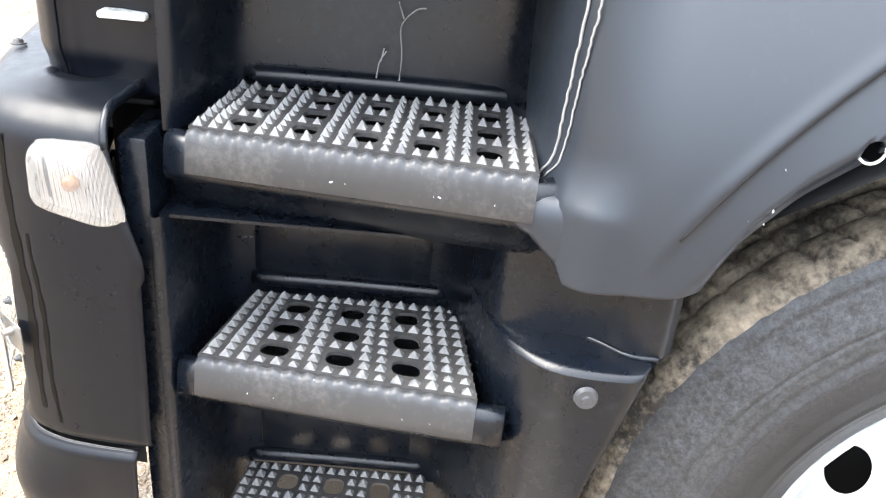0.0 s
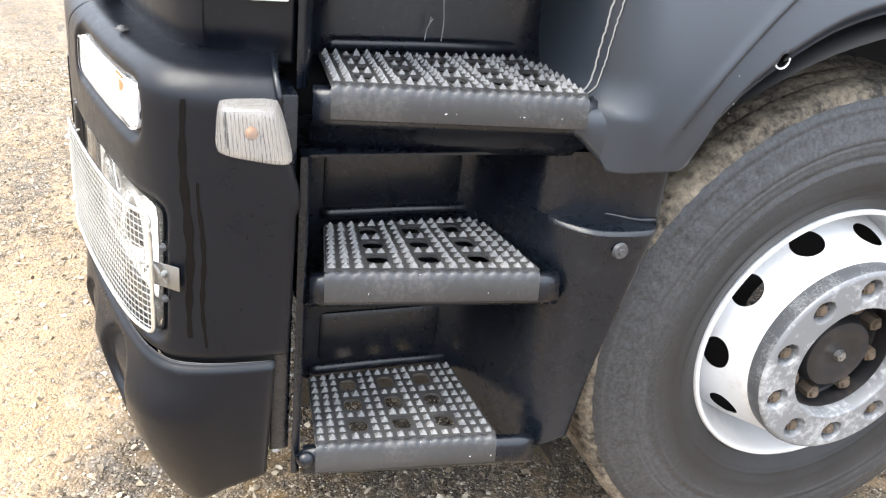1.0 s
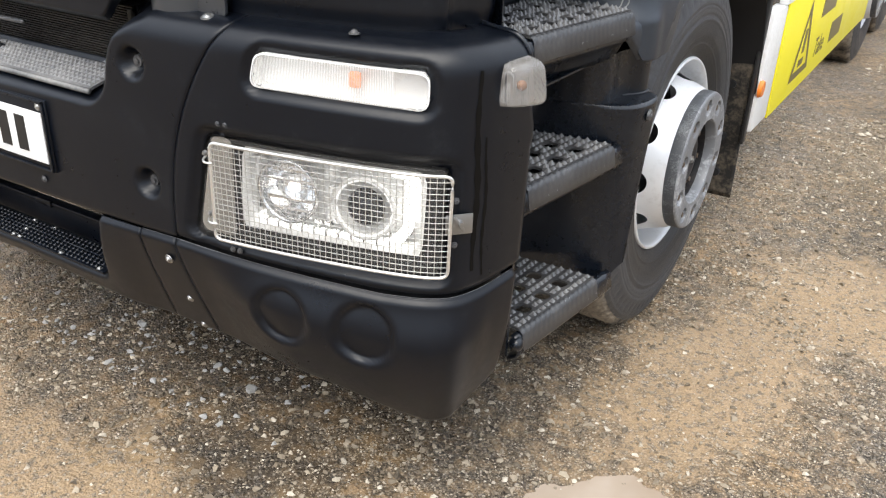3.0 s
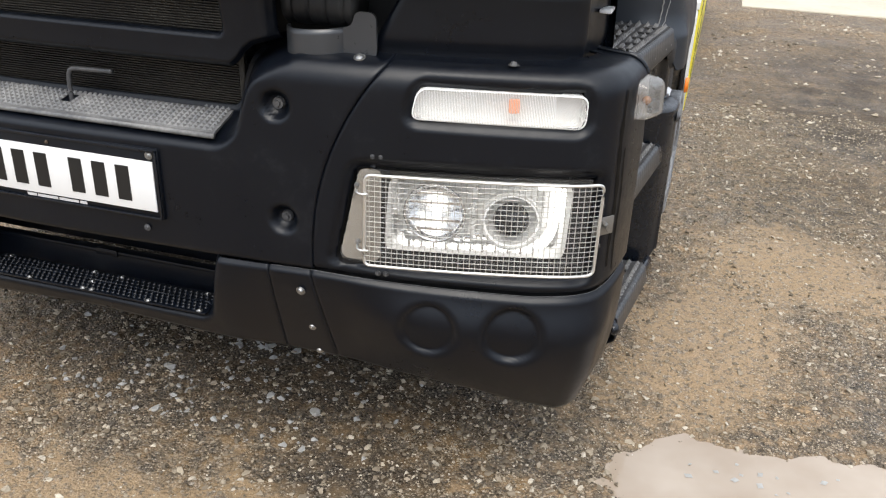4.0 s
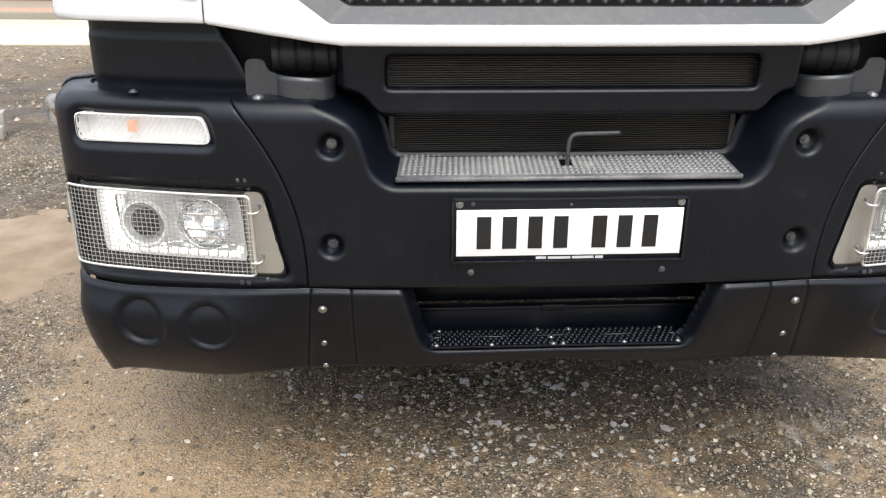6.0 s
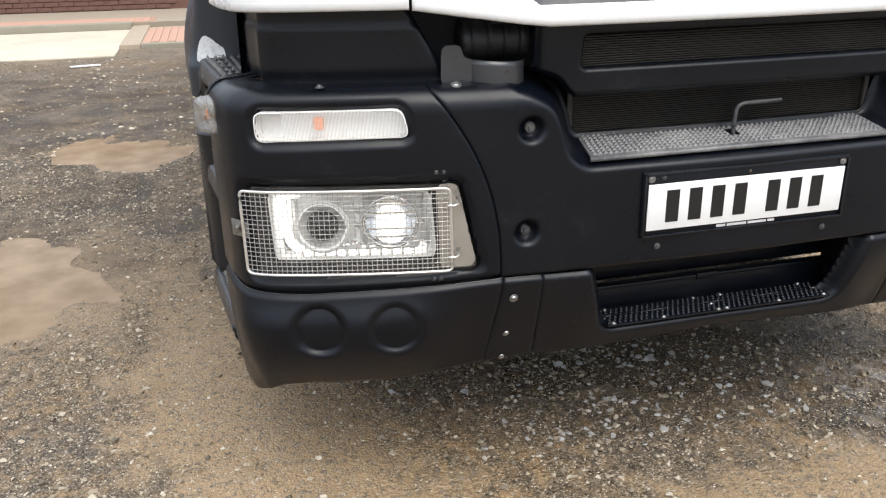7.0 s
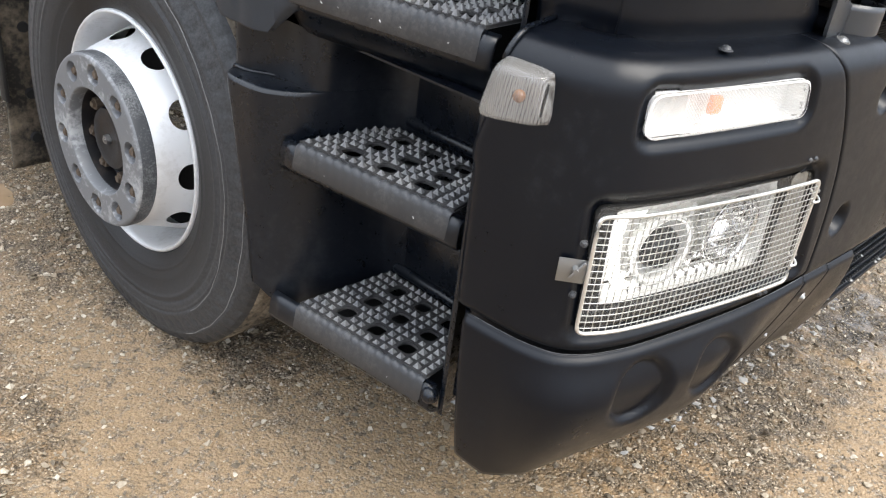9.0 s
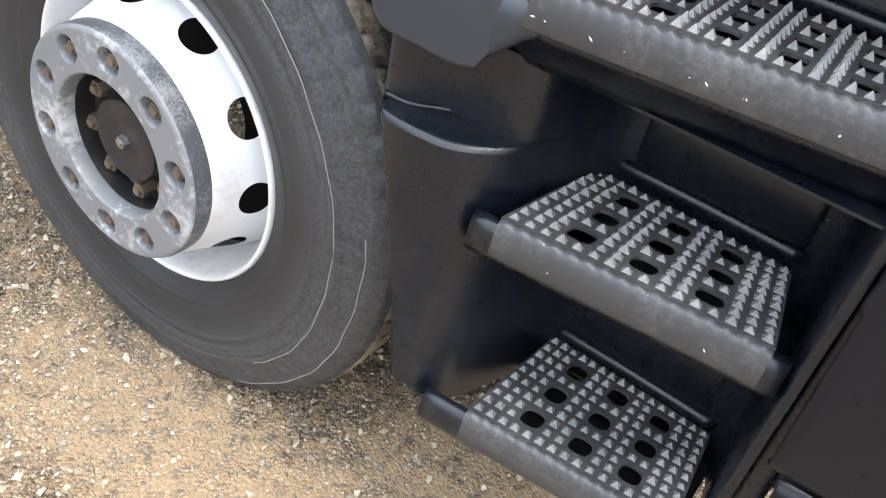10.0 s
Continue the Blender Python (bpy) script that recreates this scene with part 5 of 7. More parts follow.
def fender(sx):
    plan = smooth_path([(0.99, 0.872), (1.06, 0.879), (1.12, 0.886), (1.17, 0.897), (1.212, 0.918), (1.242, 0.955), (1.259, 1.01), (1.268, 1.10), (1.272, 1.25), (1.274, 1.40), (1.274, 1.555), (1.272, 1.75), (1.266, 1.92), (1.255, 2.09)], 230)
    nz = 80
    y = plan[:, 1]
    bow = np.interp(y, [1.062, 1.094, 1.14, 1.30], [0.666, 0.687, 0.698, 0.705])
    arch = WHEEL_Z + np.sqrt(np.clip(bow**2 - (y - WHEEL_Y) ** 2, 0, None))
    low = np.where(y < 1.062, np.interp(y, [0.87, 0.893, 0.93, 1.062], [1.05, 1.045, 0.955, 0.962]), arch)
    f = np.linspace(0, 1, nz) ** 1.2
    z = low[:, None] + (1.50 - low[:, None]) * f[None, :]
    x, yy = plan[:, :1] * np.ones((1, nz)), y[:, None] * np.ones((1, nz))
    way = np.gradient(plan, axis=0)
    way /= np.linalg.norm(way, axis=1)[:, None]
    flare = 0.016 * np.clip((1.100 - z) / 0.060, 0, 1) ** 2 * (1 - step01(y, 0.94, 0.99))[:, None] * step01(plan[:, 0], 1.10, 1.16)[:, None]
    x, yy = x + way[:, 1:] * flare, yy - way[:, :1] * flare
    hc = (1.197, 1.131)
    for _ in range(3):
        h = np.hypot(yy - hc[0], z - hc[1]) - 0.0125
        near = np.abs(h) < 0.0045
        ry, rz = (yy - hc[0]) / (h + 0.0126), (z - hc[1]) / (h + 0.0126)
        yy, z = np.where(near, yy - h * ry, yy), np.where(near, z - h * rz, z)
    r = np.hypot(yy - WHEEL_Y, z - WHEEL_Z)
    lip = r - np.interp(yy, [1.062, 1.094, 1.14, 1.30], [0.666, 0.687, 0.698, 0.705])
    r = r - groove_r(np.degrees(np.arctan2(z - WHEEL_Z, yy - WHEEL_Y))) + 0.7885
    front = step01(yy, 0.98, 1.10)
    x = x - 0.012 * front * (1 - step01(r, 0.782, 0.792)) - 0.02 * front * (1 - step01(lip, 0.0, 0.025)) + 0.003 * front * np.exp(-(((r - 0.797) / 0.008) ** 2))
    x = x - 0.95 * np.maximum(z - 1.0, 0) ** 2 * step01(yy, 0.9, 1.0)
    mid = lambda q: (q[:-1, :-1] + q[1:, :-1] + q[1:, 1:] + q[:-1, 1:]) / 4
    keep = np.hypot(mid(yy) - hc[0], mid(z) - hc[1]) > 0.0125
    v = np.stack([x, yy, z], -1).reshape(-1, 3)
    ob = link_mesh("wheel_arch", v, grid_faces(230, nz, keep=keep), arch_plastic, lorry, "black plastic wheel arch panel", sx)
    thick(ob, 0.005)
    far = np.hypot(yy - hc[0], z - hc[1])
    hx = float(x[np.unravel_index(np.argmin(np.abs(far - 0.0125)), far.shape)])
    a = np.linspace(2.2, 6.6, 30)
    v, f = tube(np.c_[np.full(30, hx - 0.0005), hc[0] + 0.0132 * np.cos(a), hc[1] + 0.0132 * np.sin(a)], 0.0016, 6)
    link_mesh("hole_rim", v, f, worn_white_glint, ob, "pale edge of a drilled hole", sx)
    # near-black tube that follows the arch and draws the shade of its groove
    a = np.radians(np.linspace(98, 136, 60))
    gr = groove_r(np.degrees(a))
    gy, gz = WHEEL_Y + gr * np.cos(a), WHEEL_Z + gr * np.sin(a)
    gx = np.interp(gy, plan[:, 1], plan[:, 0]) - 0.95 * np.maximum(gz - 1.0, 0) ** 2 * step01(gy, 0.9, 1.0) - 0.0050 * step01(gy, 0.98, 1.10)
    v, f = tube(np.c_[gx, gy, gz], 0.0022, 6)
    link_mesh("groove_shade", v, f, dark_inside, ob, "dark line that shades the arch groove", sx)
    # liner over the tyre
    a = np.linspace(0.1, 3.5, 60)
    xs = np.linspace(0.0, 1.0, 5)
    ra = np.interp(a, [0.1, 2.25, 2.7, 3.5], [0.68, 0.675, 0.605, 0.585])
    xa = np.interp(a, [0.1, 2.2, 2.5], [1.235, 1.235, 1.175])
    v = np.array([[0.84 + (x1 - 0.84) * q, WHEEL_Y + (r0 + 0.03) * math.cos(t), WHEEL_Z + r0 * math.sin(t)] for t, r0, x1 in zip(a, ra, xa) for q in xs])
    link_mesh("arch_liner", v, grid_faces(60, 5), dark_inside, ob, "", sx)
    # shoulder that leads from the top tread to the arch
    yy = np.linspace(0.855, 1.045, 40)
    outer = np.interp(yy, [0.855, 0.90, 0.94, 0.975, 1.0, 1.02, 1.045], [1.2185, 1.2265, 1.2365, 1.2470, 1.2540, 1.2555, 1.248])
    foot = np.interp(yy, [0.855, 0.88, 0.925], [1.012, 1.0, 0.957])
    prof = [(-0.012, None, -0.002), (-0.002, None, 0.004), (0.0, None, 0.012), (0.0, 1.022, 0), (-0.0025, 1.034, 0), (-0.009, 1.043, 0), (-0.020, 1.0475, 0), (-0.045, 1.050, 0), (-0.12, 1.051, 0)]
    v = np.array([[o + dx, y0, (f0 + dz) if z0 is None else z0] for o, y0, f0 in zip(outer, yy, foot) for dx, z0, dz in prof])
    link_mesh("step_shoulder", v, grid_faces(40, len(prof)), arch_plastic, lorry, "", sx)
    # pale sealant line between arch and entry
    for x0, lean, r0 in () if sx < 0 else ((1.178, 0.10, 0.0017), (1.190, 0.115, 0.0012)):
        zz = np.linspace(1.055, 1.42, 70)
        xx = x0 + lean * (zz - 1.055) - 0.010 * np.exp(-((zz - 1.055) / 0.012) ** 2) + np.array([random.uniform(-0.0012, 0.0012) for _ in range(70)])
        fl = 0.016 * np.clip((1.100 - zz) / 0.060, 0, 1) ** 2
        path = np.c_[xx + 0.0006 + 0.4 * fl, np.interp(xx, plan[:120, 0], plan[:120, 1]) - 0.0012 - 0.9 * fl, zz]
        v, f = tube(path, r0, 6)
        link_mesh("sealant_line", v, f, scratch_mat, lorry, "pale crumbling sealant", sx)


def revolve(profile, n, hole=None):
    """Vertices and faces of a turned shape round the wheel's axis; profile of (x, r)."""
    p = np.array(profile, float)
    a = np.linspace(0, 2 * np.pi, n, endpoint=False)
    th, l = np.meshgrid(a, np.r_[0, np.cumsum(np.linalg.norm(np.diff(p, axis=0), axis=1))], indexing="ij")
    rr, xx = np.broadcast_to(p[:, 1], th.shape).copy(), np.broadcast_to(p[:, 0], th.shape).copy()
    keep = None
    if hole is not None:
        for _ in range(3):
            h = hole(th, l)
            e = 1e-4
            ga, gl = (hole(th + e, l) - h) / e, (hole(th, l + e) - h) / e
            near = np.abs(h) < 0.005
            g2 = (ga / 0.26) ** 2 + gl**2 + 1e-6
            th, l = np.where(near, th - h * ga / 0.26**2 / g2, th), np.where(near, l - h * gl / g2, l)
        base = np.r_[0, np.cumsum(np.linalg.norm(np.diff(p, axis=0), axis=1))]
        rr, xx = np.interp(l, base, p[:, 1]), np.interp(l, base, p[:, 0])
        nxt = lambda q: (q[:, :-1] + np.roll(q, -1, 0)[:, :-1] + np.roll(q, -1, 0)[:, 1:] + q[:, 1:]) / 4
        tn = np.where(np.arange(n)[:, None] == n - 1, th[:1] + 2 * np.pi, np.roll(th, -1, 0))
        tm = (th[:, :-1] + tn[:, :-1] + tn[:, 1:] + th[:, 1:]) / 4
        keep = hole(tm, nxt(l)) > 0
    v = np.stack([xx, rr * np.cos(th), rr * np.sin(th)], -1).reshape(-1, 3)
    return v, grid_faces(n, len(p), keep=keep, closed=True)


def wheel(sx, centre, name="wheel", spin=0.0, steer=0.0):
    """A wheel; centre: the middle of its nuts' faces; spin and steer in degrees."""
    hubbed = new(name)
    hubbed.parent = lorry
    hubbed.matrix_basis = Matrix.Translation(centre) @ Matrix.Rotation(radians(steer), 4, "Z") @ Matrix.Rotation(radians(spin), 4, "X") @ Matrix.Translation((-sx * 1.26, 0, 0))
    hubbed["label"] = "silver steel wheel with a worn grey hub ring and dusty tyre"
    down = np.array([-math.sin(radians(spin)), -math.cos(radians(spin))])

    def pressed(v):
        """The tyre stands flat on the ground."""
        over = np.maximum(v[:, 1:] @ down - (centre[2] - 0.002), 0)
        v[:, 1:] -= over[:, None] * down
        return v

    # tyre: sidewalls
    R = 0.545
    side = [(1.172, 0.292), (1.179, 0.301), (1.192, 0.326), (1.2015, 0.360), (1.2055, 0.40), (1.205, 0.43), (1.202, 0.445), (1.2045, 0.449), (1.2035, 0.456), (1.199, 0.47), (1.193, 0.492), (1.1895, 0.500), (1.1895, 0.507), (1.1835, 0.520), (1.176, 0.532), (1.163, 0.541)]
    fine = np.array(side)
    run = np.r_[0, np.cumsum(np.linalg.norm(np.diff(fine, axis=0), axis=1))]
    at = np.linspace(0, run[-1], 88)
    v, f = revolve(np.c_[np.interp(at, run, fine[:, 0]), np.interp(at, run, fine[:, 1])], 420)
    r, a = np.hypot(v[:, 1], v[:, 2]), np.arctan2(v[:, 2], v[:, 1])
    v[:, 0] -= 0.0022 * step01(np.sin(a * 70), 0.2, 0.7) * np.exp(-(((r - 0.478) / 0.014) ** 2)) + 0.0035 * step01(np.sin(a * 70), 0.5, 0.9) * step01(r, 0.512, 0.525)
    v[:, 0] += 0.0016 * np.exp(-(((r - 0.335) / 0.003) ** 2)) + 0.0022 * np.exp(-(((r - 0.405) / 0.0035) ** 2)) - 0.0020 * np.exp(-(((r - 0.418) / 0.004) ** 2)) + 0.0020 * np.exp(-(((r - 0.440) / 0.003) ** 2))
    v = pressed(v)
    split = 78
    link_mesh("tyre", v.reshape(420, 88, 3)[:, :split + 1].reshape(-1, 3), grid_faces(420, split + 1, closed=True), tyre_rubber, hubbed, "dusty black lorry tyre", sx)
    link_mesh("tyre_shoulder", v.reshape(420, 88, 3)[:, split:].reshape(-1, 3), grid_faces(420, 88 - split, closed=True), mud_rubber if sx > 0 else tyre_rubber, hubbed, "mud-caked tyre shoulder" if sx > 0 else "", sx)
    # tread: ribs with cross grooves
    n, m = 560, 34
    th, q = np.meshgrid(np.linspace(0, 2 * np.pi, n, endpoint=False), np.linspace(0, 1, m), indexing="ij")
    xs = 1.163 - 0.265 * q
    rr = np.full_like(xs, R)
    for c in (0.2, 0.4, 0.6, 0.8):
        rr -= 0.011 * np.exp(-(((q - c) / 0.018) ** 2))
    wave = np.sin(th * 70 + 3 * np.abs(q - 0.5) * 4)
    rr -= 0.008 * step01(wave, 0.80, 0.95) * (1 - step01(np.abs(q - 0.5), 0.42, 0.5) * 0.2)
    rr[:, 0] = 0.541
    v = np.stack([xs, rr * np.cos(th), rr * np.sin(th)], -1).reshape(-1, 3)
    v = pressed(v)
    link_mesh("tyre_tread", v, grid_faces(n, m, closed=True), mud_rubber, hubbed, "mud-caked tyre tread", sx)
    # rim and dished disc with hand holes
    rim = [(1.170, 0.296), (1.178, 0.2958), (1.183, 0.293), (1.184, 0.289), (1.181, 0.286), (1.168, 0.2825), (1.13, 0.276), (1.10, 0.270), (1.072, 0.262)]
    v, f = revolve(rim, 120)
    link_mesh("rim", v, f, rim_paint, hubbed, "silver steel rim", sx)
    cone = [(1.070, 0.264), (1.078, 0.2615), (1.09, 0.258), (1.105, 0.254), (1.12, 0.249), (1.135, 0.2435), (1.15, 0.238), (1.165, 0.2325), (1.185, 0.226), (1.205, 0.2195), (1.220, 0.2135), (1.232, 0.205)]
    hole = lambda a, l: np.hypot((np.mod(a, math.pi / 5) - math.pi / 10) * 0.240 / 0.035, (l - 0.090) / 0.031) * 0.03 - 0.03
    fine = np.array(cone)
    d = np.r_[0, np.cumsum(np.linalg.norm(np.diff(fine, axis=0), axis=1))]
    at = np.linspace(0, d[-1], 34)
    v, f = revolve(np.c_[np.interp(at, d, fine[:, 0]), np.interp(at, d, fine[:, 1])], 240, hole)
    ob = link_mesh("wheel_disc", v, f, rim_paint, hubbed, "silver dished disc with ten hand holes", sx)
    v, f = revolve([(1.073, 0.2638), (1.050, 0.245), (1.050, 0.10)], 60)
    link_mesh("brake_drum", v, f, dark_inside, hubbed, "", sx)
    # worn ring with pockets for the nuts
    v, f = revolve([(1.224, 0.2060), (1.228, 0.2085), (1.234, 0.2090), (1.256, 0.2085), (1.261, 0.2068)], 120)
    link_mesh("hub_ring_band", v, f, band_metal, hubbed, "speckled dark grey edge of the hub ring", sx)
    ringp = [(1.261, 0.2068), (1.2645, 0.2050), (1.2665, 0.2015)] + [(1.267, r) for r in np.linspace(0.200, 0.130, 34)] + [(1.2655, 0.1275), (1.262, 0.126), (1.236, 0.1245)]
    v, f = revolve(ringp, 300)
    r, a = np.hypot(v[:, 1], v[:, 2]), np.arctan2(v[:, 2], v[:, 1])
    da = np.mod(a + math.pi / 10, math.pi / 5) - math.pi / 10
    dist = np.hypot(r * np.cos(da) - 0.1685, r * np.sin(da))
    v[:, 0] -= 0.026 * (1 - step01(dist, 0.0195, 0.0240)) * (v[:, 0] > 1.255)
    sharp(link_mesh("hub_ring", v, f, ring_metal, hubbed, "grey hub ring with worn paint", sx), 30)
    for i in range(10):
        a = i * math.pi / 5
        bm = bmesh.new()
        c = Vector((1.250, 0.1685 * math.cos(a), 0.1685 * math.sin(a)))
        disc(bm, c, (1, 0, 0), 0.0142, 0.0136, 0.018, 6)
        disc(bm, c + Vector((0.011, 0, 0)), (1, 0, 0), 0.010, 0.008, 0.006, 12)
        part("wheel_nut", bm, rust, hubbed, "rusty wheel nut", sx)
        # dark disc added on the pocket's floor to paint its shade
        bm = bmesh.new()
        disc(bm, c - Vector((0.0085, 0, 0)), (1, 0, 0), 0.0222, 0.0222, 0.0025, 20)
        part("pocket_shade", bm, hub_grease, hubbed, "", sx)
    hub = [(1.2365, 0.125), (1.196, 0.1235), (1.192, 0.119), (1.192, 0.086), (1.212, 0.079), (1.224, 0.077), (1.231, 0.073), (1.233, 0.064), (1.2335, 0.045), (1.231, 0.040), (1.231, 0.0005)]
    v, f = revolve(hub, 48)
    sharp(link_mesh("hub", v, f, hub_grease, hubbed, "greasy dark hub", sx), 30)
    bm = bmesh.new()
    disc(bm, (1.236, 0, 0), (1, 0, 0), 0.013, 0.011, 0.012, 6)
    disc(bm, (1.243, 0, 0), (1, 0, 0), 0.006, 0.005, 0.004, 12)
    part("hub_plug", bm, zinc, hubbed, "small bright plug in the hub", sx)
    for i in range(8):
        a = i * math.pi / 4 + 0.2
        bm = bmesh.new()
        disc(bm, (1.206, 0.101 * math.cos(a), 0.101 * math.sin(a)), (1, 0, 0), 0.0165, 0.0155, 0.030, 6)
        disc(bm, (1.224, 0.101 * math.cos(a), 0.101 * math.sin(a)), (1, 0, 0), 0.009, 0.008, 0.008, 10)
        part("hub_bolt", bm, rust, hubbed, "rusty hub bolt", sx)
    return hubbed


def mudflap(sx):
    n, m = 24, 40
    u, w = np.meshgrid(np.linspace(0, 1, n), np.linspace(0, 1, m), indexing="ij")
    x = 0.93 + 0.285 * u
    z = 0.165 + 0.97 * w
    y = 2.25 + 0.012 * np.sin(w * 5 + u * 2) + 0.02 * (1 - w) ** 2
    ob = link_mesh("mudflap", np.stack([x, y, z], -1).reshape(-1, 3), grid_faces(n, m), flap_rubber, lorry, "muddy black rubber mudflap", sx)
    thick(ob, 0.008)
    # near-black discs drawn in place of the flap's holes
    for z in (0.27, 0.41, 0.61, 0.74, 0.88):
        bm = bmesh.new()
        disc(bm, (1.150, 2.246, z), (0, -1, 0), 0.017, 0.015, 0.012, 12)
        part("flap_hole", bm, dark_inside, ob, "", sx)
    bm = bmesh.new()
    box(bm, (1.217, 2.225, 0.40), (1.231, 2.262, 1.45), 0.004)
    part("flap_edge_strip", bm, rubber_hose, lorry, "", sx)


for sx in (1, -1):
    for k in range(3):
        step_tread(k, sx)
    step_housing(sx)
    fender(sx)
    mudflap(sx)
wheel(1, (1.244, 1.558, 0.5365), "wheel", 23.3, -1.1)
wheel(-1, (-1.266, 1.555, 0.5315), "wheel", 24.6, 1.6)
for y in (6.1, 7.5):
    for sx in (1, -1):
        wheel(sx, (sx * 1.24, y, WHEEL_Z + 0.002 - 0.0062 * sx), "rear_wheel", 7 * sx)


# sky reflection painted as a pale patch on one arch, fine scratches on the entry wall
edge = np.array([(1.125, 0.887), (1.15, 0.8915), (1.17, 0.897), (1.192, 0.906), (1.212, 0.918), (1.228, 0.934)])
glint_outline = smooth_path([(0.0, 1.056), (0.02, 1.066), (0.025, 1.088), (0.045, 1.104), (0.062, 1.118), (0.082, 1.122), (0.100, 1.098), (0.108, 1.066), (0.098, 1.054), (0.05, 1.052)], 44, closed=True)
glint_outline += 0.0010 * np.array([[math.sin(i * 2.3), math.cos(i * 3.1)] for i in range(44)])
run = np.r_[0, np.cumsum(np.linalg.norm(np.diff(edge, axis=0), axis=1))]
rings = []
for t in (0.0, 0.35, 0.7, 1.0):
    w = glint_outline.mean(0) + (glint_outline - glint_outline.mean(0)) * t
    ux, uy = np.interp(w[:, 0], run, edge[:, 0]), np.interp(w[:, 0], run, edge[:, 1])
    out = 0.0035 + 0.016 * np.clip((1.100 - w[:, 1]) / 0.060, 0, 1) ** 2 * step01(ux, 1.10, 1.16)
    rings.append(np.c_[-(ux + 0.45 * out), uy - 0.9 * out, w[:, 1]])
link_mesh("sky_glint", np.stack(rings, 1).reshape(-1, 3), grid_faces(44, 4, closed=True), worn_white_glint, lorry, "pale sky reflection painted on the arch")
for pts in ([(0.996, 0.720, 1.085), (0.996, 0.722, 1.12), (0.996, 0.719, 1.155), (0.996, 0.728, 1.17)], [(0.996, 0.728, 1.17), (0.996, 0.738, 1.178), (0.996, 0.748, 1.18)], [(0.996, 0.722, 1.165), (0.996, 0.715, 1.185)], [(0.996, 0.692, 1.09), (0.996, 0.695, 1.11), (0.996, 0.703, 1.125)], [(0.996, 0.697, 1.112), (0.996, 0.70, 1.128)]):
    v, f = tube(smooth_path(pts, 14), 0.0009, 5)
    link_mesh("scratch", v, f, scratch_mat, lorry, "pale scratch")


def flecks(sx, seed):
    """Small white paint chips on the step edges and the arch."""
    r = np.random.default_rng(seed)
    v, f = [], []
    spots = []
    for k, many in ((0, 26), (1, 16), (2, 8)):
        z, a, b = TREADS[k][0], np.array(TREADS[k][1]), np.array(TREADS[k][2])
        n = np.array([(b - a)[1], -(b - a)[0]]) / np.linalg.norm(b - a)
        for _ in range(many):
            t, dz = r.uniform(0, 1), r.choice([-0.043, -0.046, -0.030, -0.001])
            o = {-0.043: 0.0095, -0.046: 0.0085, -0.030: 0.0158, -0.001: 0.006}[float(dz)]
            spots.append((np.r_[a + (b - a) * t + n * o, z + dz], np.r_[(b - a) / np.linalg.norm(b - a), 0], np.array([0, 0, 1.0]), np.r_[n, 0.1]))
    for _ in range(26):
        y0, z0 = r.uniform(1.0, 1.3), r.uniform(0.99, 1.12)
        x0 = np.interp(y0, [1.01, 1.10, 1.25, 1.40], [1.259, 1.268, 1.272, 1.274]) - 0.95 * max(z0 - 1.0, 0) ** 2 - 0.012 * float(step01(y0, 0.98, 1.10) * (1 - step01(np.hypot(y0 - WHEEL_Y, z0 - WHEEL_Z), 0.782, 0.792)))
        if np.hypot(y0 - WHEEL_Y, z0 - WHEEL_Z) < 0.70:
            continue
        spots.append((np.array([x0, y0, z0]), np.array([0, 1.0, 0]), np.array([0, 0, 1.0]), np.array([1.0, 0, 0])))
    for p, u, w, n in spots:
        size, a = 0.0005 + 0.0009 * r.uniform() ** 2.5, r.uniform(0, 3.14)
        d1, d2 = (u * math.cos(a) + w * math.sin(a)) * size * r.uniform(1, 3.2), (w * math.cos(a) - u * math.sin(a)) * size
        k = len(v)
        v += [p - d1 + n * 0.0003, p - d2 + n * 0.0003, p + d1 + n * 0.0003, p + d2 * 0.7 + n * 0.0003, p + n * 0.0012]
        f += [(k, k + 1, k + 4), (k + 1, k + 2, k + 4), (k + 2, k + 3, k + 4), (k + 3, k, k + 4)]
    ob = link_mesh("paint_flecks", v, f, worn_white_glint, lorry, "small white paint chips", sx, smooth=False)
    ob["kind"] = "stuff"


flecks(1, 3)
flecks(-1, 4)


def low_scratch(points, r=0.0008):
    """A scratch on the lower bumper corner; points of depth y and height z on its side."""
    q = smooth_path(points, 24)
    s = s_of_y(q[:, 0])
    f = np.clip((low_top(s) - q[:, 1]) / (low_top(s) - low_bottom(s, -1)), 0, 1)
    ins = low_inset(s, f)
    v, ff = tube(skin(-s, q[:, 1], ins), r, 5)
    link_mesh("scratch", v, ff, scratch_mat, lorry, "pale scratch")


for pts in ([(0.425, 0.492), (0.38, 0.487), (0.33, 0.470), (0.295, 0.455)], [(0.42, 0.405), (0.39, 0.395), (0.36, 0.396)], [(0.292, 0.465), (0.286, 0.455), (0.281, 0.447)], [(0.415, 0.56), (0.408, 0.545), (0.405, 0.535)], [(0.25, 0.47), (0.245, 0.462), (0.24, 0.45)]):
    low_scratch(pts)

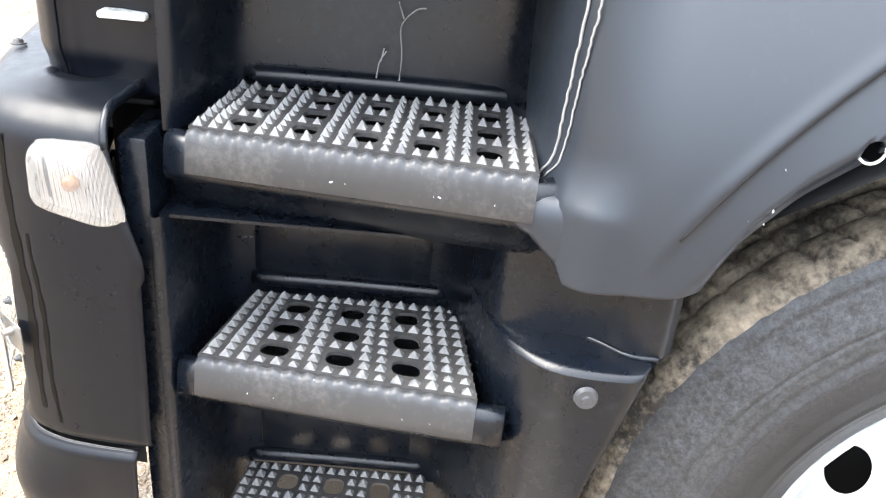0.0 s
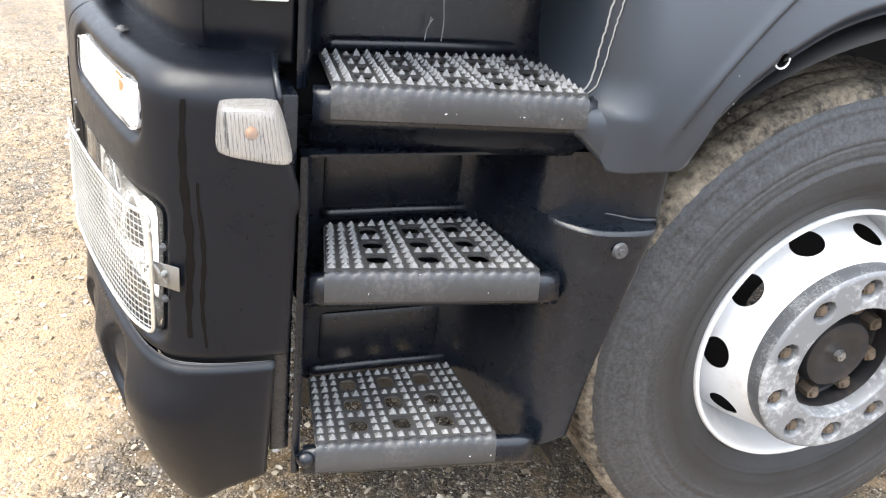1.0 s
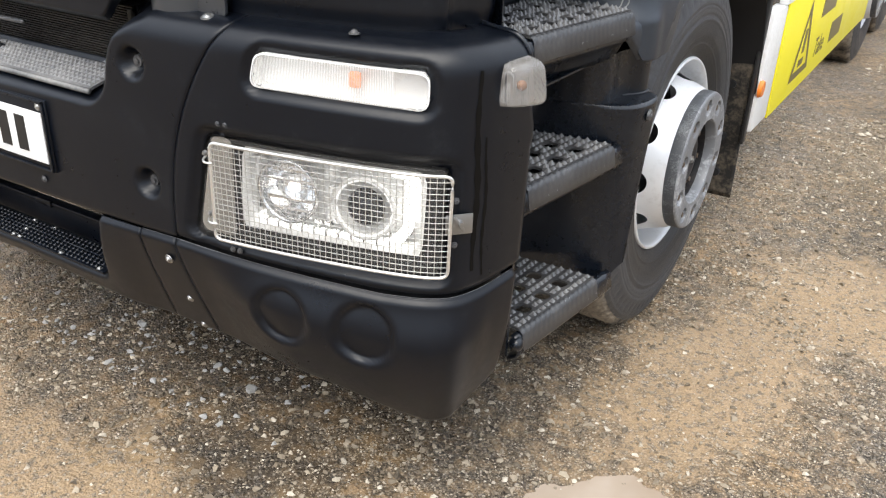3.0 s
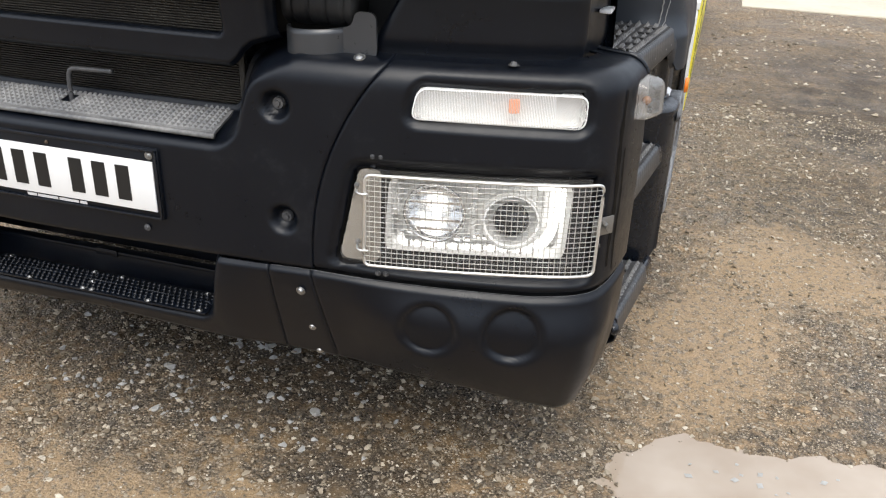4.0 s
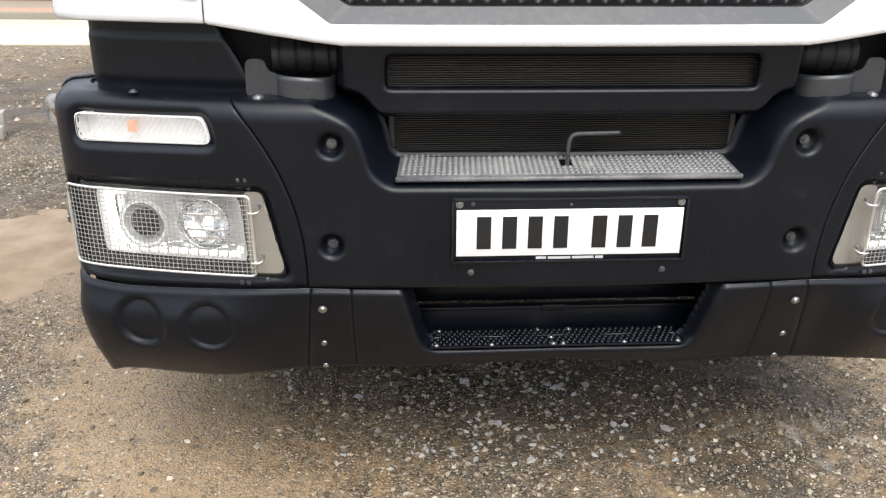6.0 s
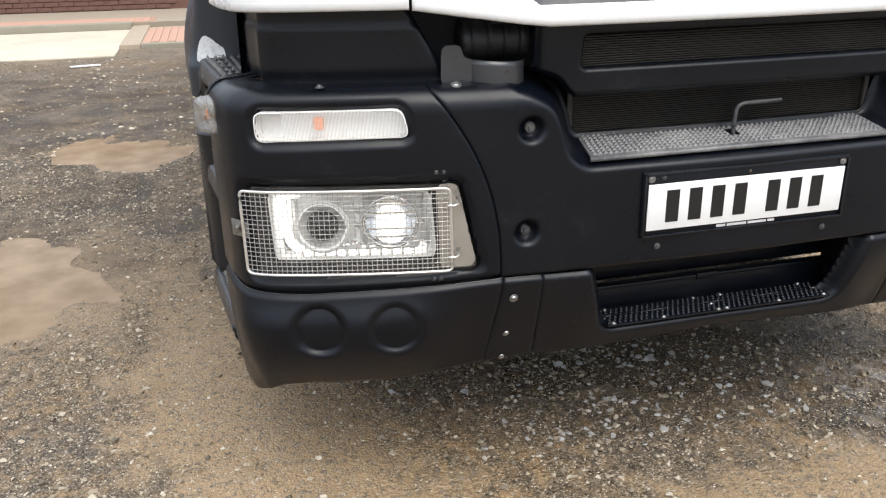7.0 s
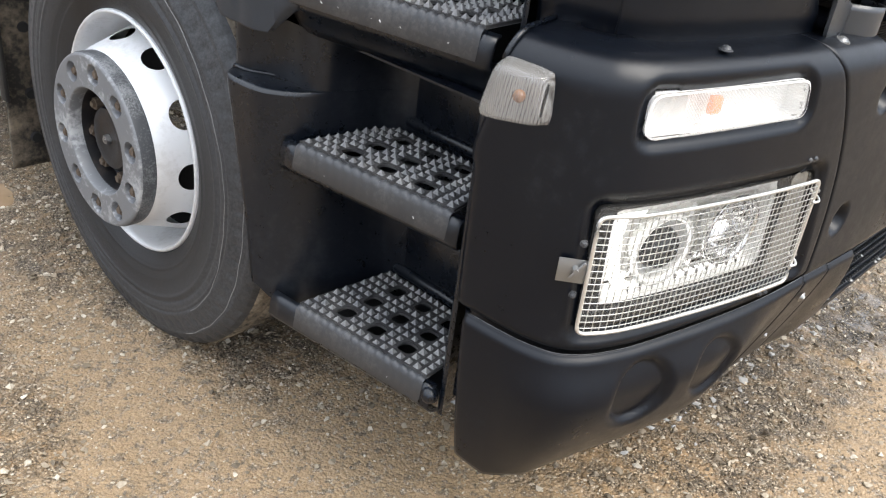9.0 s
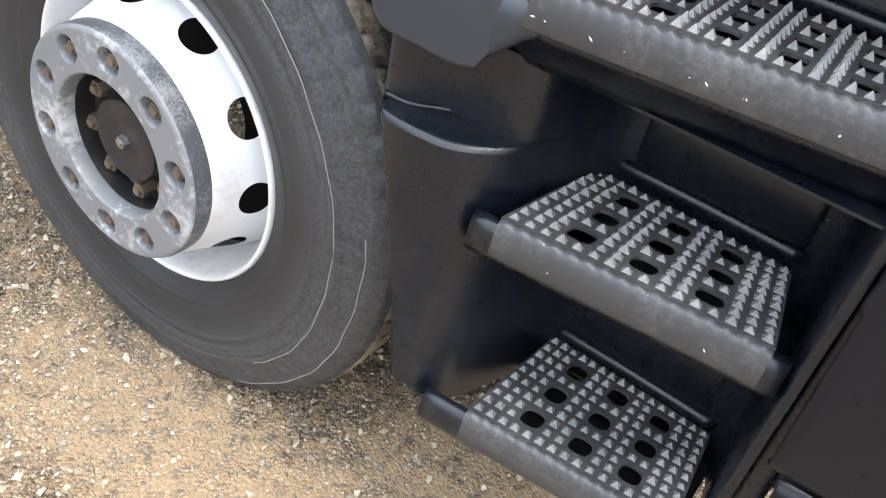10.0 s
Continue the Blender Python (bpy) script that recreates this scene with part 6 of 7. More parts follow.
def low_specks(count, seed):
    """Stone chips and dried splashes on the lower bumper."""
    r = np.random.default_rng(seed)
    v, f = [], []
    for _ in range(count):
        x0, g = r.uniform(-1.12, 1.12), r.uniform(0.08, 0.92)
        if abs(x0) < 0.40:
            continue
        s = float(s_of_x(abs(x0)))
        sx = 1 if x0 > 0 else -1
        top, low = float(low_top(s)), float(low_bottom(s, sx))
        depth = lambda q: float(pocket(s, q, s_of_x(0.842), 0.540, 0.061, 0.013, 0.009) + pocket(s, q, s_of_x(1.010), 0.538, 0.063, 0.016, 0.010))
        z = top + (low - top) * g
        ins = float(low_inset(s, g)) + depth(z)
        c, n = skin(s * sx, z, ins - 0.0004), np.array(skin_normal(s * sx))
        u = np.cross(n, (0, 0, 1.0))
        size, a = 0.0006 + 0.0011 * r.uniform() ** 3, r.uniform(0, 3.14)
        d1 = (u * math.cos(a) + np.array([0, 0, 1.0]) * math.sin(a)) * size * r.uniform(1, 3)
        d2 = (np.array([0, 0, 1.0]) * math.cos(a) - u * math.sin(a)) * size
        k = len(v)
        v += [c - d1, c - d2, c + d1, c + d2, c + n * 0.0009]
        f += [(k, k + 1, k + 4), (k + 1, k + 2, k + 4), (k + 2, k + 3, k + 4), (k + 3, k, k + 4)]
    ob = link_mesh("bumper_specks", v, f, scratch_mat, lorry, "pale stone chips on the lower bumper", smooth=False)
    ob["kind"] = "stuff"


low_specks(150, 12)
for x0, z0, x1, z1 in ((0.655, 0.497, 0.672, 0.488), (0.660, 0.488, 0.672, 0.497), (0.664, 0.494, 0.680, 0.491)):
    s, z = s_of_x(np.linspace(x0, x1, 8)), np.linspace(z0, z1, 8)
    g = (low_top(s) - z) / (low_top(s) - low_bottom(s, -1))
    v, f = tube(skin(-s, z, low_inset(s, g)), 0.0008, 5)
    link_mesh("scratch", v, f, scratch_mat, lorry, "pale scratch")

# pale scrape lines on the sidewall of one front tyre
for r0, a0, a1 in ((0.452, 100, 228), (0.503, 172, 240)):
    a = np.radians(np.linspace(a0, a1, 60))
    rr = r0 + 0.0014 * np.sin(a * 9) + 0.0010 * np.sin(a * 31)
    xx = np.interp(rr, [0.365, 0.40, 0.43, 0.456, 0.47, 0.492, 0.507], [1.2015, 1.2055, 1.205, 1.2035, 1.199, 1.193, 1.1895])
    v, f = tube(np.c_[-xx - 0.006, 1.555 + rr * np.cos(a), 0.5315 + rr * np.sin(a)], 0.0007, 5)
    link_mesh("tyre_scrape", v, f, scratch_mat, lorry, "pale scrape line on the tyre")


# ---- side guards ----
def right_guard():
    x = 1.245
    bm = bmesh.new()
    box(bm, (x - 0.05, 2.27, 0.435), (x, 2.50, 0.872), 0.012)
    guard = part("side_guard", bm, skirt_white, lorry, "white side guard with a yellow warning board")
    bm = bmesh.new()
    box(bm, (x - 0.004, 2.505, 0.435), (x + 0.003, 5.2, 0.872), 0.002)
    board = part("warning_board", bm, yellow_sheet, guard, "yellow warning board with a brown triangle")
    bm = bmesh.new()
    box(bm, (x - 0.03, 2.46, 0.872), (x + 0.004, 5.2, 0.905), 0.004)
    part("board_rail", bm, skirt_white, guard)
    # triangle outline and a plain pictogram bar
    q = np.array([(2.82, 0.50), (3.22, 0.50), (3.02, 0.83)])
    c = q.mean(0)
    inner = c + (q - c) * 0.70
    xx = x + 0.0045
    v = [(xx, *p) for p in q] + [(xx, *p) for p in inner]
    link_mesh("triangle", v, [(0, 1, 4, 3), (1, 2, 5, 4), (2, 0, 3, 5)], brown_ink, board, "", 1, False)
    bm = bmesh.new()
    box(bm, (x + 0.003, 3.00, 0.60), (x + 0.0045, 3.05, 0.70), 0, None)
    box(bm, (x + 0.003, 2.97, 0.545), (x + 0.0045, 3.07, 0.575), 0, None)
    part("pictogram_bar", bm, brown_ink, board)
    for text, yy, zz, size in (("Take", 3.33, 0.52, 0.125),):
        cu = bpy.data.curves.new("words", "FONT")
        cu.body, cu.size, cu.shear, cu.extrude = text, size, 0.25, 0.0006
        ob = new("words", cu)
        ob.parent = board
        ob.matrix_basis = pose(x + 0.004, yy, zz, 90, 0, 90)
        cu.materials.append(brown_ink)
    bm = bmesh.new()
    box(bm, (x + 0.003, 3.35, 0.70), (x + 0.0045, 3.73, 0.80))
    box(bm, (x + 0.003, 3.75, 0.52), (x + 0.0045, 4.08, 0.62))
    part("print_bar", bm, brown_ink, board)
    bm = bmesh.new()
    disc(bm, (x + 0.002, 2.285, 0.60), (1, 0, 0), 0.034, 0.028, 0.014, 24)
    part("side_reflector", bm, orange_plastic, guard, "round orange reflector")
    bm = bmesh.new()
    box(bm, (0.9, 2.25, 0.9), (1.2, 3.4, 1.35), 0.04)
    part("side_locker", bm, white_paint, lorry, "pale equipment box above the side guard")
    bm = bmesh.new()
    box(bm, (x - 0.05, 2.262, 0.42), (x - 0.015, 2.269, 1.40), 0.002)
    part("guard_post", bm, rubber_hose, guard, "dark upright post")


def left_guard():
    x = -1.245
    bm = bmesh.new()
    box(bm, (x, 2.31, 0.405), (x + 0.055, 2.66, 0.845), 0.018)
    guard = part("side_guard", bm, skirt_white, lorry, "white side guard with two open rails")
    for z0, z1 in ((0.70, 0.845), (0.405, 0.51)):
        bm = bmesh.new()
        box(bm, (x + 0.004, 2.64, z0), (x + 0.04, 5.6, z1), 0.008)
        part("rail", bm, skirt_white, guard, "white guard rail")
    for y in (2.9, 3.12, 4.3, 5.4):
        bm = bmesh.new()
        box(bm, (x + 0.04, y, 0.38), (x + 0.07, y + 0.06, 1.15), 0.004)
        part("upright", bm, tank_metal, guard, "grey upright")
    bm = bmesh.new()
    box(bm, (x - 0.008, 2.325, 0.555), (x + 0.004, 2.362, 0.635), 0.008)
    part("side_reflector", bm, orange_plastic, guard, "orange reflector")
    bm = bmesh.new()
    box(bm, (x + 0.02, 2.27, 0.40), (x + 0.06, 2.305, 1.4), 0.006)
    part("guard_post", bm, tank_metal, guard, "grey upright post")
    bm = bmesh.new()
    disc(bm, (-0.82, 3.6, 0.72), (0, 1, 0), 0.30, 0.30, 1.3, 40)
    part("fuel_tank", bm, tank_metal, lorry, "grey cylindrical fuel tank")


right_guard()
left_guard()


# ---- the yard ----
def value_noise(x, y, s, seed=0):
    return np.array([noise.noise(Vector((a * s, b * s, seed))) for a, b in zip(x.ravel(), y.ravel())]).reshape(x.shape)


PUDDLES = [  # centre, half sizes, turn
    (1.68, 0.58, 0.42, 0.19, 0.12), (-2.22, 2.02, 0.42, 0.58, 0.3), (-1.86, 4.18, 0.46, 0.34, -0.7), (-1.23, 2.85, 0.09, 0.40, 0.05),
]


def puddle_depth(x, y):
    d = np.full(x.shape, 9.0)
    wob = 0.22 * np.sin(x * 9 + 2 * np.sin(y * 7)) + 0.18 * np.sin(y * 13 + 1.7 * np.sin(x * 11))
    for cx, cy, a, b, t in PUDDLES:
        dx, dy = (x - cx) * math.cos(t) + (y - cy) * math.sin(t), -(x - cx) * math.sin(t) + (y - cy) * math.cos(t)
        d = np.minimum(d, np.hypot(dx / a, dy / b) + wob * 0.55)
    return d


ground_mat = material("wet stony mud", (0.2, 0.15, 0.1), 0.8)


MUD = [  # tan mud with few stones: centre, half sizes, turn in degrees
    (-1.36, 1.15, 0.20, 0.60, 0), (-1.30, 0.78, 0.26, 0.32, 0), (-1.05, 0.42, 0.26, 0.55, 35), (-1.06, 0.74, 0.24, 0.36, 0), (-1.95, 2.05, 0.50, 0.62, 20), (0.1, -0.05, 0.70, 0.20, 4), (1.45, 1.25, 0.22, 0.55, -12),
    (1.75, 2.0, 0.35, 0.4, 0), (1.25, 0.05, 0.35, 0.22, 20), (-0.4, -0.6, 0.4, 0.2, 10), (-1.6, 4.2, 0.3, 0.3, 0),
]
# Wet ground; the entries below bumper and lorry also hold shade in their colour
WET_SHADE = [(0.22, 0.72, 0.62, 0.36, 0), (0.72, 0.68, 0.26, 0.24, 0), (-0.22, 0.76, 0.24, 0.20, 0), (0.0, 2.2, 0.7, 1.6, 0), (0.62, 0.30, 0.26, 0.16, 10)]
SHEEN = [(0.62, 0.33, 0.34, 0.17, 12), (0.36, 0.20, 0.20, 0.14, 0), (0.92, 0.42, 0.16, 0.10, 0)]
SOAKED = [(-2.6, 4.9, 2.0, 3.2, 0), (-1.9, 2.9, 0.9, 1.0, 0), (2.6, 4.6, 1.0, 2.2, 0)]


def blotches(m, spots, wander):
    """Mask of soft-edged, ragged patches at given places on the ground."""
    place = coords(m)
    shake = node(m, "ShaderNodeTexNoise", Scale=4.0, Detail=5.0, Roughness=0.6)
    link(m, place, shake.inputs["Vector"])
    off = m.node_tree.nodes.new("ShaderNodeVectorMath")
    off.operation = "MULTIPLY_ADD"
    off.inputs[1].default_value, off.inputs[2].default_value = (wander, wander, 0), (-wander / 2, -wander / 2, 0)
    link(m, shake.outputs["Color"], off.inputs[0])
    moved = m.node_tree.nodes.new("ShaderNodeVectorMath")
    moved.operation = "ADD"
    link(m, place, moved.inputs[0])
    link(m, off.outputs[0], moved.inputs[1])
    total = None
    for cx, cy, a, b, turn in spots:
        mp = node(m, "ShaderNodeMapping", Location=(cx, cy, 0), Rotation=(0, 0, radians(turn)), Scale=(a * 1.5, b * 1.5, 50))
        mp.vector_type = "TEXTURE"
        link(m, moved.outputs[0], mp.inputs[0])
        g = m.node_tree.nodes.new("ShaderNodeTexGradient")
        g.gradient_type = "SPHERICAL"
        link(m, mp.outputs[0], g.inputs[0])
        if total is None:
            total = g.outputs["Fac"]
        else:
            top = node(m, "ShaderNodeMath")
            top.operation = "MAXIMUM"
            link(m, total, top.inputs[0])
            link(m, g.outputs["Fac"], top.inputs[1])
            total = top.outputs[0]
    return total


def pebbles(m, scale, stops):
    """Stones by cells: a tone for each, dark joints, and their height."""
    where = coords(m)
    cell = node(m, "ShaderNodeTexVoronoi", Scale=scale, Randomness=1.0)
    edge = node(m, "ShaderNodeTexVoronoi", Scale=scale, Randomness=1.0)
    edge.feature = "DISTANCE_TO_EDGE"
    for n in (cell, edge):
        link(m, where, n.inputs["Vector"])
    split = m.node_tree.nodes.new("ShaderNodeSeparateColor")
    link(m, cell.outputs["Color"], split.inputs[0])
    tone = ramp(m, split.outputs[0], stops)
    joint = ramp(m, edge.outputs["Distance"], [(0.0, grey(1)), (0.19, grey(0.0))])
    return mixed(m, joint, tone, (0.058, 0.045, 0.031)), cell.outputs["Distance"]


def build_ground_material(m):
    big, hb = pebbles(m, 105, [(0.0, (0.07, 0.062, 0.052)), (0.3, (0.16, 0.14, 0.115)), (0.7, (0.27, 0.24, 0.20)), (1.0, (0.50, 0.465, 0.41))])
    small, hs = pebbles(m, 185, [(0.0, (0.06, 0.051, 0.04)), (0.35, (0.17, 0.142, 0.108)), (0.75, (0.30, 0.26, 0.205)), (1.0, (0.58, 0.53, 0.45))])
    choose = ramp(m, noise_tex(m, 34, 4, 0.65), [(0.48, grey(0)), (0.54, grey(1))])
    gravelly = mixed(m, choose, small, big)
    # sand and silt between the stones, finer and browner than they are
    sand = ramp(m, noise_tex(m, 420, 3, 0.8), [(0.28, (0.165, 0.113, 0.063)), (0.52, (0.335, 0.24, 0.142)), (0.74, (0.50, 0.38, 0.238))])
    silt = ramp(m, noise_tex(m, 19, 7, 0.72), [(0.46, grey(0.0)), (0.62, grey(0.62))])
    col = mixed(m, silt, gravelly, sand)
    tint = ramp(m, noise_tex(m, 1.4, 5, 0.6), [(0.38, (0.95, 0.91, 0.87)), (0.62, (1.34, 1.17, 0.94))])
    tinted = m.node_tree.nodes.new("ShaderNodeMix")
    tinted.data_type, tinted.blend_type = "RGBA", "MULTIPLY"
    tinted.inputs[0].default_value = 1.0
    link(m, col, tinted.inputs[6])
    link(m, tint, tinted.inputs[7])
    tan = ramp(m, noise_tex(m, 260, 4, 0.8), [(0.30, (0.215, 0.147, 0.082)), (0.55, (0.385, 0.267, 0.150)), (0.75, (0.52, 0.40, 0.255))])
    tan = mixed(m, ramp(m, noise_tex(m, 45, 5, 0.7), [(0.50, grey(0)), (0.60, grey(0.8))]), tan, gravelly)
    here = blotches(m, MUD, 0.6)
    ragged = node(m, "ShaderNodeMath")
    ragged.operation = "MULTIPLY_ADD"
    ragged.inputs[1].default_value = 1.1
    link(m, noise_tex(m, 11, 7, 0.7), ragged.inputs[0])
    link(m, here, ragged.inputs[2])
    mask = ramp(m, ragged.outputs[0], [(0.70, grey(0.0)), (1.05, grey(0.8))])
    col = mixed(m, mask, tinted.outputs[2], tan)
    # darkens for wetness and for part of the shade under the lorry
    wet = ramp(m, blotches(m, WET_SHADE, 0.45), [(0.02, grey(0)), (0.62, grey(1))])
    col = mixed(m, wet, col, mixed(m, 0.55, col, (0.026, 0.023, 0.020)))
    soaked = ramp(m, blotches(m, SOAKED, 0.5), [(0.02, grey(0)), (0.6, grey(1))])
    patchy = ramp(m, noise_tex(m, 3.1, 6, 0.65), [(0.40, grey(0.42)), (0.60, grey(0.9))])
    col = mixed(m, soaked, col, mixed(m, patchy, col, (0.045, 0.032, 0.02)))
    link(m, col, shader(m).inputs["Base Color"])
    damp = ramp(m, noise_tex(m, 1.3, 5, 0.6), [(0.42, grey(0.80)), (0.62, grey(0.50))])
    # a film of water in the hollows of one stretch
    film = node(m, "ShaderNodeMath")
    film.operation = "MULTIPLY"
    link(m, ramp(m, blotches(m, SHEEN, 0.4), [(0.05, grey(0)), (0.35, grey(1))]), film.inputs[0])
    link(m, ramp(m, noise_tex(m, 14, 6, 0.65), [(0.44, grey(0)), (0.54, grey(1))]), film.inputs[1])
    link(m, mixed(m, film.outputs[0], mixed(m, wet, damp, (0.24, 0.24, 0.24)), (0.07, 0.07, 0.07)), shader(m).inputs["Roughness"])
    flat = mixed(m, film.outputs[0], mixed(m, mask, silt, (0.72, 0.72, 0.72)), (0.93, 0.93, 0.93))
    b1 = bump(m, mixed(m, flat, hb, (0.3, 0.3, 0.3)), 1.0, 0.009)
    b1.invert = True
    b2 = bump(m, mixed(m, flat, hs, (0.3, 0.3, 0.3)), 1.0, 0.005)
    b2.invert = True
    b3 = bump(m, mixed(m, film.outputs[0], noise_tex(m, 520, 2, 0.7), (0.5, 0.5, 0.5)), 0.6, 0.0015)
    link(m, b1.outputs[0], b2.inputs["Normal"])
    link(m, b2.outputs[0], b3.inputs["Normal"])
    link(m, b3.outputs[0], shader(m).inputs["Normal"])


def mud_here(x, y):
    d = np.full(np.shape(x), 9.0)
    for cx, cy, a, b, t in MUD:
        t = radians(t)
        dx, dy = (x - cx) * math.cos(t) + (y - cy) * math.sin(t), -(x - cx) * math.sin(t) + (y - cy) * math.cos(t)
        d = np.minimum(d, np.hypot(dx / a, dy / b))
    return d


build_ground_material(ground_mat)
# muddy water; its pale tone paints in the bright sky that it reflects
water_mat = material("muddy puddle water with painted sky", (0.20, 0.145, 0.085), 0.06)
link(water_mat, ramp(water_mat, noise_tex(water_mat, 3, 4), [(0.35, (0.32, 0.25, 0.185)), (0.7, (0.42, 0.35, 0.28))]), shader(water_mat).inputs["Base Color"])
link(water_mat, bump(water_mat, noise_tex(water_mat, 9, 3), 0.08, 0.01).outputs[0], shader(water_mat).inputs["Normal"])
shader(water_mat).inputs["Specular IOR Level"].default_value = 0.5
silty_mat = material("silty brown puddle water", (0.33, 0.20, 0.095), 0.16, spec=0.06)
link(silty_mat, ramp(silty_mat, noise_tex(silty_mat, 5, 5), [(0.35, (0.20, 0.135, 0.078)), (0.7, (0.31, 0.225, 0.145))]), shader(silty_mat).inputs["Base Color"])


def ground_height(x, y):
    h = 0.010 * value_noise(x, y, 1.7) + 0.006 * value_noise(x, y, 5.3, 4) + 0.0045 * value_noise(x, y, 15.0, 7) + 0.0055 * value_noise(x, y, 30.0, 8)
    return h - 0.022 * (1 - step01(puddle_depth(x, y), 0.75, 1.25)) - 0.004


def spread(lo, hi, far, n):
    """Coordinates that are dense between lo and hi and thin out to far."""
    inner = np.linspace(lo, hi, n)
    out = np.geomspace(0.08, far, 34)
    return np.r_[lo - out[::-1], inner, hi + out]


gx, gy = np.meshgrid(spread(-3.4, 3.4, 600, 360), spread(-1.8, 4.8, 600, 350), indexing="ij")
near = np.exp(-((np.maximum(np.abs(gx) - 5, 0) / 4) ** 2) - ((np.maximum(np.abs(gy - 1) - 6, 0) / 4) ** 2))
gz = ground_height(gx, gy) * near - 0.004 * (1 - near)
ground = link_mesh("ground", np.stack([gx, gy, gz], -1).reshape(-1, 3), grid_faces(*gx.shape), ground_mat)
tagged(ground, "wet brown stony mud of the yard", "ground", kind="structure")

for cx, cy, a, b, t in PUDDLES:
    k = 40
    ang = np.linspace(0, 2 * np.pi, k, endpoint=False)
    v = [(cx, cy, -0.0105)] + [(cx + 1.6 * (a * math.cos(q) * math.cos(t) - b * math.sin(q) * math.sin(t)), cy + 1.6 * (a * math.cos(q) * math.sin(t) + b * math.sin(q) * math.cos(t)), -0.0105) for q in ang]
    ob = link_mesh("puddle", v, [(0, 1 + i, 1 + (i + 1) % k) for i in range(k)], water_mat if cx > 0 else silty_mat)
    tagged(ob, "shallow muddy puddle in the yard", "puddle", kind="structure")

stone_mat = material("yard stones", (0.3, 0.27, 0.22), 0.75)
per = stone_mat.node_tree.nodes.new("ShaderNodeNewGeometry")
tone = ramp(stone_mat, per.outputs["Random Per Island"], [(0.0, (0.080, 0.063, 0.044)), (0.35, (0.205, 0.166, 0.118)), (0.75, (0.39, 0.33, 0.245)), (1.0, (0.63, 0.57, 0.47))])
link(stone_mat, mixed(stone_mat, ramp(stone_mat, noise_tex(stone_mat, 120, 4), [(0.35, grey(0.0)), (0.7, grey(0.5))]), tone, (0.22, 0.17, 0.11)), shader(stone_mat).inputs["Base Color"])
link(stone_mat, bump(stone_mat, noise_tex(stone_mat, 250, 3), 0.4, 0.002).outputs[0], shader(stone_mat).inputs["Normal"])
pale_stone_mat = worn("pale crushed stone", (0.38, 0.375, 0.36), (0.20, 0.17, 0.13), 0.7, scale=25, fine=140, grain=260, grain_strength=0.4)

def lumps(count, points, seed):
    """Shapes of broken stone: hulls of scattered points, with equal numbers of vertices and faces."""
    r = np.random.default_rng(seed)
    out = []
    while len(out) < count:
        p = r.normal(size=(points, 3))
        p *= (r.uniform(0.82, 1.0, points) / np.linalg.norm(p, axis=1))[:, None]
        bm = bmesh.new()
        for q in p:
            bm.verts.new(q)
        bmesh.ops.convex_hull(bm, input=bm.verts)
        bm.verts.index_update()
        tris = [tuple(v.index for v in f.verts) for f in bm.faces]
        if len(tris) == 2 * points - 4 and all(len(t) == 3 for t in tris):
            out.append((np.array([v.co[:] for v in bm.verts]), np.array(tris)))
        bm.free()
    return out


LUMPS, LARGE_LUMPS = lumps(14, 9, 21), lumps(12, 14, 22)


SIX = np.array([(1, 0.1, 0), (-1, -0.1, 0.1), (0.1, 1, 0), (-0.1, -1, 0.1), (0.15, 0.1, 1), (0, 0, -1)], float)
SIX = [(SIX, np.array([(4, 0, 2), (4, 2, 1), (4, 1, 3), (4, 3, 0), (5, 2, 0), (5, 1, 2), (5, 3, 1), (5, 0, 3)]))]


def stones(rng, x, y, size, shapes=LUMPS, sunk=0.12):
    """Broken stones of the given sizes, half sunk in the ground."""
    n, k = len(x), len(shapes[0][0])
    pick = rng.integers(0, len(shapes), n)
    p = np.array([q[0] for q in shapes])[pick] * (1 + rng.uniform(-0.08, 0.08, (n, k, 1)))
    p = p * np.stack([np.ones(n), rng.uniform(0.6, 0.95, n), rng.uniform(0.4, 0.75, n)], 1)[:, None, :]
    a = rng.uniform(0, 6.28, n)[:, None]
    p = np.stack([p[..., 0] * np.cos(a) - p[..., 1] * np.sin(a), p[..., 0] * np.sin(a) + p[..., 1] * np.cos(a), p[..., 2]], -1)
    v = p * size[:, None, None] + np.stack([x, y, ground_height(x, y) + size * sunk], -1)[:, None, :]
    f = (np.array([q[1] for q in shapes])[pick] + (np.arange(n) * k)[:, None, None]).reshape(-1, 3)
    return v.reshape(-1, 3), f


rng = np.random.default_rng(5)
for count, least, most, power, shapes in ((88000, 0.0045, 0.0160, 3.2, LUMPS), (190000, 0.0022, 0.0052, 1.6, SIX)):
    x, y = rng.uniform(-3.3, 3.1, count), rng.uniform(-1.3, 4.4, count)
    thin = rng.uniform(0, 1, count) < 0.5 + 0.5 * step01(value_noise(x, y, 1.6, 9) + 0.6 * value_noise(x, y, 6.0, 5), -0.25, 0.4)
    ok = (puddle_depth(x, y) > 0.95) & thin & (rng.uniform(0, 1, count) < 0.32 + 0.68 * step01(mud_here(x, y) + 0.4 * value_noise(x, y, 4.0, 2), 0.5, 1.1))
    x, y = x[ok], y[ok]
    v, f = stones(rng, x, y, least + (most - least) * rng.uniform(0, 1, len(x)) ** power, shapes)
    gravel = link_mesh("gravel", v, f, stone_mat, smooth=False)
    tagged(gravel, "small brown and grey stones strewn over the mud", "gravel", kind="stuff")
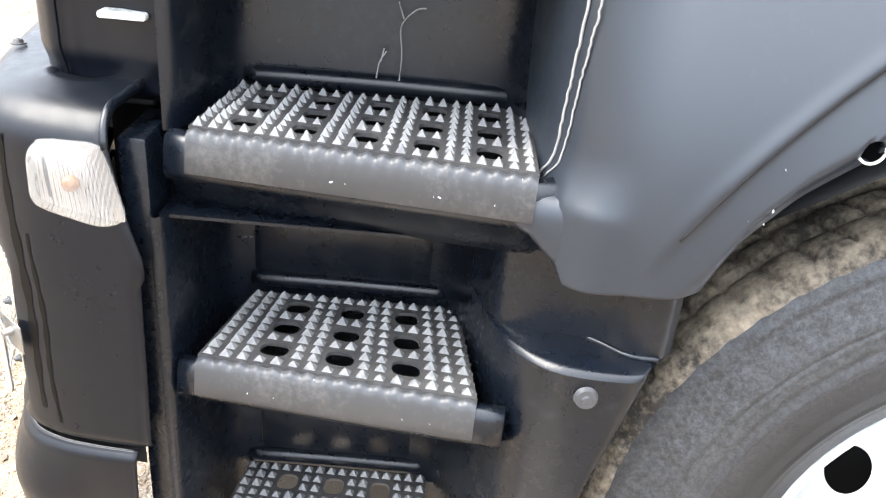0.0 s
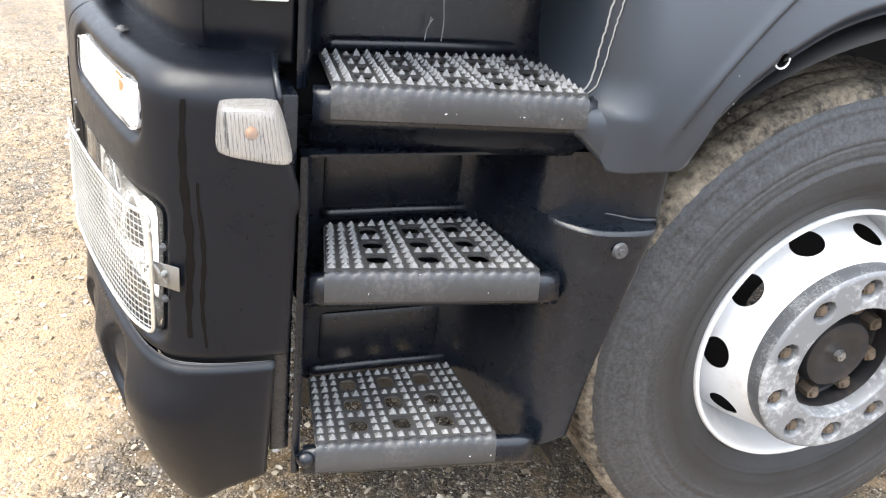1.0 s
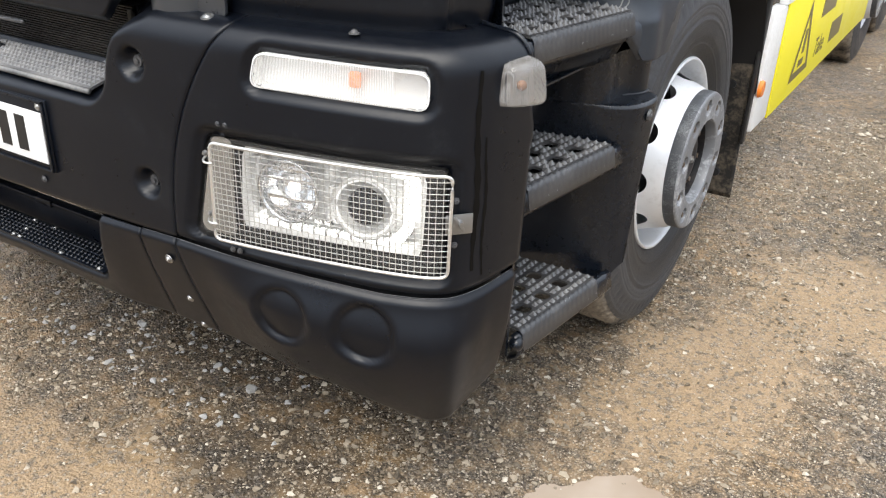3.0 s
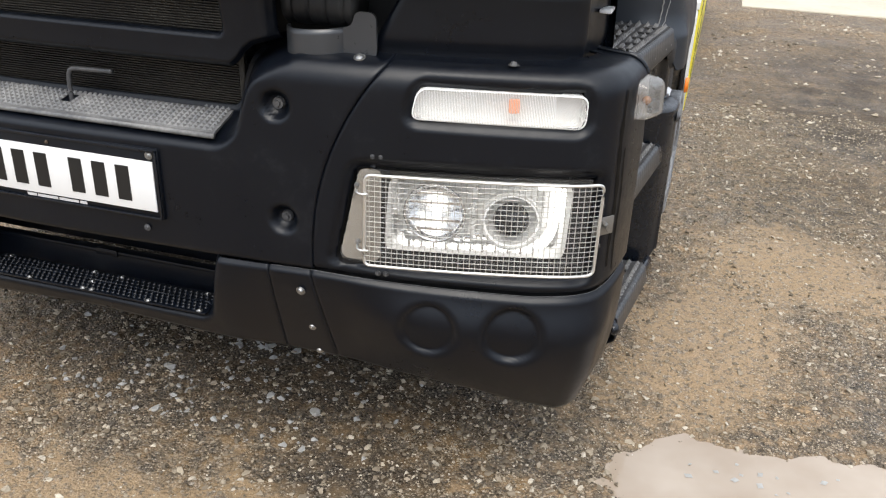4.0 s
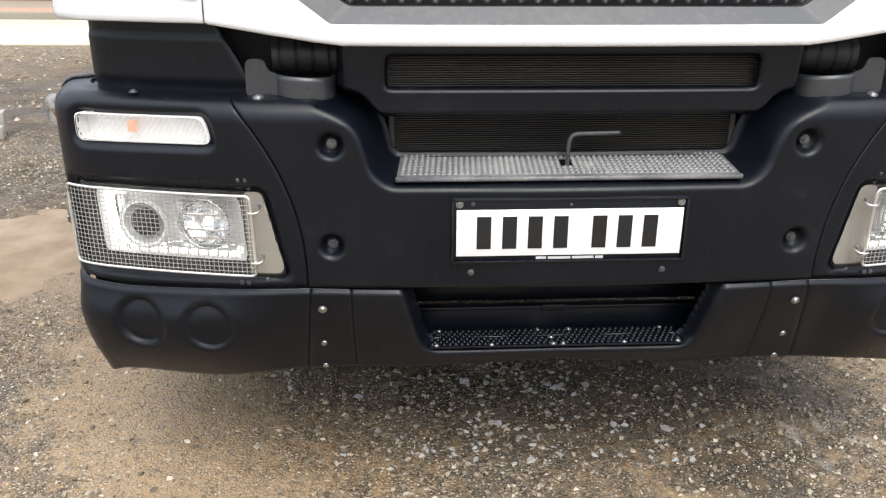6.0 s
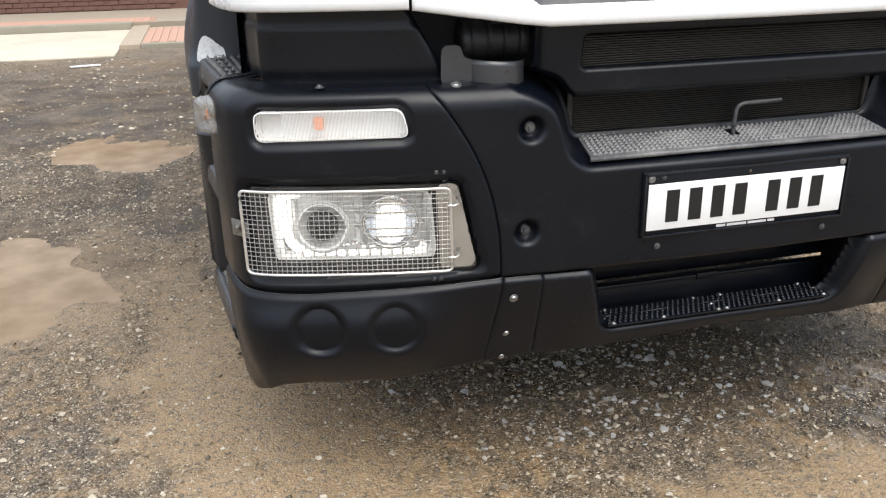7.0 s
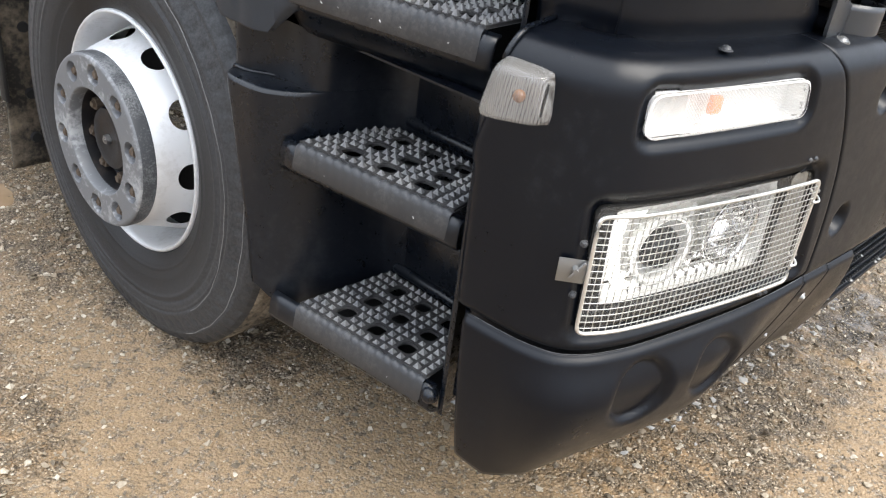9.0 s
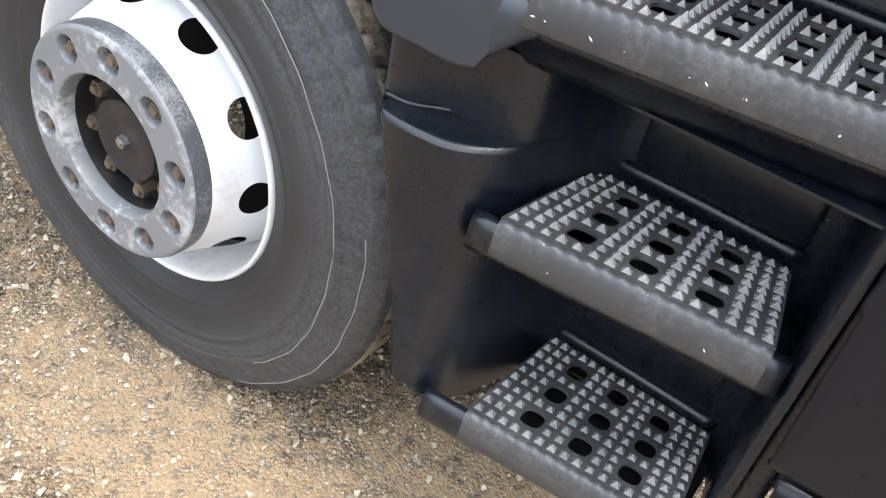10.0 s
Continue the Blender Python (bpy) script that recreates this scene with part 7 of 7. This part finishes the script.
for x_lo, x_hi in ((-7.0, -1.25), (1.3, 6.5)):
    x, y = rng.uniform(x_lo, x_hi, 9000), rng.uniform(4.0, 8.7, 9000)
    ok = (puddle_depth(x, y) > 1.0) & (rng.uniform(0, 1, 9000) < 0.2 + 0.8 * step01(value_noise(x, y, 1.1, 3), -0.1, 0.4))
    x, y = x[ok], y[ok]
    v, f = stones(rng, x, y, 0.006 + 0.020 * rng.uniform(0, 1, len(x)) ** 3.0, SIX)
    far_gravel = link_mesh("gravel", v, f, stone_mat, smooth=False)
    tagged(far_gravel, "small brown and grey stones strewn over the mud", "gravel", kind="stuff")
x, y = rng.uniform(1.40, 2.0, 40), rng.uniform(0.42, 0.74, 40)
ok = puddle_depth(x, y) < 0.75
x, y = x[ok], y[ok]
v, f = stones(rng, x, y, rng.uniform(0.004, 0.013, len(x)), SIX)
v[:, 2] = -0.0095 + (v[:, 2] - np.repeat(ground_height(x, y), 6)) * 0.18
floating = link_mesh("floating_bits", v, f, pale_stone_mat, smooth=False)
tagged(floating, "pale bits floating on the puddle", "litter", kind="stuff")
k = 420
x, y = rng.normal(-0.02, 0.29, k), rng.uniform(0.30, 1.0, k)
v, f = stones(rng, x, y, 0.004 + 0.011 * rng.uniform(0, 1, k) ** 2.5, LARGE_LUMPS)
chips = link_mesh("stone_chips", v, f, pale_stone_mat, smooth=False)
tagged(chips, "pale crushed stone chips under the bumper", "gravel", kind="stuff")
for i in range(22):
    x, y = rng.normal(0.05, 0.28), rng.uniform(0.34, 0.85)
    v, f = stones(rng, np.array([0.0]), np.array([0.0]), np.array([rng.uniform(0.012, 0.023)]), LARGE_LUMPS)
    v[:, 2] -= ground_height(np.array([0.0]), np.array([0.0]))[0]
    ob = link_mesh("stone", v, f, pale_stone_mat, smooth=False)
    ob.location = (x, y, float(ground_height(np.array([x]), np.array([y]))[0]))
    tagged(ob, "pale broken stone lying on the mud", "stone", "pale stones under the bumper")

# far edge of the yard: concrete strip, kerb, brick paving and a low wall
concrete_mat = worn("pale concrete", (0.52, 0.47, 0.37), (0.34, 0.30, 0.24), 0.85, low=0.45, high=0.7, scale=1.5, fine=20, grain=120, grain_strength=0.4)
edging_mat = worn("brown-grey edging concrete", (0.33, 0.27, 0.20), (0.42, 0.36, 0.28), 0.85, scale=3, fine=30, grain=120, grain_strength=0.4)
kerb_mat = worn("weathered kerb concrete", (0.24, 0.22, 0.17), (0.34, 0.31, 0.24), 0.85, scale=3, fine=30, grain=120, grain_strength=0.4)
paver_mat = worn("red brick paving", (0.40, 0.22, 0.155), (0.48, 0.34, 0.26), 0.8, low=0.4, high=0.65, scale=2, fine=30, grain=150, grain_strength=0.3)
wall_mat = worn("dark brick", (0.13, 0.065, 0.05), (0.22, 0.14, 0.11), 0.8, scale=4, fine=30, grain=150, grain_strength=0.4)
joint_mat = material("joint sand", (0.30, 0.25, 0.19), 0.9)


def slab(name, lo, hi, mat, label, category, bevel=0.01):
    bm = bmesh.new()
    box(bm, lo, hi, bevel)
    return tagged(part(name, bm, mat, None), label, category, kind="structure")


slab("concrete_strip", (-14, 8.75, -0.15), (-2.32, 11.3, 0.012), concrete_mat, "pale worn concrete strip beyond the yard", "pavement")
slab("concrete_strip", (1.6, 8.75, -0.15), (14, 11.3, 0.012), concrete_mat, "pale worn concrete strip beyond the yard", "pavement")
slab("kerb", (-14, 11.3, -0.15), (-2.32, 11.45, 0.11), kerb_mat, "weathered concrete kerb", "kerb", 0.02)
slab("kerb", (1.6, 11.3, -0.15), (14, 11.45, 0.11), kerb_mat, "weathered concrete kerb", "kerb", 0.02)
slab("path_edging", (-2.32, 9.35, -0.15), (-2.08, 13.2, 0.05), edging_mat, "pale concrete edging of the brick path", "kerb", 0.015)
slab("path_edging", (-2.08, 9.35, -0.15), (1.6, 9.47, 0.05), kerb_mat, "weathered concrete edging of the brick path", "kerb", 0.015)
bed = slab("brick_pavement", (-14, 11.45, -0.15), (14, 13.4, 0.092), joint_mat, "red brick pavement beyond the kerb", "pavement", 0.0)
path = slab("brick_path", (-2.08, 9.47, -0.15), (1.6, 11.3, 0.036), joint_mat, "red brick path", "pavement", 0.0)
back_wall = slab("wall_north", (-14, 13.4, -0.15), (14, 13.65, 2.4), wall_mat, "dark brick wall behind the pavement", "wall", 0.0)
bm = bmesh.new()
box(bm, (-0.097, -0.047, -0.012), (0.097, 0.047, 0.010), 0.004)
paver = bpy.data.meshes.new("paver")
bm.to_mesh(paver)
bm.free()
paver.materials.append(paver_mat)
for i in range(18):
    for j in range(8):
        ob = new("brick", paver)
        ob.parent = path
        ob.matrix_basis = pose(-2.02 + 0.0985 * i + 0.0, 9.58 + 0.2 * j + 0.1 * (i % 2), 0.036, 0, 0, 90)
for i in range(22):
    for j in range(6):
        ob = new("brick", paver)
        ob.parent = bed
        ob.matrix_basis = pose(-6.4 + 0.2 * i + 0.1 * (j % 2), 11.52 + 0.1 * j, 0.092)
bm = bmesh.new()
box(bm, (-0.107, -0.02, -0.032), (0.107, 0.006, 0.032), 0.004)
wall_brick = bpy.data.meshes.new("wall_brick")
bm.to_mesh(wall_brick)
bm.free()
wall_brick.materials.append(wall_mat)
for i in range(26):
    for j in range(4):
        ob = new("brick", wall_brick)
        ob.parent = back_wall
        ob.matrix_basis = pose(-7.6 + 0.225 * i + 0.11 * (j % 2), 13.398, 0.14 + 0.075 * j)

# timber left lying in the yard
timber_mat = worn("weathered grey timber", (0.34, 0.32, 0.28), (0.20, 0.17, 0.13), 0.85, scale=6, fine=50, stretch=(1, 8, 1), grain=200, grain_strength=0.4)
for x0, y0, z0, turn, length in ((-3.56, 4.05, 0.05, 14, 1.0), (-3.58, 4.22, 0.05, 12, 0.9), (-3.55, 4.13, 0.135, 15, 0.95)):
    bm = bmesh.new()
    box(bm, (-length / 2, -0.06, -0.045), (length / 2, 0.06, 0.04), 0.006, None)
    ob = part("timber_baulk", bm, timber_mat, None)
    ob.matrix_basis = pose(x0, y0, z0, 0, 0, turn)
    tagged(ob, "weathered grey timber baulk lying on the mud", "timber", "stacked timber")
bm = bmesh.new()
box(bm, (-0.15, -0.03, 0), (0.15, 0.03, 0.012), 0.004)
ob = part("plastic_scrap", bm, plate_white, None)
ob.matrix_basis = pose(-2.55, 8.1, 0.0, 0, 0, 12)
tagged(ob, "flat white scrap lying on the ground", "litter")
